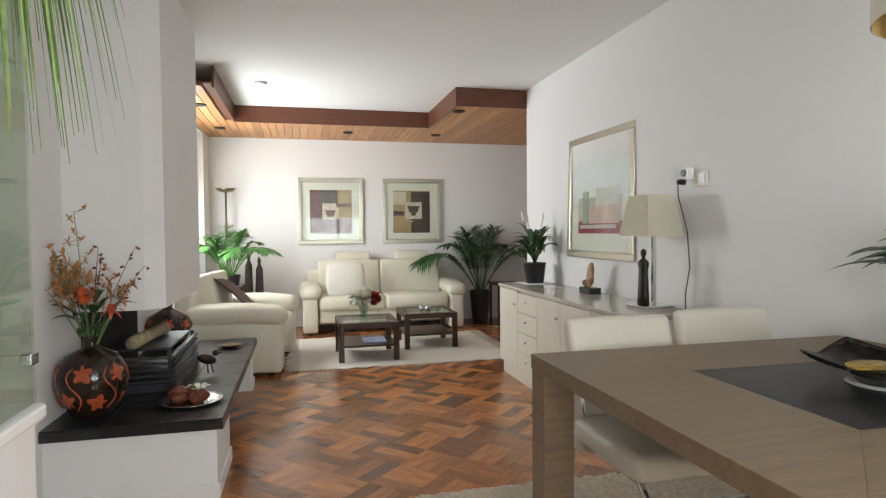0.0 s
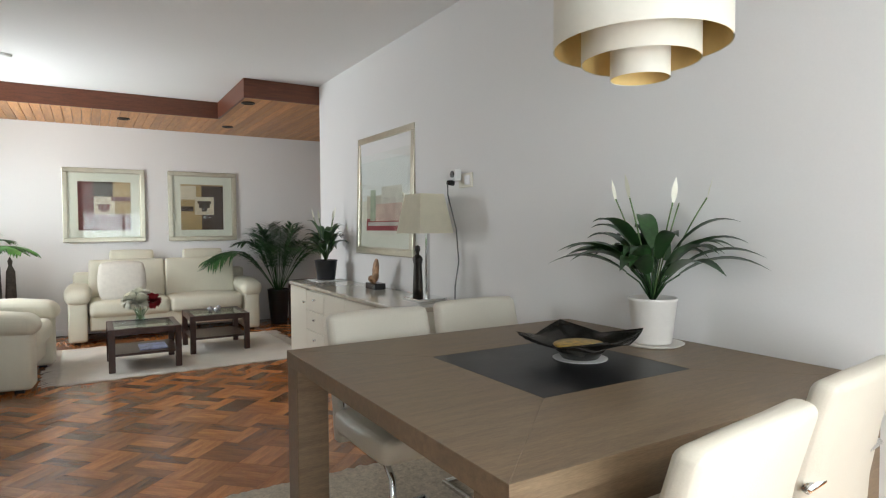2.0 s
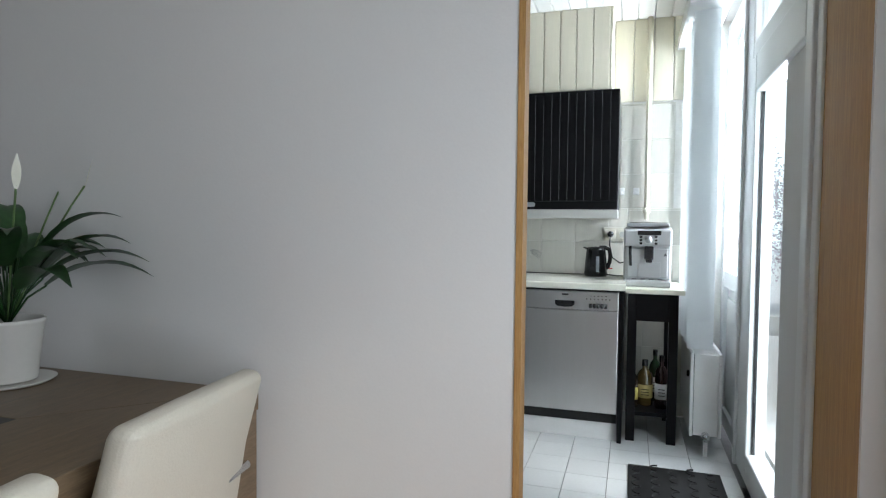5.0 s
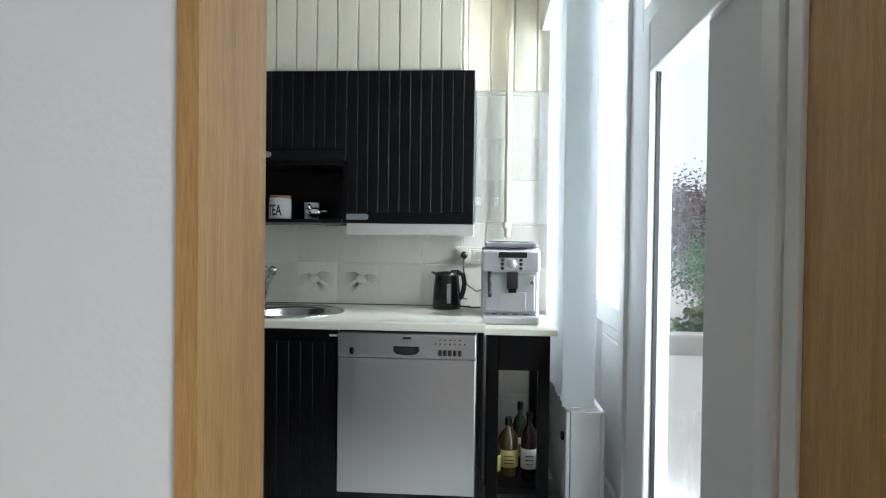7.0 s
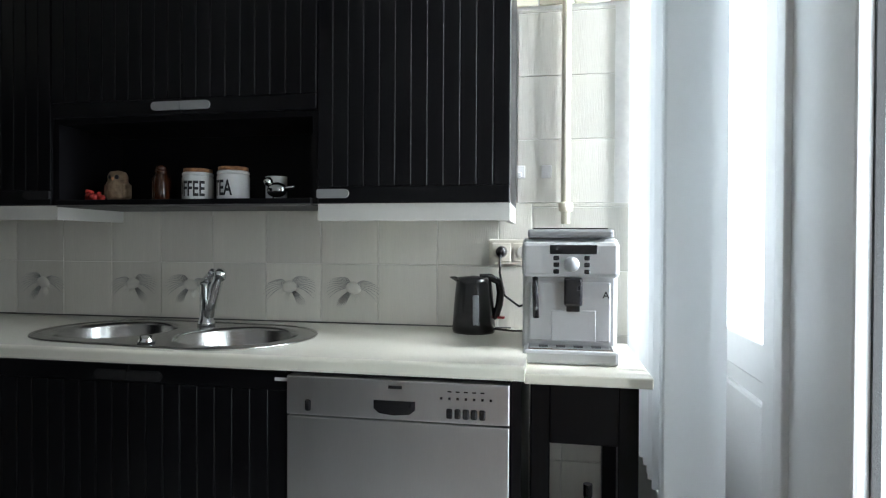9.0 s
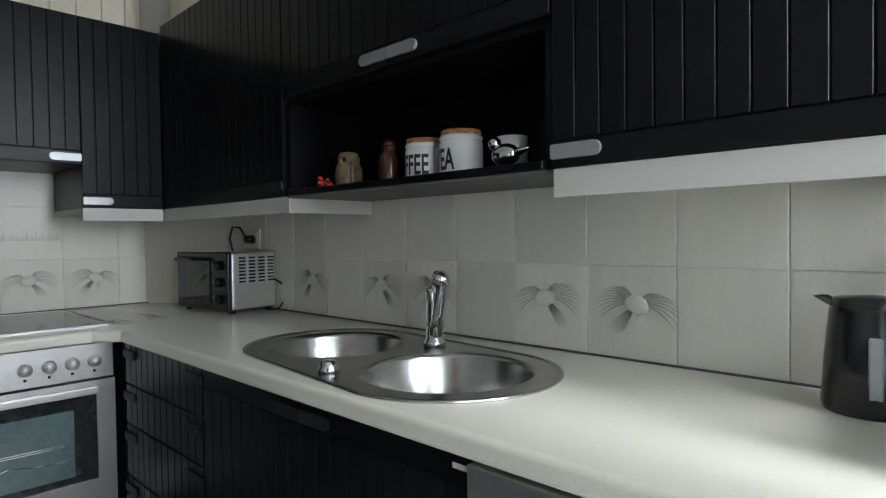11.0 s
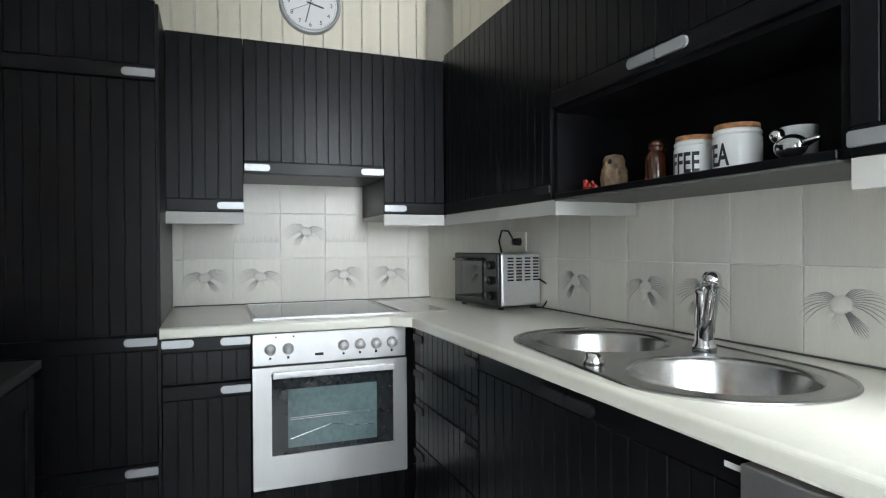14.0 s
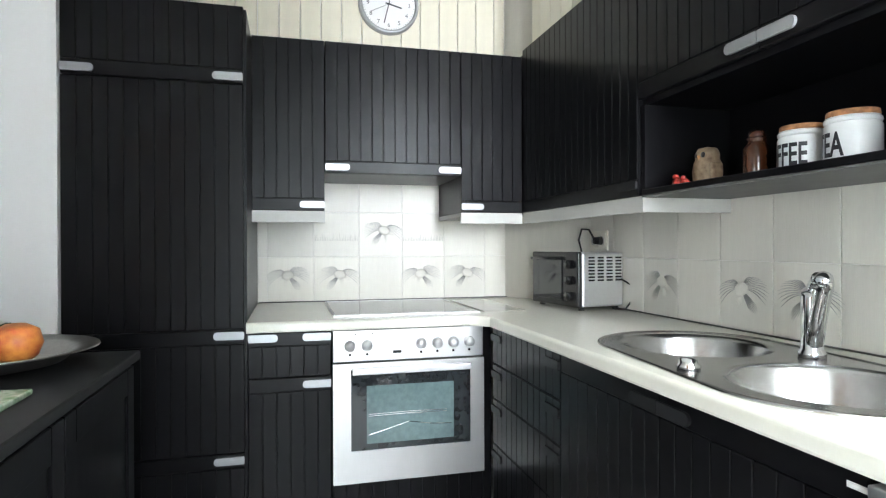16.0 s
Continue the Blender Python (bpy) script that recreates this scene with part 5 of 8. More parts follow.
def picture(name, label, origin, u, n, w, h, art, tilt=0):
    """A framed print: origin at the lower left corner seen from the room."""
    m = plane_frame(origin, u, n) @ pose(0, 0, 0, tilt)
    base = m.translation.copy()
    c = thing(name, label, "picture", base)
    bm = bmesh.new()
    t = 0.05
    for a in ((0, w, 0, t), (0, w, h - t, h), (0, t, t, h - t), (w - t, w, t, h - t)):
        box(bm, a[0], a[1], 0, 0.028, a[2], a[3], 0.006, 2)
    for a in ((t, w - t, t, t + 0.008), (t, w - t, h - t - 0.008, h - t), (t, t + 0.008, t, h - t), (w - t - 0.008, w - t, t, h - t)):
        box(bm, a[0], a[1], 0.004, 0.018, a[2], a[3])
    part("frame", moved(bm, m), SILVER, c)
    part("mount", moved(B(t, w - t, 0.002, 0.008, t, h - t), m), PAPER, c, "cream card mount")
    for i, (x0, x1, z0, z1, col) in enumerate(art):
        key = "print_%02d%02d%02d" % tuple(int(k * 99) for k in col)
        mm = bpy.data.materials.get(key) or mat(key, col, 0.8, vary=0.18, scale=9)
        part("print_field", moved(B(x0 * w, x1 * w, 0.008, 0.009 + 0.0004 * i, z0 * h, z1 * h), m), mm, c, "block of printed colour")
    part("glass", moved(B(t, w - t, 0.016, 0.0175, t, h - t), m), GLASS, c, "picture glass").visible_shadow = False
    return c


RED, OCH, BRN, CRM, PLUM = (0.13, 0.035, 0.03), (0.40, 0.27, 0.13), (0.06, 0.035, 0.025), (0.62, 0.52, 0.40), (0.20, 0.09, 0.09)
picture("picture", "silver-framed print of a bowl in plum and cream", (0.382, YB - 0.002, 1.056), (1, 0, 0), (0, -1, 0), 0.836, 0.85,
        [(0.18, 0.82, 0.16, 0.82, OCH), (0.18, 0.42, 0.16, 0.82, RED), (0.42, 0.82, 0.16, 0.38, PLUM), (0.36, 0.60, 0.62, 0.82, BRN), (0.37, 0.62, 0.38, 0.62, CRM), (0.58, 0.82, 0.56, 0.62, PLUM), (0.40, 0.58, 0.50, 0.515, RED), (0.42, 0.56, 0.44, 0.50, PLUM), (0.45, 0.53, 0.41, 0.44, PLUM)])
picture("picture", "silver-framed print of a dark bowl in brown and ochre", (1.468, YB - 0.002, 1.056), (1, 0, 0), (0, -1, 0), 0.80, 0.85,
        [(0.18, 0.80, 0.16, 0.82, OCH), (0.48, 0.80, 0.16, 0.80, BRN), (0.18, 0.40, 0.60, 0.80, CRM), (0.18, 0.36, 0.43, 0.50, BRN), (0.38, 0.66, 0.38, 0.64, CRM), (0.42, 0.62, 0.54, 0.58, BRN), (0.44, 0.60, 0.48, 0.54, BRN), (0.48, 0.56, 0.43, 0.48, BRN)])
picture("picture", "large silver-framed abstract print above the sideboard", (XW - 0.003, 4.55, 1.0), (0, -1, 0), (-1, 0, 0), 0.98, 0.93,
        [(0.17, 0.83, 0.2, 0.84, (0.56, 0.50, 0.42)), (0.17, 0.83, 0.2, 0.30, (0.30, 0.04, 0.05)), (0.35, 0.80, 0.28, 0.42, (0.60, 0.42, 0.36)), (0.24, 0.34, 0.28, 0.55, (0.35, 0.40, 0.30)), (0.45, 0.8, 0.42, 0.58, (0.62, 0.58, 0.52)), (0.2, 0.75, 0.24, 0.27, (0.55, 0.5, 0.47))], 1.5)

# pendant lamp over the dining table
PX, PY = 1.83, 1.034
c = thing("pendant_lamp", "cream three-ring pendant lamp with a yellow inside", "lamp", (PX, PY, 1.52))


for r0, z0, z1 in ((0.218, 1.667, 1.90), (0.147, 1.630, 1.735), (0.074, 1.588, 1.68)):
    bm = bmesh.new()
    lathe(bm, [(r0, z0), (r0, z1)], (PX, PY, 0), 48)
    for f in [f for f in bm.faces if len(f.verts) > 4]:
        bm.faces.remove(f)
    sh = part("shade", bm, PENDOUT, c, "cream outer ring", True)
    bm = bmesh.new()
    lathe(bm, [(r0 - 0.003, z1), (r0 - 0.003, z0 + 0.001)], (PX, PY, 0), 48)
    for f in [f for f in bm.faces if len(f.verts) > 4]:
        bm.faces.remove(f)
    part("shade_lining", bm, PENDIN, sh, "yellow inner face", True)
bm = lathe(bmesh.new(), [(0.216, 1.90), (0.05, 1.915), (0.02, 1.93), (0.0, 1.93)], (PX, PY, 0), 48)
part("cap", bm, PENDOUT, c, "", True)
part("cord", tube(bmesh.new(), [(PX, PY, 1.92), (PX, PY, ZC)], 0.004, 6), WHITE, c)
bm = bmesh.new()
bmesh.ops.create_uvsphere(bm, u_segments=16, v_segments=10, radius=0.045, matrix=Matrix.Translation((PX, PY, 1.66)))
part("bulb", bm, mat("opal_bulb", (0.85, 0.84, 0.78), 0.3), c, "unlit opal bulb", True)


# ---- plants ----
def blade(bm, base, tip, width, lift, droop=0.0, n=7, fold=0.25):
    """One broad leaf: an arched, folded strip with a pointed end."""
    base, tip = Vector(base), Vector(tip)
    d = tip - base
    side = d.cross(Vector((0, 0, 1)))
    side = side.normalized() if side.length > 1e-4 else Vector((1, 0, 0))
    rows = []
    for i in range(n + 1):
        t = i / n
        p = base + d * t + Vector((0, 0, lift * 4 * t * (1 - t) - droop * t * t))
        w = width * max(0.04, math.sin(math.pi * min(1.0, 0.10 + 0.9 * t) ** 0.9)) * (1 - 0.15 * t)
        if i == n:
            w = 0.001
        rows.append((bm.verts.new(p - side * w + Vector((0, 0, fold * w))), bm.verts.new(p), bm.verts.new(p + side * w + Vector((0, 0, fold * w)))))
    for a, b in zip(rows, rows[1:]):
        bm.faces.new((a[0], a[1], b[1], b[0]))
        bm.faces.new((a[1], a[2], b[2], b[1]))
    return bm


def pot(c, prof, centre, material, label):
    part("pot", lathe(bmesh.new(), prof, centre, 32), material, c, label, True)
    r, z = prof[-2]
    part("soil", cyl(bmesh.new(), (centre[0], centre[1], centre[2] + z - 0.03), r * 0.9, 0.01, 20), mat_soil, c, "dark potting soil")


mat_soil = mat("potting_soil", (0.03, 0.02, 0.014), 0.95, vary=0.4, scale=40, bump=0.6)
mat_whitepot = mat("white_ceramic_pot", (0.78, 0.755, 0.71), 0.45, vary=0.02, bump=0.05)
mat_blackpot = mat("black_ceramic_pot", (0.02, 0.021, 0.024), 0.3, vary=0.1)


def peace_lily(label, at, r, h, spread, height, potmat, potlabel, seed, leaves, flowers):
    rnd = random.Random(seed)
    x, y, z = at
    c = thing("peace_lily", label, "plant", at)
    pot(c, [(r * 0.78, 0), (r * 0.8, 0.005), (r, h - 0.012), (r * 1.03, h - 0.01), (r * 1.03, h), (r * 0.95, h), (r * 0.93, h - 0.03)], at, potmat, potlabel)
    for i in range(leaves):
        a = 2 * math.pi * i / leaves * 2.4 + rnd.uniform(-0.3, 0.3)
        k = rnd.uniform(0.3, 1.0)
        L = spread * (0.55 + 0.6 * k)
        up = height * (1.05 - k) * rnd.uniform(0.45, 0.75) + rnd.uniform(0.06, 0.17)
        b = Vector((x, y, z + h - 0.02))
        s = b + Vector((math.cos(a) * L * 0.24, math.sin(a) * L * 0.24, 0.04 + up * 0.5))
        e = b + Vector((math.cos(a) * L, math.sin(a) * L, 0.03 + up))
        if e.x > XW - 0.03:
            e.y += 0.5 * (e.x - XW + 0.03) * (1 if e.y > y else -1)
            e.x = XW - 0.03
        bm = bmesh.new()
        tube(bm, [b, b.lerp(s, 0.5) + Vector((0, 0, 0.02)), s], 0.003, 5)
        blade(bm, s, e, 0.035 * rnd.uniform(0.8, 1.25) * (0.5 + 0.5 * spread / 0.34), 0.04, 0.03, 9, 0.3)
        part("leaf", bm, LEAF, c, "", True)
    for i in range(flowers):
        a = 2 * math.pi * (i + 0.3) / flowers + rnd.uniform(-0.4, 0.4)
        q = spread * rnd.uniform(0.3, 0.6)
        b = Vector((x, y, z + h - 0.02))
        t = b + Vector((math.cos(a) * q, math.sin(a) * q, height * rnd.uniform(0.95, 1.12)))
        st = part("flower_stem", tube(bmesh.new(), arc(b, t, 0.02, 6), 0.0028, 5), STEM, c, "", True)
        bm = blade(bmesh.new(), t - Vector((0, 0, 0.01)), t + Vector((math.cos(a) * 0.02, math.sin(a) * 0.02, 0.075)), 0.011, 0.0, 0.0, 6, 0.6)
        part("flower", bm, PETAL, st, "pale spathe", True)
    return c


lily = peace_lily("peace lily in a white pot on the dining table", (2.38, 1.44, TZ + 0.008), 0.085, 0.165, 0.34, 0.36, mat_whitepot, "white ridged ceramic pot", 5, 36, 5)
part("saucer", lathe(bmesh.new(), [(0.10, 0), (0.112, 0.008), (0.108, 0.009), (0.09, 0.004), (0, 0.004)], (2.38, 1.44, TZ + 0.001), 32), mat_whitepot, lily, "white ceramic saucer", True)
peace_lily("peace lily in a black pot on the sideboard", (2.36, 4.84, 0.766), 0.095, 0.17, 0.24, 0.36, mat_blackpot, "matt black ceramic pot", 9, 34, 4)


def palm_plant(label, at, r0, r1, h, fronds, length, rise, leafmat, seed):
    rnd = random.Random(seed)
    x, y, z = at
    c = thing("palm", label, "plant", at)
    pot(c, [(r0, 0), (r0 * 1.02, 0.01), (r1, h - 0.02), (r1 * 1.04, h), (r1 * 0.95, h), (r1 * 0.92, h - 0.04)], at, mat_blackpot, "tall glossy black pot" if h > 0.3 else "dark planter")
    for i in range(fronds):
        a = 2 * math.pi * i / fronds * 1.7 + rnd.uniform(-0.25, 0.25)
        k = rnd.uniform(0.25, 1.0)
        L = length * (0.5 + 0.5 * k)
        b = Vector((x + math.cos(a) * 0.03, y + math.sin(a) * 0.03, z + h - 0.03))
        e = b + Vector((math.cos(a) * L * k, math.sin(a) * L * k, rise * (1.15 - 0.75 * k)))
        pts = [b.lerp(e, t) + Vector((0, 0, (0.22 + 0.1 * k) * length * math.sin(math.pi * t) * (0.6 + 0.4 * k))) for t in (j / 14 for j in range(15))]
        bm = bmesh.new()
        tube(bm, pts, 0.0045, 5, 0.0015)
        for j in range(4, 15):
            p = pts[j]
            d = (pts[j] - pts[j - 1]).normalized()
            s = d.cross(Vector((0, 0, 1))).normalized()
            w = length * 0.30 * math.sin(math.pi * (j - 2.5) / 14)
            for sg in (-1, 1):
                for h2 in (0.0, 0.5):
                    q = p - (pts[j] - pts[j - 1]) * h2
                    tip = q + s * sg * w * 0.85 + d * w * 0.65 - Vector((0, 0, w * rnd.uniform(0.15, 0.45)))
                    blade(bm, q, tip, 0.0115, w * 0.05, 0, 3, 0.1)
        part("frond", bm, leafmat, c, "", True)
    return c


palm_plant("tall areca palm in a black floor pot", (2.70, 7.55, 0.0), 0.10, 0.135, 0.43, 34, 0.92, 0.92, PALM2, 2)
single("plant_stand", B(-0.52, -0.22, 6.95, 7.25, 0.0, 0.62, 0.01), DARKWOOD, "dark wooden stand below the palm", "stand", (-0.37, 7.1, 0.0))
palm_plant("bright green parlour palm on a dark stand", (-0.37, 7.1, 0.62), 0.10, 0.12, 0.12, 34, 0.56, 0.60, PALM, 7)

# spider plant trailing from the display cabinet
SPIDER = mat("spider_plant_green", (0.24, 0.36, 0.11), 0.45, vary=0.3, scale=10, random_tint=0.3)
c = thing("spider_plant", "spider plant trailing from the display cabinet top", "plant", (-0.17, 1.42, 1.972))
pot(c, [(0.07, 0), (0.09, 0.13), (0.095, 0.14), (0.085, 0.14), (0.083, 0.11)], (-0.17, 1.42, 1.972), mat_whitepot, "white pot")
rnd = random.Random(3)
for i in range(150):
    a = rnd.uniform(-0.9, 1.5) if i % 5 else rnd.uniform(0, 6.28)
    L = rnd.uniform(0.06, 0.29)
    b = Vector((-0.17, 1.42, 2.09))
    drop = rnd.uniform(0.25, 0.75) if i % 3 else rnd.uniform(0.0, 0.25)
    bm = bmesh.new()
    blade(bm, b, b + Vector((math.cos(a) * L, math.sin(a) * L, -drop * 0.5)), 0.0095, 0.17, drop * 0.45, 12, 0.4)
    part("leaf", bm, SPIDER, c, "", True)

# ---- things on the dining table ----
BX, BY = 1.99, 1.41
single("doily", lathe(bmesh.new(), [(0.088, 0), (0.09, 0.002), (0.086, 0.003), (0.0, 0.003)], (BX, BY, TZ + 0.0005), 22), mat("white_crochet", (0.75, 0.75, 0.73), 0.9, bump=0.8, bump_scale=200), "white crocheted doily on the slate inlay", "doily", (BX, BY, TZ))
c = thing("bowl", "black lacquered square bowl with upswept corners", "bowl", (BX, BY, TZ + 0.004))
bm = bmesh.new()
G = 20
grid = []
for i in range(G + 1):
    row = []
    for j in range(G + 1):
        u, v = 2 * i / G - 1, 2 * j / G - 1
        rr = max(abs(u), abs(v))
        cr = abs(u * v)
        z = 0.018 + 0.062 * rr ** 1.7 + 0.012 * cr * rr - 0.022 * (1 - cr) * rr ** 4
        row.append(bm.verts.new((BX + 0.175 * u * (1 - 0.05 * (1 - cr) - 0.12 * cr ** 2), BY + 0.175 * v * (1 - 0.05 * (1 - cr) - 0.12 * cr ** 2), TZ + 0.004 + z)))
    grid.append(row)
for i in range(G):
    for j in range(G):
        bm.faces.new((grid[i][j], grid[i + 1][j], grid[i + 1][j + 1], grid[i][j + 1]))
bmesh.ops.solidify(bm, geom=bm.faces, thickness=0.006)
part("shell", moved(bm, Matrix.Translation((BX, BY, 0)) @ pose(0, 0, 0, 0, 0, 20) @ Matrix.Translation((-BX, -BY, 0))), mat("black_lacquer", (0.022, 0.02, 0.016), 0.14, vary=0.5, scale=14), c, "", True)
part("foot", lathe(bmesh.new(), [(0.06, 0), (0.075, 0.02), (0.09, 0.038)], (BX, BY, TZ + 0.004), 28), bpy.data.materials["black_lacquer"], c, "", True)
bm = bmesh.new()
bmesh.ops.create_uvsphere(bm, u_segments=28, v_segments=12, radius=0.088, matrix=Matrix.Translation((BX, BY, TZ + 0.045)) @ Matrix.Diagonal((1, 1, 0.16, 1)))
part("gold_centre", bm, mat("gold_leaf", (0.55, 0.36, 0.07), 0.32, metal=0.8, vary=0.45, scale=30), c, "mottled gold leaf centre", True)

# ---- things on the sideboard ----
c = thing("table_lamp", "table lamp with a tapered cream shade and steel stem", "lamp", (2.37, 3.13, 0.76))
part("base", B(2.27, 2.47, 3.03, 3.23, 0.7605, 0.785, 0.004), CHROME, c, "polished steel base plate")
part("stem", B(2.375, 2.395, 3.11, 3.13, 0.785, 1.22), CHROME, c)
bm = bmesh.new()
lo = [bm.verts.new((2.37 + sx * 0.115, 3.13 + sy * 0.152, 1.175)) for sx, sy in ((-1, -1), (1, -1), (1, 1), (-1, 1))]
hi = [bm.verts.new((2.37 + sx * 0.08, 3.13 + sy * 0.10, 1.41)) for sx, sy in ((-1, -1), (1, -1), (1, 1), (-1, 1))]
for i in range(4):
    bm.faces.new((lo[i], lo[(i + 1) % 4], hi[(i + 1) % 4], hi[i]))
bmesh.ops.solidify(bm, geom=bm.faces, thickness=0.003)
part("shade", bm, LAMPSH, c, "cream fabric shade")
bm = lathe(bmesh.new(), [(0.042, 0), (0.04, 0.06), (0.035, 0.14), (0.032, 0.20), (0.040, 0.235), (0.033, 0.25), (0.013, 0.262), (0.014, 0.275), (0.021, 0.29), (0.019, 0.31), (0.0, 0.32)], (2.30, 3.09, 0.786), 14)
for v in bm.verts:
    v.co.x = 2.30 + (v.co.x - 2.30) * 0.7
single("figurine", bm, BROWNMET, "slender dark bronze figure sculpture beside the lamp", "sculpture", (2.30, 3.09, 0.786), True)
c = thing("mineral_display", "amber mineral slab on a black block", "ornament", (2.42, 3.95, 0.76))
part("block", B(2.37, 2.46, 3.87, 4.03, 0.7605, 0.805, 0.003), BLACK, c, "black stone block")
bm = bmesh.new()
bmesh.ops.create_icosphere(bm, subdivisions=3, radius=0.07, matrix=Matrix.Translation((2.415, 3.94, 0.895)) @ pose(0, 0, 0, 15) @ Matrix.Diagonal((0.3, 0.62, 1.35, 1)))
for v in bm.verts:
    v.co += 0.012 * noise.noise_vector(v.co * 22)
part("stone", bm, mat("amber_stone", (0.36, 0.2, 0.1), 0.45, vary=0.5, scale=14, bump=0.3), c, "rough amber stone")
bm = bmesh.new()
bmesh.ops.create_icosphere(bm, subdivisions=2, radius=0.028, matrix=Matrix.Translation((2.41, 4.0, 0.83)))
for v in bm.verts:
    v.co += 0.008 * noise.noise_vector(v.co * 30)
part("pebble", bm, bpy.data.materials["amber_stone"], c)
single("place_mat", B(2.24, 2.50, 4.70, 4.98, 0.7605, 0.7645, 0.001, 1), WHITE, "thin white mat under the plant pot", "mat", (2.37, 4.84, 0.76))

# wall socket with timer plug and lamp cable
c = thing("wall_socket", "cream double wall socket with a plugged-in timer", "socket", (XW - 0.012, 2.92, 1.49))
part("plate", B(XW - 0.012, XW, 2.86, 3.0, 1.445, 1.53, 0.003), CREAM, c)
part("timer", B(XW - 0.06, XW - 0.012, 2.965, 3.02, 1.485, 1.555, 0.008), WHITE, c, "white timer plug")
part("dial", moved(cyl(bmesh.new(), (0, 0, 0), 0.02, 0.006, 20), Matrix.Translation((XW - 0.06, 2.992, 1.525)) @ pose(0, 0, 0, 0, -90)), BLACK, c, "black timer dial")
part("plug", moved(cyl(bmesh.new(), (0, 0, 0), 0.018, 0.04, 16, 0.014), Matrix.Translation((XW - 0.05, 3.0, 1.475)) @ pose(0, 0, 0, 0, -90)), BLACK, c, "black plug", True)
part("rocker", B(XW - 0.017, XW - 0.012, 2.875, 2.93, 1.46, 1.515, 0.002), WHITE, c)
part("cable", tube(bmesh.new(), [(XW - 0.09, 3.0, 1.47), (XW - 0.085, 3.005, 1.40), (XW - 0.03, 3.0, 1.2), (XW - 0.02, 2.99, 1.0), (XW - 0.04, 3.0, 0.85), (XW - 0.06, 2.97, 0.77), (XW - 0.10, 2.90, 0.768), (XW - 0.12, 2.86, 0.74), (XW - 0.10, 2.83, 0.6)], 0.004, 6), mat("grey_cable", (0.08, 0.08, 0.08), 0.5), c, "dark lamp cable", True)

# ---- things on the hearth ----
LACQ = mat("black_lacquer", (0.022, 0.013, 0.009), 0.13, vary=0.4, scale=9)
INLAY_ORANGE = mat("orange_lacquer", (0.36, 0.075, 0.025), 0.25, vary=0.25, scale=24)


def on_vase(profile, base, theta, z):
    """Point 1.8 mm outside a turned body, at an angle and a height."""
    for (r0, z0), (r1, z1) in zip(profile, profile[1:]):
        if z0 <= z <= z1:
            r = r0 + (r1 - r0) * (z - z0) / (z1 - z0) + 0.0018
            return Vector((base[0] + math.cos(theta) * r, base[1] + math.sin(theta) * r, base[2] + z)), r
    return Vector((base[0], base[1], base[2] + z)), 0.05


def vase_pattern(profile, base, parent, seed, count, low, high):
    """Scrolling tendrils and lobed leaves inlaid on the body of a vase."""
    rn = random.Random(seed)
    for i in range(count):
        th0 = 2 * math.pi * i / count
        for level in range(2):
            zc = low + (high - low) * (0.22 + 0.55 * level) + rn.uniform(-0.012, 0.012)
            th = th0 + level * math.pi / count + rn.uniform(-0.08, 0.08)
            size, turn = rn.uniform(0.042, 0.050), rn.uniform(0, 6.28)
            r_here = on_vase(profile, base, th, zc)[1]
            bm = bmesh.new()
            hub = bm.verts.new(on_vase(profile, base, th, zc)[0])
            rings = []
            for f in (0.34, 0.67, 1.0):
                row = []
                for k in range(40):
                    an = 2 * math.pi * k / 40
                    rr = size * f * (0.68 + 0.20 * math.cos(5 * an) * f + 0.22 * math.cos(an))
                    z = min(high, max(low, zc + rr * math.sin(an + turn)))
                    row.append(bm.verts.new(on_vase(profile, base, th + rr * math.cos(an + turn) / r_here, z)[0]))
                rings.append(row)
            for k in range(40):
                n = (k + 1) % 40
                bm.faces.new((hub, rings[0][k], rings[0][n]))
                for lo, hi in ((rings[0], rings[1]), (rings[1], rings[2])):
                    bm.faces.new((lo[k], hi[k], hi[n], lo[n]))
            bmesh.ops.recalc_face_normals(bm, faces=bm.faces)
            part("inlaid_leaf", bm, INLAY_ORANGE, parent, "", True)
        line = []
        for k in range(15):
            f = k / 14
            z = low + (high - low) * (0.10 + 0.80 * f)
            line.append(on_vase(profile, base, th0 + 0.30 + 0.20 * math.sin(f * 6.0), z)[0])
        part("tendril", tube(bmesh.new(), line, 0.0045, 6, 0.003), INLAY_ORANGE, parent, "", True)


VX, VY = -0.53, 3.12
BODY = [(0.065, 0), (0.09, 0.02), (0.135, 0.10), (0.148, 0.17), (0.142, 0.23), (0.105, 0.285), (0.045, 0.315), (0.028, 0.335), (0.03, 0.36), (0.036, 0.37), (0.028, 0.37), (0.02, 0.33)]
c = thing("vase", "squat black lacquer vase with orange leaf pattern and flowers", "vase", (VX, VY, HZ))
body = part("body", lathe(bmesh.new(), BODY, (VX, VY, HZ + 0.0005), 40), LACQ, c, "", True)
vase_pattern(BODY[:9], (VX, VY, HZ), body, 4, 6, 0.03, 0.275)
rnd = random.Random(21)
ORANGE = mat("orange_petals", (0.62, 0.12, 0.03), 0.6, vary=0.3, scale=20)
RUST = mat("rust_blossom", (0.40, 0.15, 0.055), 0.7, vary=0.5, scale=20, second=(0.42, 0.26, 0.09))
OCHRE = mat("ochre_blossom", (0.36, 0.20, 0.06), 0.7, vary=0.5, scale=20, second=(0.30, 0.10, 0.04))
BERRY = mat("dark_red_berries", (0.22, 0.035, 0.03), 0.3, vary=0.3)
TWIG = mat("brown_twig", (0.10, 0.08, 0.04), 0.7, vary=0.3)
top = Vector((VX, VY, HZ + 0.36))


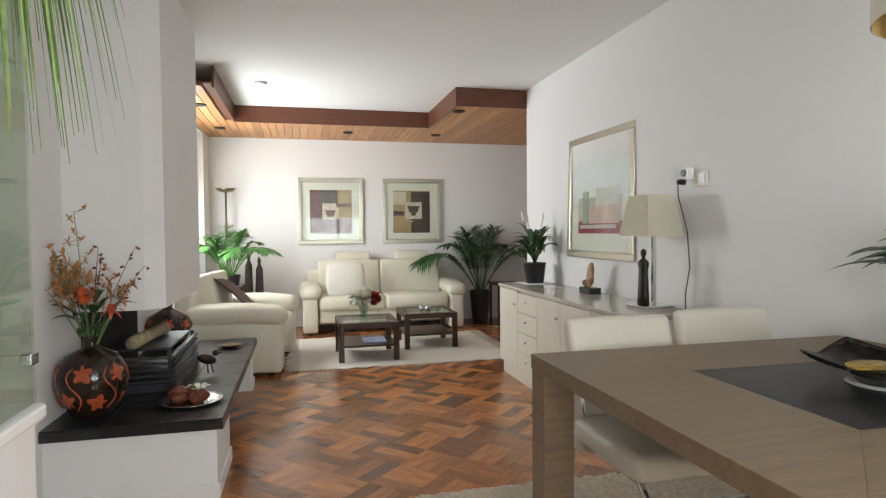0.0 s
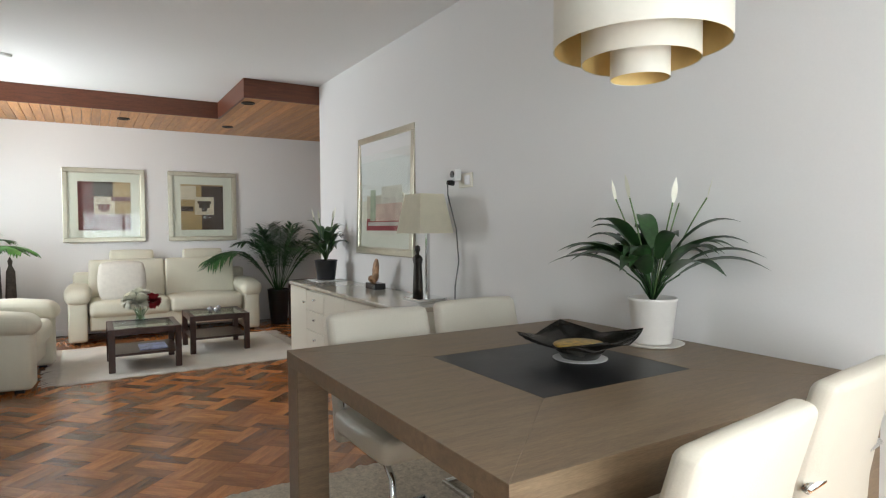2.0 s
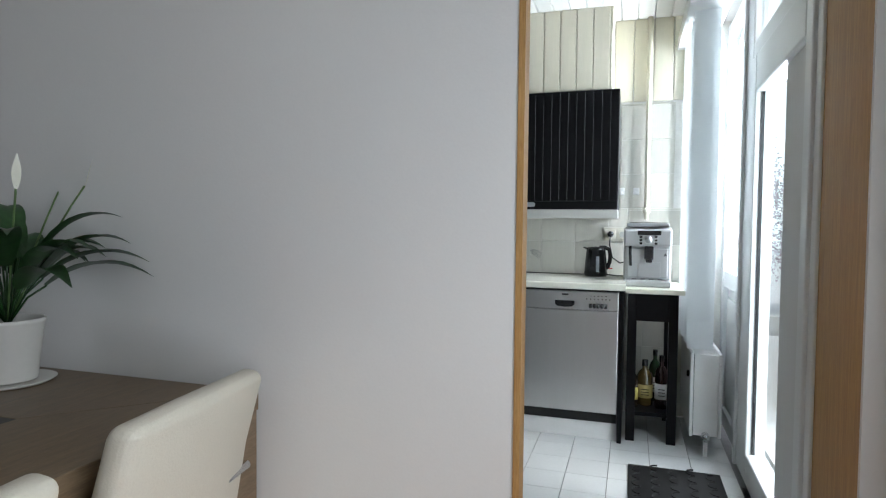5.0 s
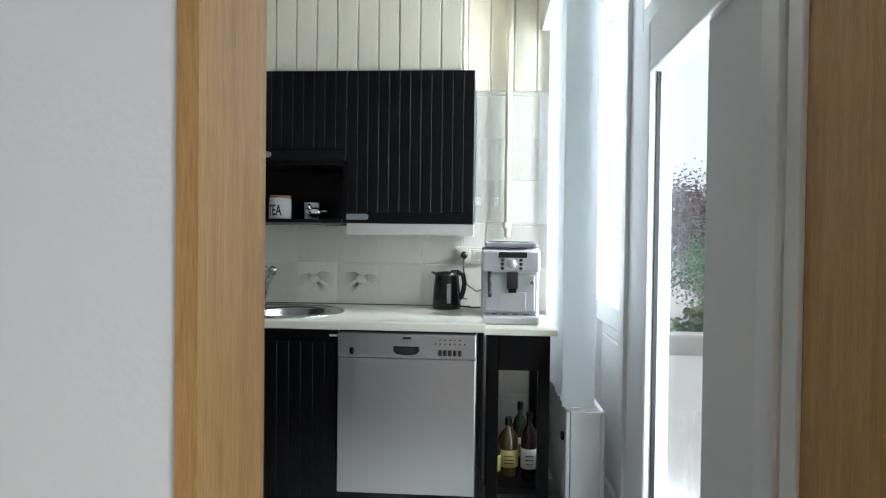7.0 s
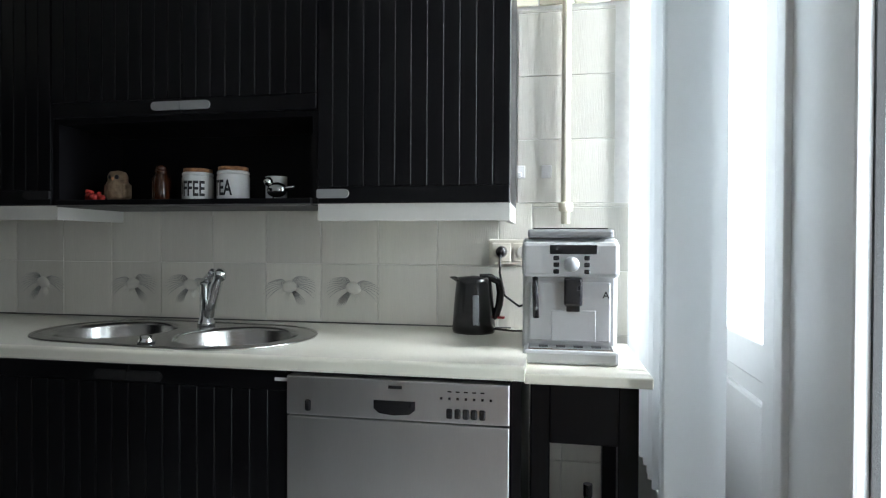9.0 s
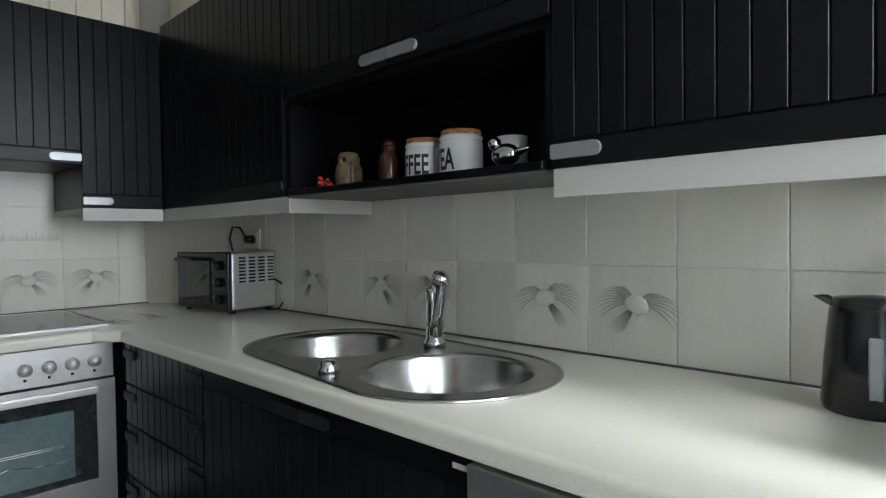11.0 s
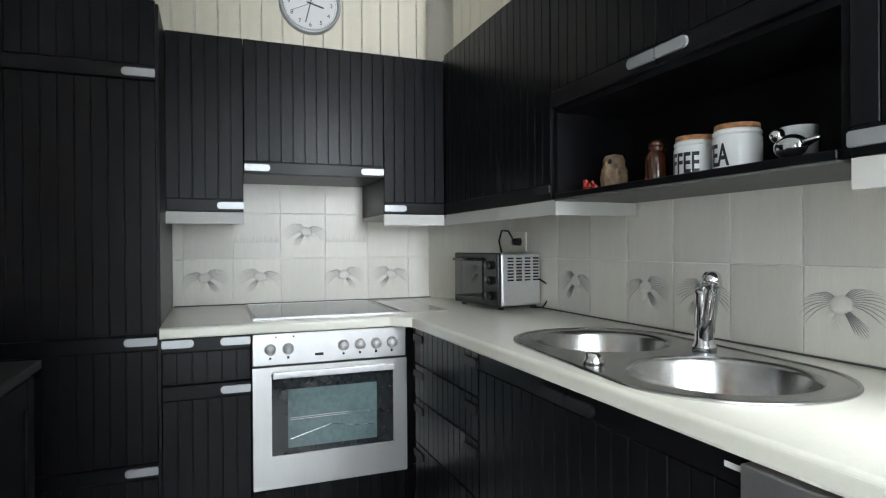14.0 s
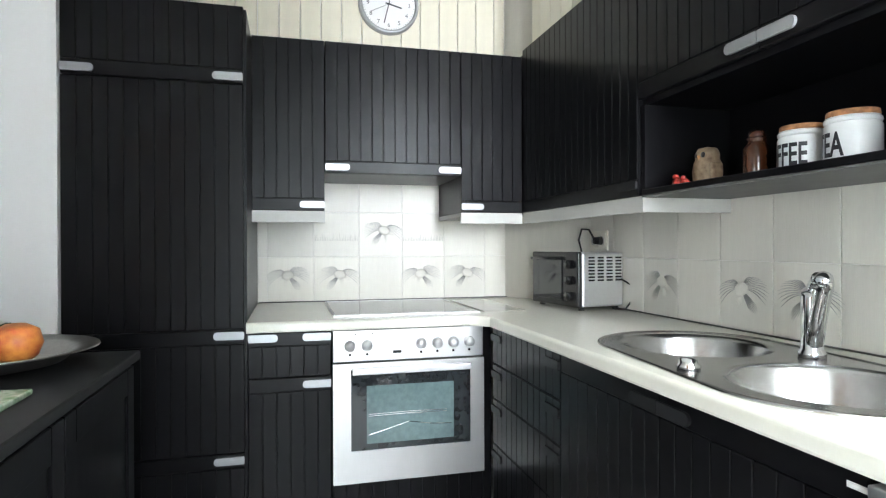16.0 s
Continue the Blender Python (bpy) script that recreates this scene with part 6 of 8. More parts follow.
def star(bm, p, size, petals=5):
    """A star-shaped blossom of narrow petals, tilted at random."""
    n = Vector((rnd.uniform(-0.7, 0.9), rnd.uniform(-1, 0.2), rnd.uniform(-0.1, 0.7))).normalized()
    u = n.orthogonal().normalized()
    w = n.cross(u)
    for k in range(petals):
        an = 2 * math.pi * k / petals + rnd.uniform(-0.2, 0.2)
        q = p + (u * math.cos(an) + w * math.sin(an)) * size * rnd.uniform(0.85, 1.1) + n * size * 0.3
        blade(bm, p, q, size * 0.24, size * 0.12, 0, 4, 0.2)


def spray(dx, dy, dz, bow, blooms, size, material, low=0.45, spread=0.03):
    """A stem from the vase's mouth with blossoms on short stalks along its upper part."""
    e = top + 1.1 * Vector((dx, dy, dz))
    pts = arc(top - Vector((0, 0, 0.1)), e, bow, 12)
    st = part("stem", tube(bmesh.new(), pts, 0.0028, 5, 0.0014), STEM, c, "", True)
    bm, stalks = bmesh.new(), bmesh.new()
    for k in range(blooms):
        f = low + (1 - low) * k / max(1, blooms - 1)
        p = pts[min(len(pts) - 1, int(f * (len(pts) - 1)))]
        an = k * 2.4 + rnd.uniform(-0.5, 0.5)
        q = p + Vector((math.cos(an), math.sin(an), rnd.uniform(0.1, 0.7))) * spread
        tube(stalks, [p, (p + q) / 2 + Vector((0, 0, -0.003)), q], 0.0012, 4)
        star(bm, q, size * rnd.uniform(1.0, 1.4))
    part("stalk", stalks, STEM, st, "", True)
    part("blossom", bm, material, st, "", True)


spray(-0.045, -0.02, 0.53, 0.02, 9, 0.026, RUST, 0.55, 0.04)
for dx, dy, dz in ((-0.13, -0.02, 0.37), (-0.16, 0.03, 0.33), (-0.10, 0.04, 0.30)):
    spray(dx, dy, dz, 0.03, 11, 0.030, OCHRE, 0.62, 0.035)
for dx, dy, dz in ((-0.06, 0.05, 0.30), (-0.15, -0.05, 0.22), (0.01, 0.06, 0.27), (-0.09, -0.04, 0.25)):
    spray(dx, dy, dz, 0.03, 9, 0.025, RUST, 0.6, 0.035)
for dx, dy, dz in ((0.15, 0.0, 0.215), (0.09, -0.02, 0.25), (0.12, 0.07, 0.20)):
    spray(dx, dy, dz, 0.02, 4, 0.028, OCHRE, 0.78, 0.02)
for dx, dy, dz in ((0.18, -0.02, 0.37), (0.20, 0.02, 0.285), (0.06, -0.04, 0.33), (0.02, 0.05, 0.36)):
    e = top + 1.15 * Vector((dx, dy, dz))
    pts = arc(top - Vector((0, 0, 0.1)), e, 0.04, 12)
    st = part("twig", tube(bmesh.new(), pts, 0.0026, 5, 0.0012), TWIG, c, "", True)
    for k in (7, 8, 9, 10, 11, -1):
        an = rnd.uniform(0, 6.28)
        q = pts[k] + Vector((math.cos(an) * 0.014, math.sin(an) * 0.008, rnd.uniform(-0.014, 0.008)))
        hip = bmesh.new()
        bmesh.ops.create_icosphere(hip, subdivisions=2, radius=0.0075, matrix=Matrix.Translation(q) @ pose(0, 0, 0, rnd.uniform(-50, 50), rnd.uniform(40, 120)) @ Matrix.Diagonal((0.75, 0.75, 1.45, 1)))
        tube(hip, [pts[k], q], 0.001, 4)
        part("rose_hip", hip, BERRY, st, "", True)
# full gerbera, its petals in four rows round a dense heart
p = top + Vector((0.0, -0.09, 0.205))
part("stem", tube(bmesh.new(), arc(top - Vector((0, 0, 0.1)), p, 0.02, 8), 0.003, 5), STEM, c, "", True)
bm = bmesh.new()
for rr, n, fwd in ((0.064, 24, 0.0), (0.054, 22, 0.014), (0.041, 18, 0.024), (0.026, 14, 0.031)):
    for k in range(n):
        aa = 2 * math.pi * k / n + rr * 30 + rnd.uniform(-0.06, 0.06)
        q = p + Vector((math.cos(aa) * rr, -fwd, math.sin(aa) * rr * 0.8 + fwd * 0.3))
        blade(bm, p + Vector((0, -fwd * 0.5, 0)), q, 0.009, 0.003, 0, 3, 0.1)
part("large_flower", bm, ORANGE, c, "orange gerbera bloom", True)
# lily with its petals curling back
p = top + Vector((0.10, -0.05, 0.115))
part("stem", tube(bmesh.new(), arc(top - Vector((0, 0, 0.1)), p, 0.02, 8), 0.003, 5), STEM, c, "", True)
bm = bmesh.new()
for k in range(7):
    aa = 2 * math.pi * k / 7
    q = p + Vector((0.02 + math.cos(aa) * 0.05, -0.03, 0.01 + math.sin(aa) * 0.036))
    blade(bm, p, q, 0.013, 0.018, 0, 5, 0.2)
part("lily", bm, mat("coral_petals", (0.60, 0.10, 0.05), 0.55, vary=0.3, scale=20), c, "coral lily bloom", True)
for dx, dy, dz, w in ((-0.03, -0.06, 0.12, 0.03), (0.05, -0.06, 0.16, 0.028), (-0.11, -0.03, 0.10, 0.028), (0.045, -0.05, 0.05, 0.022), (-0.02, -0.05, 0.03, 0.026), (0.09, -0.02, 0.19, 0.022), (-0.15, -0.02, 0.16, 0.024), (0.14, 0.02, 0.16, 0.02), (-0.06, 0.04, 0.17, 0.026), (0.03, 0.05, 0.22, 0.02)):
    p = top + Vector((dx * 0.45, dy * 0.45, dz * 0.7 + 0.01))
    part("leaf", blade(bmesh.new(), p, top + Vector((dx, dy, dz)) + Vector((dx, dy, 0)) * 0.4, w * 1.3, 0.02, 0.01), LEAF, c, "", True)
    part("leaf_stalk", tube(bmesh.new(), [top - Vector((0, 0, 0.05)), top + Vector((dx * 0.15, dy * 0.15, dz * 0.4)), p], 0.0016, 4), STEM, c, "", True)
BODY = [(0.06, 0), (0.09, 0.02), (0.15, 0.11), (0.162, 0.17), (0.13, 0.235), (0.055, 0.275), (0.027, 0.295), (0.037, 0.325), (0.027, 0.325)]
RX, RY = -0.54, 4.78
c = thing("vase", "black lacquer vase with orange leaf pattern", "vase", (RX, RY, HZ))
body = part("body", lathe(bmesh.new(), BODY, (RX, RY, HZ + 0.0005), 36), LACQ, c, "", True)
vase_pattern(BODY[:7], (RX, RY, HZ), body, 9, 7, 0.03, 0.245)
# fire grate with logs
c = thing("fire_grate", "dark iron fire grate under a birch log", "grate", (-0.42, 3.85, HZ))
for k in range(5):
    z = HZ + 0.05 + k * 0.032
    part("bar", B(-0.27, -0.245, 3.48 - 0.004 * k, 4.22, z, z + 0.014, 0.003, 1), IRON, c)
    part("bar", B(-0.64, -0.275, 3.48 - 0.004 * k - 0.012, 3.48 - 0.004 * k + 0.008, z, z + 0.014, 0.003, 1), IRON, c)
part("tray", B(-0.65, -0.24, 3.47, 4.23, HZ + 0.001, HZ + 0.045, 0.004), IRON, c)
for y in (3.50, 4.18):
    part("post", B(-0.285, -0.265, y, y + 0.02, HZ + 0.045, HZ + 0.215), IRON, c)
part("top_plate", B(-0.64, -0.29, 3.60, 4.2, HZ + 0.20, HZ + 0.212, 0.002, 1), IRON, c)
mat_bark = mat("birch_bark", (0.33, 0.26, 0.16), 0.8, vary=0.5, scale=14, bump=0.6)
lg = bmesh.new()
tube(lg, [(-0.475, 3.58, HZ + 0.248), (-0.45, 3.84, HZ + 0.251), (-0.42, 4.10, HZ + 0.248)], 0.036, 14)
for v in lg.verts:
    v.co += 0.004 * noise.noise_vector(v.co * 20)
single("log", lg, mat_bark, "cut birch log on the fire grate", "log", (-0.45, 3.84, HZ + 0.212), True)
# plate with dried ornaments
c = thing("plate", "silver plate with a carved brown ornament and petals", "plate", (-0.125, 3.24, HZ))
part("dish", lathe(bmesh.new(), [(0.09, 0), (0.13, 0.006), (0.15, 0.014), (0.148, 0.016), (0.125, 0.009), (0, 0.006)], (-0.125, 3.24, HZ + 0.0005), 36), STEELH, c, "", True)
mat_resin = mat("brown_resin", (0.13, 0.035, 0.018), 0.25, vary=0.5, scale=16)
for k, (dx, dy, r, sx) in enumerate(((-0.06, 0.01, 0.045, 1.2), (-0.02, 0.03, 0.04, 1.0), (0.04, -0.03, 0.035, 1.6), (-0.05, -0.04, 0.03, 1.5), (0.02, 0.0, 0.03, 1.2))):
    bm = bmesh.new()
    bmesh.ops.create_icosphere(bm, subdivisions=3, radius=r, matrix=Matrix.Translation((-0.125 + dx, 3.24 + dy, HZ + 0.01 + r * 0.8)) @ Matrix.Diagonal((sx, 1, 0.9, 1)))
    for v in bm.verts:
        v.co += 0.012 * noise.noise_vector(v.co * 26)
    part("ornament", bm, mat_resin, c, "", True)
for k in range(7):
    a = k * 0.9
    p = Vector((-0.095 + 0.02 * math.cos(a), 3.25 + 0.02 * math.sin(a), HZ + 0.055))
    part("petal", blade(bmesh.new(), p, p + Vector((math.cos(a) * 0.045, math.sin(a) * 0.045, 0.02)), 0.014, 0.01, 0), PETAL, c, "", True)
bm = bmesh.new()
bmesh.ops.create_icosphere(bm, subdivisions=3, radius=0.035, matrix=Matrix.Translation((-0.14, 3.86, HZ + 0.085)) @ pose(0, 0, 0, 0, 20, 30) @ Matrix.Diagonal((1.7, 0.8, 0.85, 1)))
bmesh.ops.create_icosphere(bm, subdivisions=2, radius=0.02, matrix=Matrix.Translation((-0.095, 3.885, HZ + 0.115)))
blade(bm, (-0.18, 3.84, HZ + 0.085), (-0.245, 3.80, HZ + 0.105), 0.02, 0.01)
tube(bm, [(-0.14, 3.86, HZ + 0.06), (-0.135, 3.855, HZ + 0.0)], 0.004, 5)
tube(bm, [(-0.12, 3.87, HZ + 0.06), (-0.11, 3.88, HZ + 0.0)], 0.004, 5)
tube(bm, [(-0.08, 3.89, HZ + 0.115), (-0.06, 3.90, HZ + 0.11)], 0.006, 5, 0.001)
single("bird_figure", bm, BROWNMET, "small dark metal bird standing on the hearth", "sculpture", (-0.14, 3.86, HZ), True)
single("ashtray", lathe(bmesh.new(), [(0.05, 0), (0.065, 0.012), (0.085, 0.022), (0.083, 0.026), (0.06, 0.016), (0, 0.01)], (-0.10, 4.66, HZ + 0.0005), 28), mat("bronze_dish", (0.16, 0.10, 0.05), 0.25, metal=0.8, vary=0.3), "small bronze dish on the hearth", "dish", (-0.10, 4.66, HZ), True)
# glassware in the display cabinet
for k, (x, y, z, r, h) in enumerate(((-0.25, 1.36, 1.086, 0.03, 0.12), (-0.2, 1.28, 1.086, 0.03, 0.10), (-0.24, 1.40, 0.866, 0.025, 0.10), (-0.30, 1.30, 0.866, 0.03, 0.12), (-0.22, 1.33, 1.326, 0.035, 0.09))):
    single("drinking_glass", lathe(bmesh.new(), [(r, 0), (r * 0.3, 0.006), (r * 0.25, h * 0.4), (r, h * 0.6), (r * 0.9, h)], (x, y, z), 20), TGLASS, "stemmed glass on a glass shelf", "glass", (x, y, z), True, group="glasses in the cabinet")

# ---- sitting corner details ----
c = thing("floor_lamp", "bronze uplighter floor lamp in the corner", "lamp", (-0.46, 7.70, 0))
part("base", lathe(bmesh.new(), [(0.13, 0), (0.13, 0.02), (0.02, 0.03), (0, 0.03)], (-0.46, 7.70, 0), 28), BROWNMET, c, "", True)
part("pole", tube(bmesh.new(), [(-0.46, 7.70, 0.03), (-0.46, 7.70, 1.70)], 0.012, 10), mat("aged_brass", (0.30, 0.24, 0.14), 0.3, metal=0.9, vary=0.15), c, "", True)
part("bowl", lathe(bmesh.new(), [(0.02, 0), (0.08, 0.015), (0.125, 0.05), (0.122, 0.05), (0.075, 0.02), (0, 0.01)], (-0.46, 7.70, 1.70), 32), bpy.data.materials["aged_brass"], c, "", True)
part("reading_arm", tube(bmesh.new(), [(-0.46, 7.70, 1.15), (-0.36, 7.66, 1.22), (-0.25, 7.64, 1.20)], 0.006, 8), bpy.data.materials["aged_brass"], c, "", True)
part("reading_shade", lathe(bmesh.new(), [(0.05, 0), (0.045, 0.03), (0.02, 0.05), (0, 0.05)], (-0.24, 7.64, 1.16), 20), bpy.data.materials["aged_brass"], c, "", True)
for x, y, h in ((-0.20, 7.55, 0.98), (-0.08, 7.60, 0.93)):
    bm = lathe(bmesh.new(), [(0.05, 0), (0.045, 0.2), (0.05, 0.5), (0.04, h - 0.16), (0.016, h - 0.10), (0.024, h - 0.05), (0.0, h)], (x, y, 0), 14)
    for v in bm.verts:
        v.co += 0.004 * noise.noise_vector(v.co * 12)
    single("wooden_sculpture", bm, mat("weathered_wood", (0.09, 0.07, 0.055), 0.7, vary=0.4, scale=10) if "weathered_wood" not in bpy.data.materials else bpy.data.materials["weathered_wood"], "slim weathered wooden sculpture on the floor", "sculpture", (x, y, 0), True)
c = thing("flower_vase", "glass vase with white and red peonies", "vase", (1.0, 5.86, 0.369))
part("glass", lathe(bmesh.new(), [(0.035, 0), (0.045, 0.02), (0.032, 0.07), (0.045, 0.13), (0.043, 0.13), (0.03, 0.07), (0.04, 0.02), (0, 0.01)], (1.0, 5.86, 0.3695), 24), TGLASS, c, "clear glass vase", True)
rnd = random.Random(8)
for k in range(7):
    a = k * 0.95
    p = Vector((1.0 + 0.085 * math.cos(a) * (k > 0), 5.86 + 0.075 * math.sin(a) * (k > 0), 0.62 - 0.05 * (k > 0) + rnd.uniform(-0.02, 0.02)))
    if k == 6:
        p = Vector((1.10, 5.83, 0.56))
    part("stem", tube(bmesh.new(), [(1.0, 5.86, 0.40), p], 0.003, 5), STEM, c)
    bm = bmesh.new()
    for q in range(120):
        d = Vector((rnd.gauss(0, 1), rnd.gauss(0, 1), rnd.gauss(0, 1))).normalized()
        blade(bm, p + d * 0.018, p + d * 0.078 + Vector((0, 0, 0.01)), 0.026, 0.006, 0, 3, 0.4)
    part("flower", bm, mat("peony_red", (0.35, 0.02, 0.03), 0.6, vary=0.3) if k == 6 else PETAL, c, "dark red bloom" if k == 6 else "white bloom", True)
for dx, dy in ((0.0, 0.0), (0.09, 0.05), (0.05, -0.06)):
    bm = bmesh.new()
    bmesh.ops.create_uvsphere(bm, u_segments=12, v_segments=8, radius=0.028, matrix=Matrix.Translation((1.66 + dx, 6.30 + dy, 0.3965)))
    single("glass_ball", bm, mat("silver_glass", (0.6, 0.62, 0.65), 0.15, metal=0.6) if "silver_glass" not in bpy.data.materials else bpy.data.materials["silver_glass"], "small silvery ornament on the glass table", "ornament", (1.66 + dx, 6.30 + dy, 0.369), True)
single("magazine", B(0.98, 1.20, 5.66, 5.95, 0.1625, 0.172, 0.001, 1), mat("magazine_cover", (0.30, 0.33, 0.55), 0.4, vary=0.5, scale=12), "folded magazine with a blue and white cover", "magazine", (1.09, 5.8, 0.162))
# recessed spots and smoke alarm
for x, y in ((1.95, 5.78), (2.05, 7.25), (0.98, 7.25), (-0.45, 7.2), (-0.47, 5.95)):
    c = thing("recessed_spot", "dark recessed ceiling spotlight in the timber border", "lamp", (x, y, ZS), group="recessed spotlights")
    part("ring", lathe(bmesh.new(), [(0.062, 0.010), (0.062, 0.0), (0.048, -0.003), (0.046, 0.010)], (x, y, ZS + 0.002), 24), BROWNMET, c, "", True)
    part("reflector", cyl(bmesh.new(), (x, y, ZS + 0.004), 0.047, 0.004, 20), SOOT, c, "dark reflector")
single("smoke_alarm", lathe(bmesh.new(), [(0.0, -0.018), (0.045, -0.018), (0.055, -0.010), (0.056, 0.0)], (0.09, 5.68, ZC), 24), WHITE, "small white smoke alarm on the ceiling", "smoke alarm", (0.09, 5.68, ZC), True)
c = thing("side_table", "small dark wooden side table beside the palm", "table", (3.05, 7.5, 0))
part("top", B(2.86, 3.24, 7.30, 7.70, 0.50, 0.53, 0.004), DARKWOOD, c)
for x in (2.87, 3.20):
    for y in (7.31, 7.66):
        part("leg", B(x, x + 0.03, y, y + 0.03, 0, 0.5), DARKWOOD, c)


# ---- kitchen things ----
# small table for the coffee machine
KX0, KX1, KY0, KY1 = 4.735, 5.22, -0.405, -0.135
c = thing("side_table", "black wooden kitchen table with a cream top beside the dishwasher", "table", (4.98, -0.28, 0))
part("top", B(KX0 - 0.03, KX1, KY0 - 0.03, KY1 + 0.015, 0.845, 0.872, 0.004), CREAM, c, "cream tiled top")
for x in (KX0, KX1 - 0.05):
    for y in (KY0, KY1 - 0.05):
        part("leg", B(x, x + 0.05, y, y + 0.05, 0, 0.845, 0.003, 1), BLACKDOOR, c)
part("drawer_front", B(KX0 - 0.003, KX0 + 0.012, KY0 + 0.05, KY1 - 0.05, 0.69, 0.845, 0.002, 1), BLACKDOOR, c)
part("apron", B(KX0 + 0.05, KX1 - 0.05, KY0 + 0.005, KY0 + 0.02, 0.69, 0.845), BLACKDOOR, c)
part("apron", B(KX0 + 0.05, KX1 - 0.05, KY1 - 0.02, KY1 - 0.005, 0.69, 0.845), BLACKDOOR, c)
part("shelf", B(KX0 + 0.005, KX1 - 0.005, KY0 + 0.01, KY1 - 0.01, 0.15, 0.172), BLACKDOOR, c)


def bottle(label, x, y, r, h, colour, labelcol, neck=0.35):
    c = thing("bottle", label, "bottle", (x, y, 0.172), group="bottles on the lower shelf")
    z = 0.1725
    part("glass", lathe(bmesh.new(), [(r * 0.92, 0), (r, 0.008), (r, h * (1 - neck)), (r * 0.8, h * (1 - neck * 0.75)), (r * 0.33, h * (1 - neck * 0.5)), (r * 0.33, h)], (x, y, z), 24), mat("bottle_%d" % int(colour[0] * 999), colour, 0.08, vary=0.1, spec=0.7), c, "", True)
    part("cap", cyl(bmesh.new(), (x, y, z + h - 0.03), r * 0.38, 0.035, 16), BLACK, c, "dark cap")
    bm = cyl(bmesh.new(), (x, y, z + h * 0.18), r + 0.0008, h * 0.3, 24)
    lb = part("paper_label", bm, mat("bottle_label_%d" % int(labelcol[0] * 999), labelcol, 0.7, vary=0.05), c, "printed paper label", True)
    bm = bmesh.new()
    for k in range(3):
        box(bm, x - r - 0.0016, x - r - 0.0004, y - r * 0.5, y + r * 0.5, z + h * (0.25 + 0.06 * k), z + h * (0.25 + 0.06 * k) + 0.004)
    part("print", bm, BLACK, lb, "unreadable print")


bottle("wine bottle with a white label and red foot", 4.86, -0.33, 0.036, 0.30, (0.025, 0.012, 0.013), (0.75, 0.74, 0.72))
bottle("brown spirit bottle with a yellow label", 4.90, -0.24, 0.045, 0.26, (0.06, 0.042, 0.012), (0.42, 0.34, 0.12))
bottle("dark green bottle at the back of the shelf", 5.02, -0.30, 0.036, 0.30, (0.02, 0.04, 0.02), (0.42, 0.40, 0.35))
bottle("slim liqueur bottle with a yellow cap label", 4.84, -0.175, 0.027, 0.24, (0.03, 0.02, 0.012), (0.55, 0.5, 0.12))

# coffee machine
CX0, CX1, CY0, CY1, CZ = 4.875, 5.20, -0.385, -0.118, 0.8725
SILV = mat("silver_plastic", (0.52, 0.53, 0.53), 0.3, metal=0.35, vary=0.03)
c = thing("coffee_machine", "silver automatic espresso machine with black buttons", "coffee machine", (5.04, -0.25, CZ))
part("body", B(CX0 + 0.05, CX1, CY0, CY1, CZ, CZ + 0.345, 0.012), SILV, c)
part("head", B(CX0, CX0 + 0.06, CY0, CY1, CZ + 0.235, CZ + 0.335, 0.012), SILV, c)
part("lid", B(CX0 + 0.01, CX1 - 0.01, CY0 + 0.015, CY1 - 0.015, CZ + 0.345, CZ + 0.37, 0.008), ALU, c, "grey lid")
part("lid_inset", B(CX0 + 0.03, CX1 - 0.03, CY0 + 0.03, CY1 - 0.03, CZ + 0.370, CZ + 0.374), BLACK, c)
part("display", B(CX0 - 0.003, CX0 + 0.002, -0.325, -0.195, CZ + 0.300, CZ + 0.326, 0.002, 1), BLACK, c, "dark display strip")
part("dial", moved(cyl(bmesh.new(), (0, 0, 0), 0.022, 0.018, 24, 0.019), Matrix.Translation((CX0, -0.255, CZ + 0.272)) @ pose(0, 0, 0, 0, -90)), ALU, c, "round selector dial", True)
for sy in (-0.213, -0.297):
    for k in range(3):
        part("button", B(CX0 - 0.004, CX0 + 0.003, sy - 0.008, sy + 0.008, CZ + 0.245 + k * 0.019, CZ + 0.258 + k * 0.019, 0.002, 1), BLACK, c, "black square button")
part("spout", B(CX0 - 0.005, CX0 + 0.05, -0.285, -0.235, CZ + 0.155, CZ + 0.235, 0.006), BLACK, c, "black coffee outlet")
part("nozzle", B(CX0 + 0.0, CX0 + 0.03, -0.278, -0.242, CZ + 0.14, CZ + 0.155), BLACK, c)
part("steam_wand", tube(bmesh.new(), [(CX0 + 0.02, -0.155, CZ + 0.24), (CX0 + 0.0, -0.155, CZ + 0.20), (CX0 + 0.01, -0.158, CZ + 0.12)], 0.009, 10), BLACK, c, "black steam wand", True)
part("front_panel", B(CX0 + 0.043, CX0 + 0.051, CY0 + 0.02, CY1 - 0.02, CZ + 0.05, CZ + 0.22, 0.004), SILV, c)
part("service_door", B(CX0 + 0.040, CX0 + 0.043, -0.325, -0.2, CZ + 0.05, CZ + 0.14, 0.002, 1), SILV, c)
part("drip_tray", B(CX0 - 0.05, CX0 + 0.06, CY0 + 0.005, CY1 - 0.005, CZ, CZ + 0.04, 0.010), SILV, c, "silver drip tray")
part("tray_grid", B(CX0 - 0.04, CX0 + 0.04, CY0 + 0.02, CY1 - 0.02, CZ + 0.040, CZ + 0.043), CHROME, c)
for k in range(4):
    part("tray_slot", B(CX0 - 0.012, CX0 + 0.012, -0.335 + k * 0.048, -0.31 + k * 0.048, CZ + 0.0432, CZ + 0.0440), BLACK, c)
c.location.y += 0.013
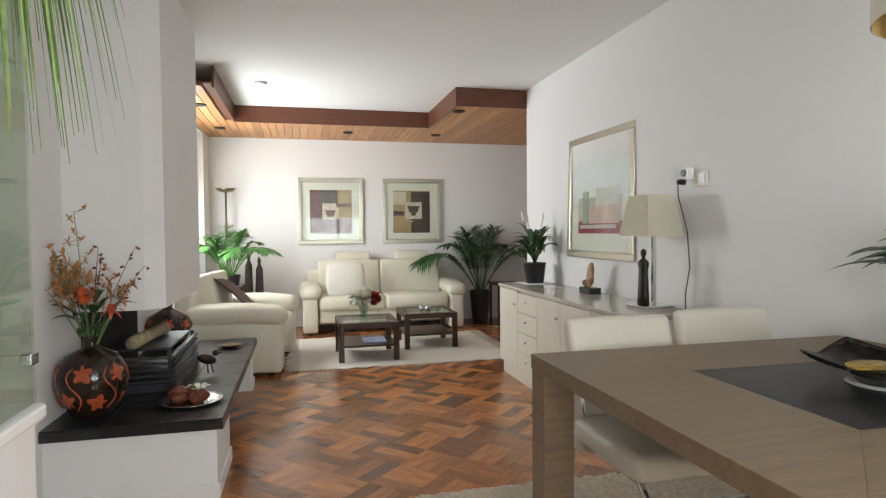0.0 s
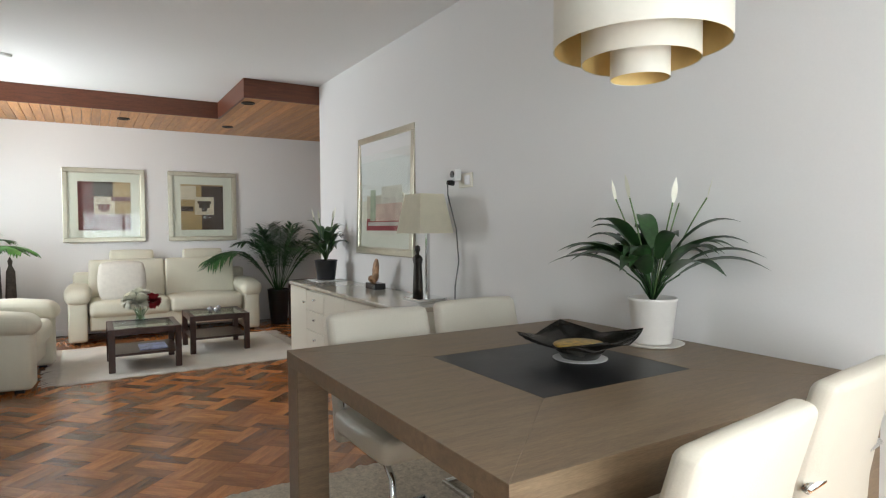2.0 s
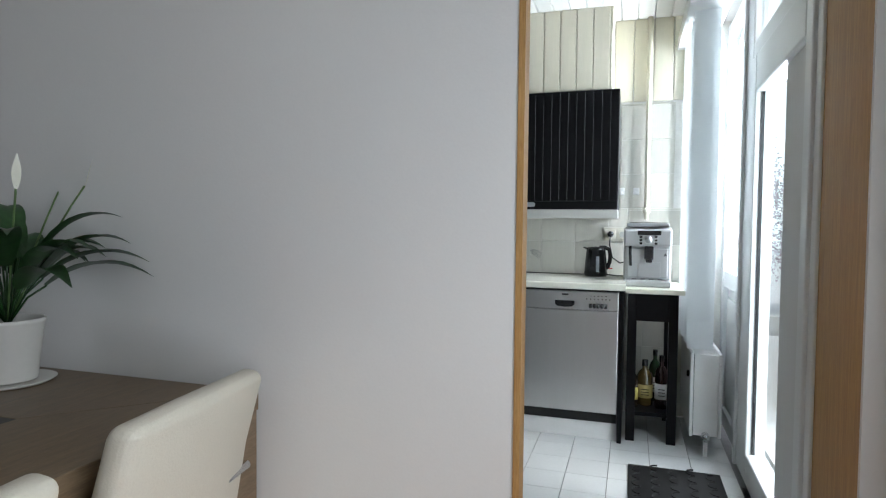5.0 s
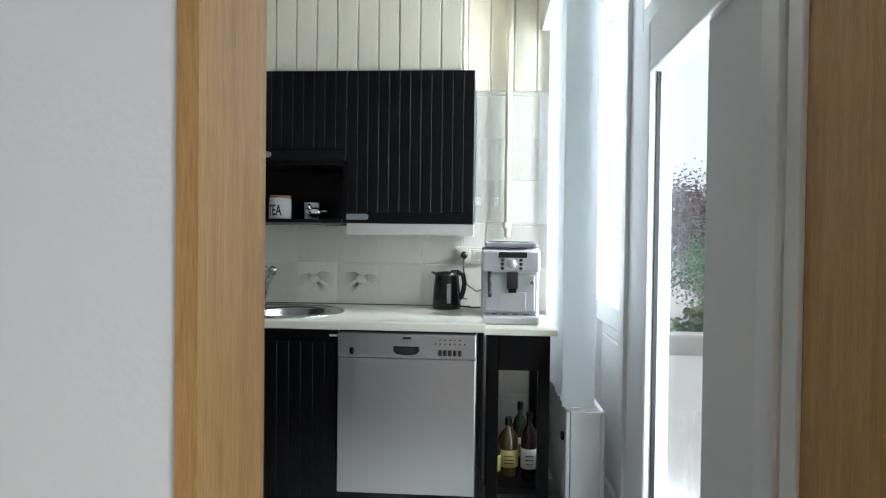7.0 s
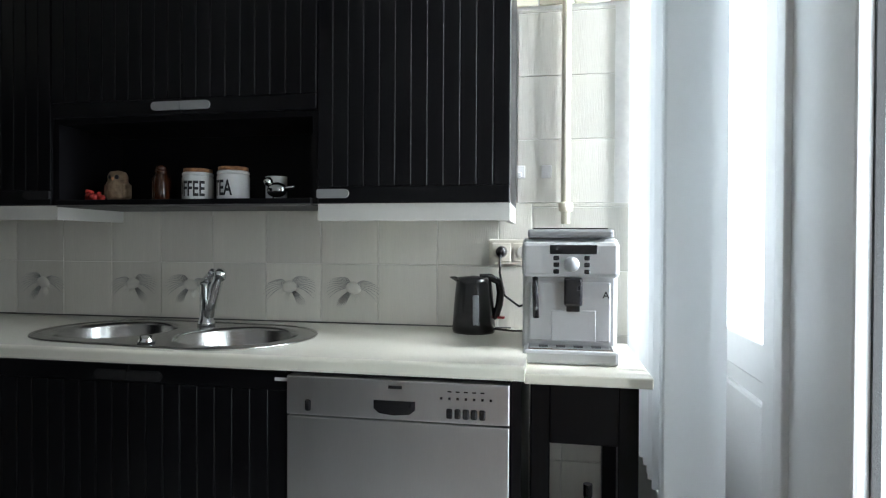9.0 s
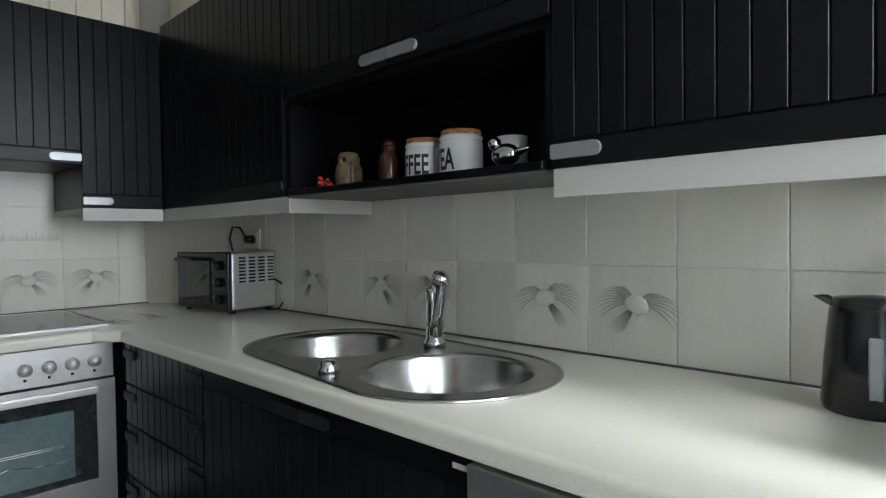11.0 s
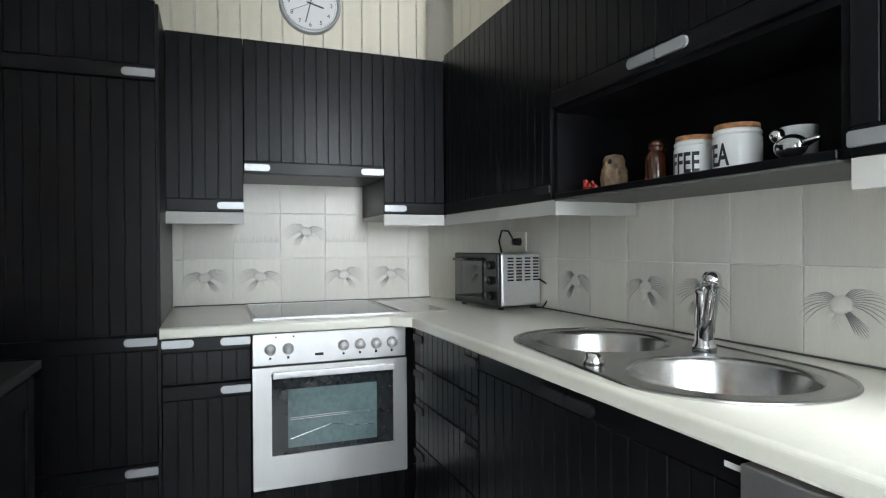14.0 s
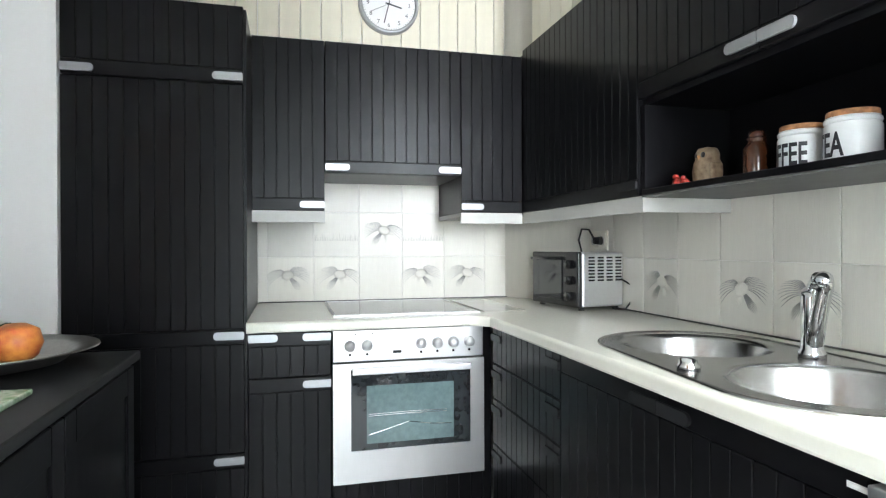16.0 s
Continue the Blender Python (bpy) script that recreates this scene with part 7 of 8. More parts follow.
part("energy_mark", text_mesh("A", 0.028, Matrix.Translation((CX0 + 0.0425, -0.352, CZ + 0.175)) @ pose(0, 0, 0, 90, 0, -90)), BLACK, c, "printed letter A")

# kettle
QX, QY = 5.19, 0.07
c = thing("kettle", "black plastic electric kettle with a water gauge", "kettle", (QX, QY, 0.9))
bm = lathe(bmesh.new(), [(0.070, 0), (0.073, 0.01), (0.068, 0.09), (0.061, 0.165), (0.055, 0.186), (0.0, 0.192)], (QX, QY, 0.9), 32)
part("body", bm, BLACK, c, "", True)
bm = bmesh.new()
blade(bm, (QX, QY + 0.045, 1.06), (QX, QY + 0.085, 1.085), 0.02, 0.0, 0, 4, 0.8)
part("spout", bm, BLACK, c, "", True)
part("handle", tube(bmesh.new(), [(QX, QY - 0.02, 1.085), (QX, QY - 0.055, 1.087), (QX, QY - 0.083, 1.072), (QX, QY - 0.090, 1.035), (QX, QY - 0.086, 0.995), (QX, QY - 0.075, 0.96), (QX, QY - 0.062, 0.95)], 0.013, 12), BLACK, c, "", True)
part("gauge", moved(B(-0.002, 0.003, -0.010, 0.010, 0.03, 0.13, 0.003), Matrix.Translation((QX, QY, 0.9)) @ pose(0, 0, 0, 0, 0, 12) @ Matrix.Translation((-0.0695, 0, 0))), mat("grey_gauge", (0.32, 0.35, 0.37), 0.3), c, "translucent water gauge")
part("switch", B(QX - 0.01, QX + 0.01, QY - 0.105, QY - 0.08, 0.948, 0.955, 0.002, 1), mat("red_switch", (0.5, 0.03, 0.03), 0.4), c, "red switch")
part("cable", tube(bmesh.new(), [(QX, QY - 0.06, 0.913), (QX + 0.01, QY - 0.13, 0.906), (QX + 0.03, QY - 0.19, 0.904), (QX + 0.09, QY - 0.235, 0.88)], 0.004, 6), BLACK, c, "", True)


def socket(label, wall_x, y, z, n):
    c = thing("wall_socket", label, "socket", (wall_x, y, z))
    part("plate", B(wall_x - 0.012, wall_x - 0.003, y - 0.045 - 0.07 * (n - 1), y + 0.045, z - 0.045, z + 0.045, 0.003), CREAM, c)
    for k in range(n):
        part("insert", B(wall_x - 0.015, wall_x - 0.012, y - 0.033 - 0.075 * k, y + 0.033 - 0.075 * k, z - 0.033, z + 0.033, 0.002, 1), CREAM, c)
        part("recess", moved(cyl(bmesh.new(), (0, 0, 0), 0.02, 0.003, 20), Matrix.Translation((wall_x - 0.0145, y - 0.075 * k, z)) @ pose(0, 0, 0, 0, -90)), mat_pelmet, c)
    return c


c = socket("cream double wall socket with a black plug", XS, -0.015, 1.17, 2)
part("plug", moved(cyl(bmesh.new(), (0, 0, 0), 0.021, 0.035, 18, 0.016), Matrix.Translation((XS - 0.016, -0.015, 1.172)) @ pose(0, 0, 0, 0, -90)), BLACK, c, "black mains plug", True)
part("cable", tube(bmesh.new(), [(XS - 0.05, -0.015, 1.165), (XS - 0.055, -0.012, 1.10), (XS - 0.05, -0.03, 1.02), (XS - 0.06, -0.08, 0.985), (XS - 0.08, -0.12, 1.0)], 0.004, 6), BLACK, c, "", True)
c = socket("cream double wall socket behind the toaster oven", XS, 2.37, 1.195, 2)
part("plug", moved(cyl(bmesh.new(), (0, 0, 0), 0.02, 0.035, 18, 0.015), Matrix.Translation((XS - 0.016, 2.30, 1.195)) @ pose(0, 0, 0, 0, -90)), BLACK, c, "black mains plug", True)
part("cable", tube(bmesh.new(), [(XS - 0.05, 2.30, 1.2), (XS - 0.06, 2.33, 1.245), (XS - 0.06, 2.40, 1.25), (XS - 0.06, 2.43, 1.2), (XS - 0.06, 2.40, 1.14)], 0.0045, 6), BLACK, c, "", True)
for y in (-0.078, -0.17):
    c = thing("wall_hook", "small white plastic wall hook on the tiles", "hook", (XS, y, 1.45))
    part("plate", B(XS - 0.010, XS - 0.0025, y - 0.018, y + 0.018, 1.43, 1.475, 0.003), WHITE, c)
    part("peg", B(XS - 0.022, XS - 0.010, y - 0.006, y + 0.006, 1.435, 1.45, 0.002, 1), WHITE, c)
c = thing("heating_pipe", "white painted vertical pipe on the tiled wall", "pipe", (XS - 0.035, -0.235, 1.27))
part("pipe", tube(bmesh.new(), [(XS - 0.035, -0.235, 1.27), (XS - 0.035, -0.235, ZK)], 0.0155, 14), CLAD, c, "", True)
part("collar", lathe(bmesh.new(), [(0.017, 0), (0.024, 0.004), (0.024, 0.03), (0.017, 0.034)], (XS - 0.035, -0.235, 1.31), 18), CLAD, c, "", True)

# toaster oven in the corner
TO = pose(5.155, 2.30, 0.9, 0, 0, 6)
c = thing("toaster_oven", "small silver toaster oven with a dark glass door", "toaster oven", (5.155, 2.30, 0.9), 6, world_coords=False)
part("body", B(-0.085, 0.11, -0.165, 0.165, 0.015, 0.225, 0.008), mat_knob, c)
part("front_frame", B(-0.105, -0.085, -0.168, 0.168, 0.012, 0.228, 0.006), BLACK, c, "black front frame")
part("door_glass", B(-0.109, -0.105, -0.065, 0.155, 0.035, 0.21, 0.003), bpy.data.materials["oven_door_glass"], c, "dark glass door")
for k in range(3):
    part("knob", moved(cyl(bmesh.new(), (0, 0, 0), 0.017, 0.018, 16), Matrix.Translation((-0.105, -0.115, 0.055 + k * 0.062)) @ pose(0, 0, 0, 0, -90)), BLACK, c, "black knob", True)
part("handle", tube(bmesh.new(), [(-0.125, -0.05, 0.2), (-0.125, 0.14, 0.2)], 0.006, 8), BLACK, c, "", True)
for col in range(4):
    for row in range(8):
        part("vent_slot", B(-0.055 + col * 0.042, -0.055 + col * 0.042 + 0.028, -0.1665, -0.1645, 0.115 + row * 0.0125, 0.121 + row * 0.0125), BLACK, c)
part("edge_strip", B(-0.078, -0.073, -0.1668, -0.1645, 0.03, 0.2), WHITE, c)
for x in (-0.07, 0.09):
    for y in (-0.14, 0.14):
        part("foot", cyl(bmesh.new(), (x, y, 0), 0.012, 0.016, 12), BLACK, c)
part("cable", tube(bmesh.new(), [(0.10, -0.165, 0.12), (0.115, -0.20, 0.10), (0.118, -0.205, 0.04), (0.10, -0.19, 0.006), (0.06, -0.175, 0.006)], 0.004, 6), BLACK, c, "", True)
c.scale = (1.06, 1.14, 1.08)

# ---- things on the open shelf ----
ZSH = ZB + 0.018
POR = mat("white_porcelain", (0.80, 0.81, 0.81), 0.15, vary=0.015)
CORK = mat("orange_cork", (0.42, 0.20, 0.09), 0.8, vary=0.3, scale=60)
INK = mat("black_ink", (0.015, 0.015, 0.02), 0.4)


def jar(words, label, x, y, r, h, centre_deg, size):
    c = thing("storage_jar", label, "jar", (x, y, ZSH), group="lettered jars")
    z = ZSH + 0.0005
    part("body", lathe(bmesh.new(), [(r * 0.95, 0), (r, 0.006), (r, h - 0.022), (r * 0.93, h - 0.012), (r * 0.93, h)], (x, y, z), 40), POR, c, "", True)
    part("collar", lathe(bmesh.new(), [(r * 0.94, 0), (r * 0.99, 0.003), (r * 0.99, 0.009), (r * 0.94, 0.012)], (x, y, z + h - 0.014), 40), POR, c, "", True)
    part("lid", lathe(bmesh.new(), [(r * 0.9, 0), (r * 0.92, 0.004), (r * 0.9, 0.013), (0, 0.014)], (x, y, z + h), 36), CORK, c, "cork lid", True)
    bm = text_mesh(words, size, pose(0, 0, 0, 90, 0, 0), 0.0004, 0.0016)
    bmesh.ops.subdivide_edges(bm, edges=[e for e in bm.edges if e.calc_length() > 0.006], cuts=3)
    for v in bm.verts:
        a = radians(centre_deg) + v.co.x / r * 0.56
        rr = r + 0.0009 - v.co.y * 0.3
        v.co = Vector((x + rr * math.cos(a), y + rr * math.sin(a), z + h * 0.19 + v.co.z))
    part("lettering", bm, INK, c, "black serif-like lettering")


jar("COFFEE", "white porcelain jar lettered COFFEE with a cork lid", 5.13, 1.060, 0.054, 0.104, 160, 0.074)
jar("TEA", "white porcelain jar lettered TEA with a cork lid", 5.12, 0.917, 0.056, 0.107, 166, 0.074)
c = thing("bottle", "brown glass apothecary bottle with a stopper", "bottle", (5.13, 1.205, ZSH))
AMB = mat("amber_glass", (0.055, 0.016, 0.006), 0.1, vary=0.2, spec=0.7)
part("glass", lathe(bmesh.new(), [(0.030, 0), (0.033, 0.006), (0.033, 0.085), (0.022, 0.1), (0.02, 0.108), (0.026, 0.112)], (5.13, 1.205, ZSH + 0.0005), 28), AMB, c, "", True)
part("stopper", lathe(bmesh.new(), [(0.016, 0), (0.022, 0.008), (0.018, 0.02), (0.0, 0.026)], (5.13, 1.205, ZSH + 0.112), 20), AMB, c, "", True)
bm = lathe(bmesh.new(), [(0.028, 0), (0.037, 0.012), (0.042, 0.04), (0.038, 0.066), (0.033, 0.076), (0.034, 0.092), (0.026, 0.108), (0, 0.114)], (5.095, 1.355, ZSH + 0.0005), 24)
OWL = mat("painted_owl", (0.17, 0.125, 0.08), 0.6, vary=0.6, scale=40, second=(0.10, 0.06, 0.03))
c = thing("owl_figure", "small painted pottery owl on the shelf", "ornament", (5.095, 1.355, ZSH))
part("figure", bm, OWL, c, "", True)
for dy in (-0.013, 0.013):
    e = bmesh.new()
    bmesh.ops.create_uvsphere(e, u_segments=12, v_segments=8, radius=0.0085, matrix=Matrix.Translation((5.095 - 0.030, 1.355 + dy - 0.006, ZSH + 0.088)) @ Matrix.Diagonal((0.5, 1, 1, 1)))
    part("eye", e, INK, c, "dark painted eye", True)
    part("wing", puff(bmesh.new(), 5.095 - 0.02, 5.095 + 0.02, 1.355 + dy * 2.9 - 0.006, 1.355 + dy * 2.9 + 0.006, ZSH + 0.014, ZSH + 0.064, 0.005, 0.002), OWL, c, "brown feathered wing", True)
part("beak", cyl(bmesh.new(), (5.095 - 0.034, 1.349, ZSH + 0.074), 0.0005, 0.012, 8, 0.005), CORK, c, "small pointed beak")
for x, y, r in ((5.05, 1.43, 0.016), (5.03, 1.40, 0.014), (5.035, 1.375, 0.012)):
    bm = bmesh.new()
    bmesh.ops.create_icosphere(bm, subdivisions=2, radius=r, matrix=Matrix.Translation((x, y, ZSH + r)) @ Matrix.Diagonal((1, 1.4, 1, 1)))
    bmesh.ops.create_icosphere(bm, subdivisions=2, radius=r * 0.6, matrix=Matrix.Translation((x, y + r * 0.6, ZSH + r * 2.2)))
    single("bird_figure", bm, mat("red_glaze", (0.40, 0.04, 0.03), 0.25, vary=0.6, scale=30) if "red_glaze" not in bpy.data.materials else bpy.data.materials["red_glaze"], "tiny red and dark glazed bird figure", "ornament", (x, y, ZSH), True, group="tiny birds")
c = thing("mug", "white mug behind a silver bird", "mug", (5.12, 0.74, ZSH))
part("cup", lathe(bmesh.new(), [(0.033, 0), (0.036, 0.004), (0.037, 0.085), (0.034, 0.085), (0.033, 0.01), (0, 0.008)], (5.12, 0.755, ZSH + 0.0005), 28), POR, c, "", True)
bm = bmesh.new()
bmesh.ops.create_icosphere(bm, subdivisions=3, radius=0.026, matrix=Matrix.Translation((5.05, 0.72, ZSH + 0.034)) @ Matrix.Diagonal((0.9, 1.4, 1, 1)))
bmesh.ops.create_icosphere(bm, subdivisions=2, radius=0.016, matrix=Matrix.Translation((5.05, 0.75, ZSH + 0.062)))
tube(bm, [(5.05, 0.70, ZSH + 0.034), (5.05, 0.655, ZSH + 0.044)], 0.012, 6, 0.004)
tube(bm, [(5.05, 0.73, ZSH + 0.02), (5.05, 0.735, ZSH)], 0.003, 5)
single("bird_figure", bm, CHROME, "shiny silver bird figure on the shelf", "ornament", (5.05, 0.72, ZSH), True)

# ---- wall clock ----
KCX, KCZ, KCR = 4.405, 2.395, 0.152
c = thing("wall_clock", "round silver-rimmed wall clock with a white face", "clock", (KCX, YH - 0.014, KCZ))
ry = Matrix.Translation((KCX, YH - 0.014, KCZ)) @ pose(0, 0, 0, 90)
part("case", moved(lathe(bmesh.new(), [(KCR, 0), (KCR, 0.028), (KCR - 0.008, 0.035), (KCR - 0.018, 0.03), (KCR - 0.018, 0.02)], (0, 0, 0), 56, caps=False), ry), ALU, c, "grey rim", True)
part("face", moved(cyl(bmesh.new(), (0, 0, 0.012), KCR - 0.017, 0.006, 48), ry), WHITE, c, "white dial")
for k in range(1, 13):
    a = radians(90 - 30 * k)
    part("numeral", text_mesh(str(k), 0.03, ry @ Matrix.Translation((0.105 * math.cos(a), 0.105 * math.sin(a) - 0.010, 0.0185)), 0.0004), INK, c)
for k in range(60):
    a = radians(6 * k)
    part("tick", moved(B(-0.0008, 0.0008, 0.124, 0.131 if k % 5 else 0.127, 0.018, 0.0186), ry @ pose(0, 0, 0, 0, 0, math.degrees(a))), INK, c)
for ang, L, w in ((104, 0.068, 0.0035), (194, 0.10, 0.0025), (244, 0.1, 0.0008)):
    part("hand", moved(B(-w, w, -0.018, L, 0.020, 0.0215), ry @ pose(0, 0, 0, 0, 0, -ang)), INK, c, "thin black hand")

# ---- island cupboard ----
JX0, JX1, JY0, JY1 = XK + 0.005, 3.535, 0.565, 1.59
c = thing("island_cupboard", "black panelled kitchen cupboard with a dark top", "cabinet", (3.25, 1.08, 0))
part("body", B(JX0, JX1 - 0.03, JY0 + 0.02, JY1 - 0.02, 0.0, 0.875), BLACKDOOR, c)
part("top", B(JX0, JX1, JY0, JY1, 0.876, 0.90, 0.003, 1), MATTBLACK, c, "matt black top")
w3 = (JY1 - JY0 - 0.05) / 2
for k in range(2):
    bm = bmesh.new()
    y0 = JY0 + 0.025 + k * w3
    box(bm, JX1 - 0.03, JX1 - 0.018, y0 + 0.002, y0 + w3 - 0.002, 0.08, 0.865)
    for a in ((y0 + 0.002, y0 + 0.06, 0.08, 0.865), (y0 + w3 - 0.06, y0 + w3 - 0.002, 0.08, 0.865), (y0 + 0.06, y0 + w3 - 0.06, 0.08, 0.14), (y0 + 0.06, y0 + w3 - 0.06, 0.80, 0.865)):
        box(bm, JX1 - 0.018, JX1 - 0.010, *a, 0.002, 1)
    part("door", bm, BLACKDOOR, c)
GREEN = mat("green_leaf_glass", (0.10, 0.19, 0.10), 0.15, vary=0.5, scale=18, second=(0.55, 0.62, 0.50))
single("tray", B(3.10, 3.46, 0.62, 1.12, 0.9005, 0.912, 0.003), GREEN, "green and white leaf-patterned glass tray", "tray", (3.28, 0.87, 0.9))
c = thing("fruit_platter", "wide pewter platter with an apple and onions", "platter", (3.26, 1.40, 0.9))
PEW = mat("dull_pewter", (0.30, 0.29, 0.27), 0.35, metal=0.9, vary=0.2, scale=10)
part("dish", lathe(bmesh.new(), [(0.10, 0), (0.15, 0.01), (0.175, 0.03), (0.225, 0.042), (0.224, 0.046), (0.172, 0.036), (0.14, 0.016), (0, 0.012)], (3.26, 1.40, 0.9005), 48), PEW, c, "", True)
APP = mat("apple_skin", (0.62, 0.26, 0.05), 0.35, vary=0.3, scale=9, second=(0.50, 0.05, 0.02))
for x, y, r, mm in ((3.335, 1.37, 0.052, APP), (3.235, 1.34, 0.04, CORK), (3.23, 1.45, 0.038, CORK), (3.29, 1.46, 0.036, CORK)):
    bm = lathe(bmesh.new(), [(0.0, -0.72 * r), (0.35 * r, -0.85 * r), (0.8 * r, -0.5 * r), (r, 0.05 * r), (0.85 * r, 0.6 * r), (0.4 * r, 0.85 * r), (0.0, 0.68 * r)], (x, y, 0.915 + 0.85 * r), 24)
    single("apple" if mm is APP else "onion", bm, mm, "red and yellow apple on the platter" if mm is APP else "brown onion on the platter", "fruit" if mm is APP else "vegetable", (x, y, 0.915), True)
bm = tube(bmesh.new(), [(3.18, 1.33, 0.95), (3.24, 1.38, 0.985), (3.31, 1.41, 1.0)], 0.003, 5)
for k in range(12):
    p = Vector((3.18 + 0.011 * k, 1.33 + 0.007 * k, 0.955 + 0.004 * k))
    blade(bm, p, p + Vector((0.01, 0.02 * (-1) ** k, 0.006)), 0.003, 0.002, 0, 2, 0.1)
single("herb_sprig", bm, LEAF, "dry green herb sprig on the platter", "herb", (3.25, 1.37, 0.95), True)

# door mat
c = thing("door_mat", "black rubber door mat with a scalloped relief", "mat", (4.06, -0.37, 0.0))
part("base", B(3.74, 4.37, -0.585, -0.155, 0.001, 0.008, 0.003), MATTBLACK, c)
for i in range(7):
    for j in range(5):
        bm = bmesh.new()
        px, py = 3.80 + i * 0.085 + 0.04 * (j % 2), -0.55 + j * 0.085
        tube(bm, [(px + 0.036 * math.cos(t), py + 0.036 * math.sin(t), 0.009) for t in (math.pi * k / 8 for k in range(9))], 0.004, 5)
        part("rib", bm, MATTBLACK, c)

# ---- beyond the garden door ----
def leafy(name, label, at, r, h, material, seed, n, lf):
    rnd = random.Random(seed)
    x, y, z = at
    c = thing(name, label, "tree" if name == "tree" else "bush", at)
    bm = bmesh.new()
    tube(bm, [(x, y, z), (x + 0.05, y, z + h * 0.4), (x, y + 0.05, z + h * 0.75)], 0.06 * r, 8, 0.02 * r)
    tips = []
    for k in range(16):
        a, e = rnd.uniform(0, 6.28), rnd.uniform(0.2, 1.0)
        t = Vector((x + math.cos(a) * r * 0.8 * e, y + math.sin(a) * r * 0.8 * e, z + h * rnd.uniform(0.25, 0.95)))
        tube(bm, [(x, y, z + h * 0.2), Vector((x, y, z + h * 0.35)).lerp(t, 0.5), t], 0.02 * r, 5, 0.006 * r)
        tips.append(t)
    part("trunk", bm, TWIG, c)
    bm = bmesh.new()
    for k in range(n):
        t = rnd.choice(tips)
        p = t + Vector((rnd.gauss(0, r * 0.18), rnd.gauss(0, r * 0.18), rnd.gauss(0, r * 0.16)))
        if p.z < z + 0.02:
            continue
        d = Vector((rnd.gauss(0, 1), rnd.gauss(0, 1), rnd.gauss(0, 0.7))).normalized() * lf
        s = d.cross(Vector((rnd.gauss(0, 1), rnd.gauss(0, 1), rnd.gauss(0, 1)))).normalized() * lf * 0.35
        bm.faces.new([bm.verts.new(q) for q in (p, p + d * 0.5 + s, p + d, p + d * 0.5 - s)])
    tagged(part("crown", bm, material, c), kind="stuff")
    return c


PURP = mat("purple_leaves", (0.19, 0.065, 0.10), 0.6, vary=0.4, scale=8, random_tint=0.4, island=True)
GRN = mat("bush_leaves", (0.14, 0.36, 0.09), 0.6, vary=0.4, scale=8, random_tint=0.4, island=True)
GRN2 = mat("light_bush_leaves", (0.16, 0.25, 0.05), 0.6, vary=0.3, scale=8, random_tint=0.4, island=True)
GZ = -0.3
leafy("tree", "purple-leaved garden tree beyond the yard", (13.2, -5.2, GZ), 1.6, 2.7, PURP, 1, 16000, 0.06)
leafy("tree", "purple-leaved garden tree beyond the yard", (13.6, -3.4, GZ), 1.5, 2.6, PURP, 6, 12000, 0.06)
leafy("bush", "feathery green garden bush at the yard edge", (11.6, -4.3, GZ), 1.1, 1.5, GRN, 2, 11000, 0.065)
leafy("bush", "feathery green garden bush at the yard edge", (11.4, -5.6, GZ), 1.0, 1.0, GRN, 5, 8000, 0.065)
leafy("bush", "low yellow-green shrub along the wall", (10.2, -4.1, GZ), 0.7, 0.75, GRN2, 3, 3000, 0.12)
leafy("bush", "low yellow-green shrub along the wall", (10.4, -3.3, GZ), 0.7, 0.7, GRN2, 4, 3000, 0.12)
c = thing("garden_wall", "low pale concrete garden wall", "wall", (9.5, -4.0, GZ))
part("wall", B(9.3, 9.5, -8, -1.5, GZ, 0.12), mat("pale_concrete", (0.66, 0.65, 0.62), 0.9, vary=0.15, scale=3, bump=0.2), c)
part("coping", B(9.26, 9.54, -8, -1.5, 0.12, 0.17, 0.01), bpy.data.materials["pale_concrete"], c)
c = thing("house", "neighbouring pinkish brick house with a flue pipe", "house", (30.0, -15.5, GZ))
part("wall", B(28, 36, -24, -12.9, GZ, 3.7), mat("pink_brick", (0.36, 0.20, 0.15), 0.9, vary=0.2, scale=4, bump=0.3), c)
part("roof_edge", B(27.8, 36.2, -24.2, -12.7, 3.7, 3.95), WHITE, c, "white roof edge")
for y in (-14.6, -17.0, -19.4):
    w_ = part("window", B(27.97, 28.02, y - 0.7, y + 0.7, 1.0, 2.5), UPVC, c)
    part("pane", B(27.95, 27.97, y - 0.6, y + 0.6, 1.1, 2.4), mat("dark_pane", (0.05, 0.06, 0.07), 0.1) if "dark_pane" not in bpy.data.materials else bpy.data.materials["dark_pane"], w_)
fl_ = part("flue", cyl(bmesh.new(), (28.6, -13.35, 3.95), 0.16, 1.2, 16), IRON, c, "grey metal flue", True)
part("flue_cap", cyl(bmesh.new(), (28.6, -13.35, 5.15), 0.24, 0.25, 16, 0.1), IRON, fl_, "", True)
# step and railing outside the door
structure("pavement", B(2.6, 9.2, -9, YR - 0.25, -0.30, -0.06), bpy.data.materials["pale_concrete_paving"], "pale concrete terrace outside the kitchen", "pavement")
c = thing("railing", "dark brown steel railing beside the terrace steps", "railing", (5.0, -1.35, -0.06))
RAIL = mat("brown_painted_steel", (0.07, 0.05, 0.045), 0.5, metal=0.3, vary=0.2)
for x, y in ((5.12, -1.30), (4.92, -1.37), (4.70, -1.45), (4.48, -1.53), (4.26, -1.61)):
    part("post", B(x - 0.012, x + 0.012, y - 0.012, y + 0.012, -0.06, 0.695), RAIL, c)
part("handrail", tube(bmesh.new(), [(5.14, -1.29, 0.68), (5.12, -1.30, 0.70), (4.2, -1.63, 0.70)], 0.02, 8), RAIL, c)
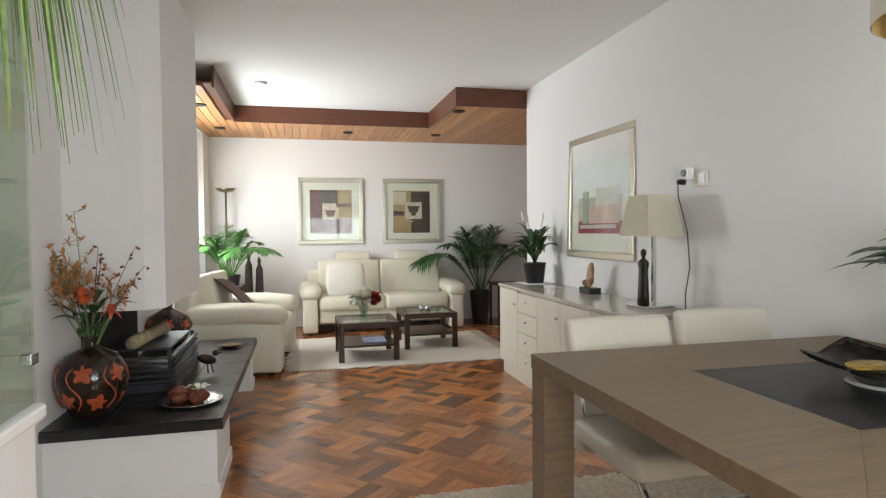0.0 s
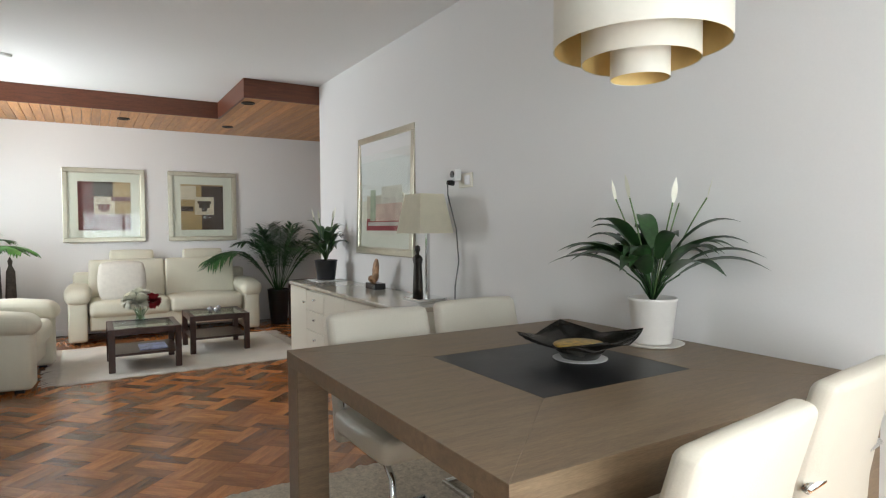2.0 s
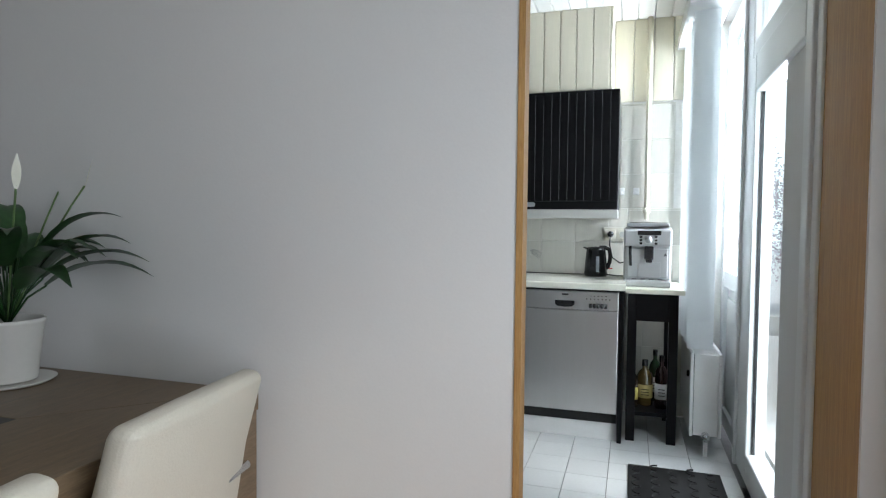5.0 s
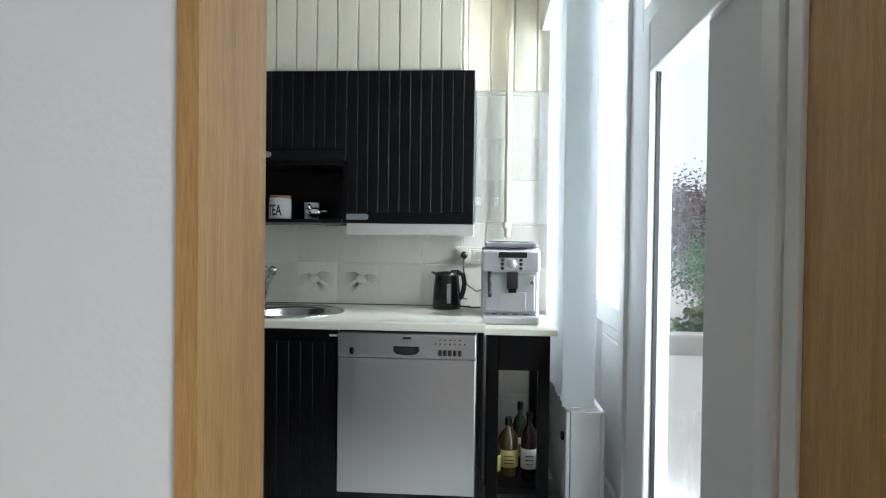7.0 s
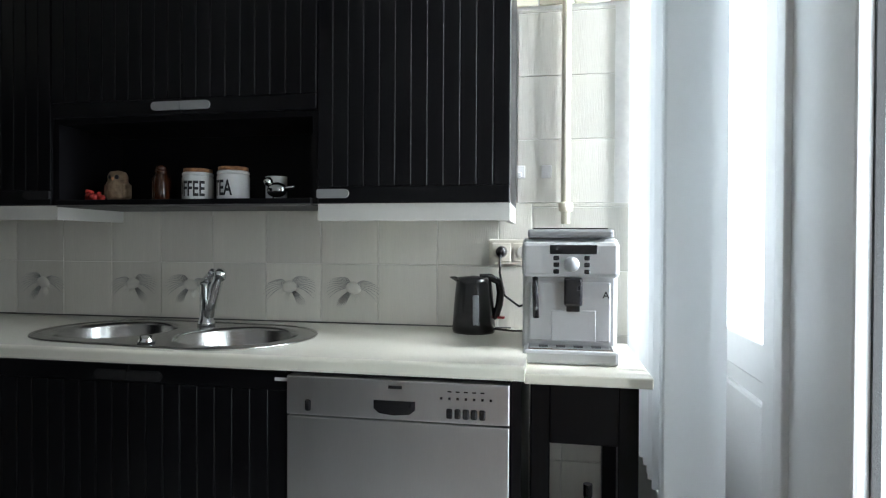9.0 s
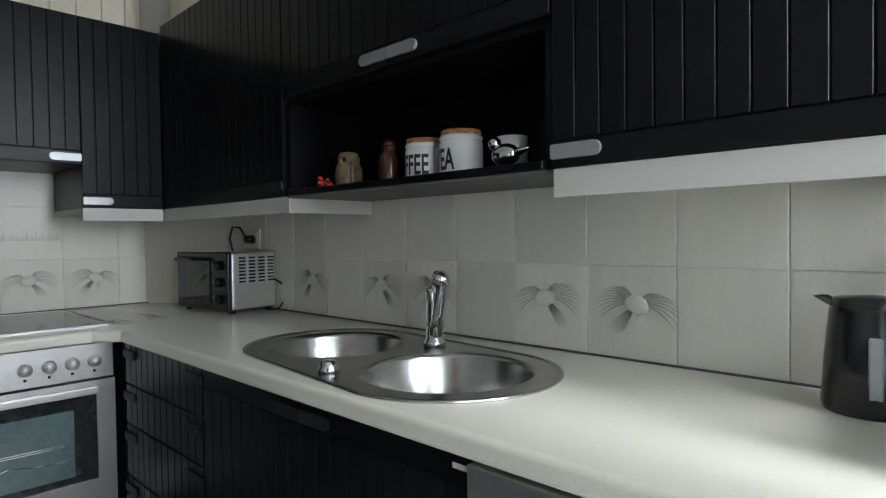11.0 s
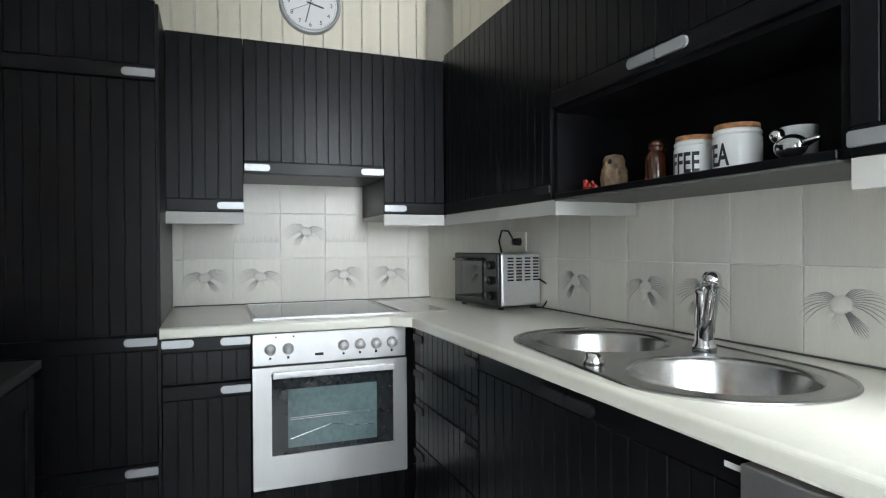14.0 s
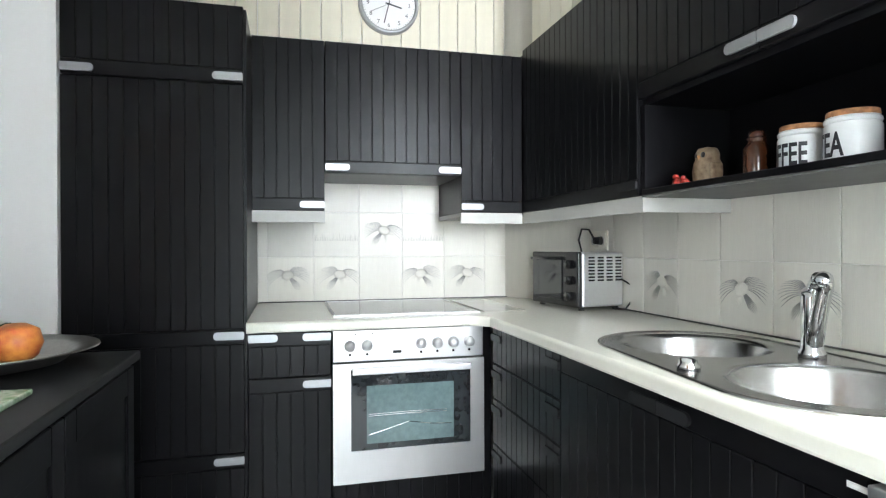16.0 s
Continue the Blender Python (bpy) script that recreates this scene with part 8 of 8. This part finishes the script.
part("lower_rail", tube(bmesh.new(), [(5.12, -1.30, 0.60), (4.2, -1.63, 0.60)], 0.012, 8), RAIL, c)
part("bracket", B(5.12, 5.34, -1.31, -1.29, 0.50, 0.545, 0.004), RAIL, c)

# plain white overcast sky far beyond the garden
def overcast(name, points):
    m = bpy.data.materials.get("overcast_white")
    if m is None:
        m = bpy.data.materials.new("overcast_white")
        m.use_nodes = True
        nt = m.node_tree
        nt.nodes.remove(nt.nodes["Principled BSDF"])
        em = nt.nodes.new("ShaderNodeEmission")
        em.inputs["Color"].default_value, em.inputs["Strength"].default_value = (0.97, 0.985, 1.0, 1), 2.6
        nt.links.new(em.outputs[0], nt.nodes["Material Output"].inputs["Surface"])
    bm = bmesh.new()
    bm.faces.new([bm.verts.new(p) for p in points])
    structure(name, bm, m, "plain white overcast sky beyond the gardens", "sky")


overcast("backdrop", [(90, -90, -5), (90, 40, -5), (90, 40, 70), (90, -90, 70)])
overcast("backdrop", [(-60, -90, -5), (90, -90, -5), (90, -90, 70), (-60, -90, 70)])


# ---- parquet blocks ----
fl = bpy.data.objects["floor"]
BL, BW, BN = 0.25, 0.0833, 3
pm = bmesh.new()
box(pm, -BL / 2 + 0.0006, BL / 2 - 0.0006, -BW / 2 + 0.0006, BW / 2 - 0.0006, -0.010, 0.0)
bmesh.ops.transform(pm, matrix=pose(0, 0, 0, 0, 0, 90), verts=pm.verts)
pmesh = bpy.data.meshes.new("parquet_block")
pm.to_mesh(pmesh)
pm.free()
pmesh.materials.append(PARQUET)
rest, near = [], 0
ca = math.cos(radians(45))
rnd = random.Random(11)
spots = []
for i in range(-50, 60):
    for j in range(-50, 60):
        cx0, cy0 = (i * BL - j * BL) * ca + 0.9, (i * BL + j * BL) * ca + 4.0
        for k in range(BN):
            o = (k - 1) * BW
            ang = 45 if (i + j) % 2 else 135
            dx, dy = -math.sin(radians(ang)) * o, math.cos(radians(ang)) * o
            x, y = cx0 + dx, cy0 + dy
            if XL + 0.05 < x < (4.2 if y > 5.5 else XW - 0.02) and YR + 0.05 < y < YB - 0.05:
                spots.append((x, y, ang))
spots.sort(key=lambda s: (s[0] - 0.9) ** 2 + (s[1] - 3.9) ** 2)
for x, y, ang in spots[:300]:
    ob = new("parquet_block", pmesh)
    ob.parent = fl
    ob.matrix_basis = pose(x, y, rnd.uniform(-0.0006, 0.0004), rnd.uniform(-0.12, 0.12), rnd.uniform(-0.12, 0.12), ang - 90)
bm = bmesh.new()
for x, y, ang in spots[300:]:
    m = pose(x, y, rnd.uniform(-0.0006, 0.0004), 0, 0, ang)
    c4 = [m @ Vector(p) for p in ((-BL / 2 + 0.0006, -BW / 2 + 0.0006, 0), (BL / 2 - 0.0006, -BW / 2 + 0.0006, 0), (BL / 2 - 0.0006, BW / 2 - 0.0006, 0), (-BL / 2 + 0.0006, BW / 2 - 0.0006, 0))]
    t4 = [bm.verts.new(p) for p in c4]
    b4 = [bm.verts.new(p + Vector((0, 0, -0.01))) for p in c4]
    bm.faces.new(t4)
    for q in range(4):
        bm.faces.new((t4[q], b4[q], b4[(q + 1) % 4], t4[(q + 1) % 4]))
tagged(part("parquet_rest", bm, PARQUET_FAR, fl, "reddish brown parquet blocks"), kind="stuff")
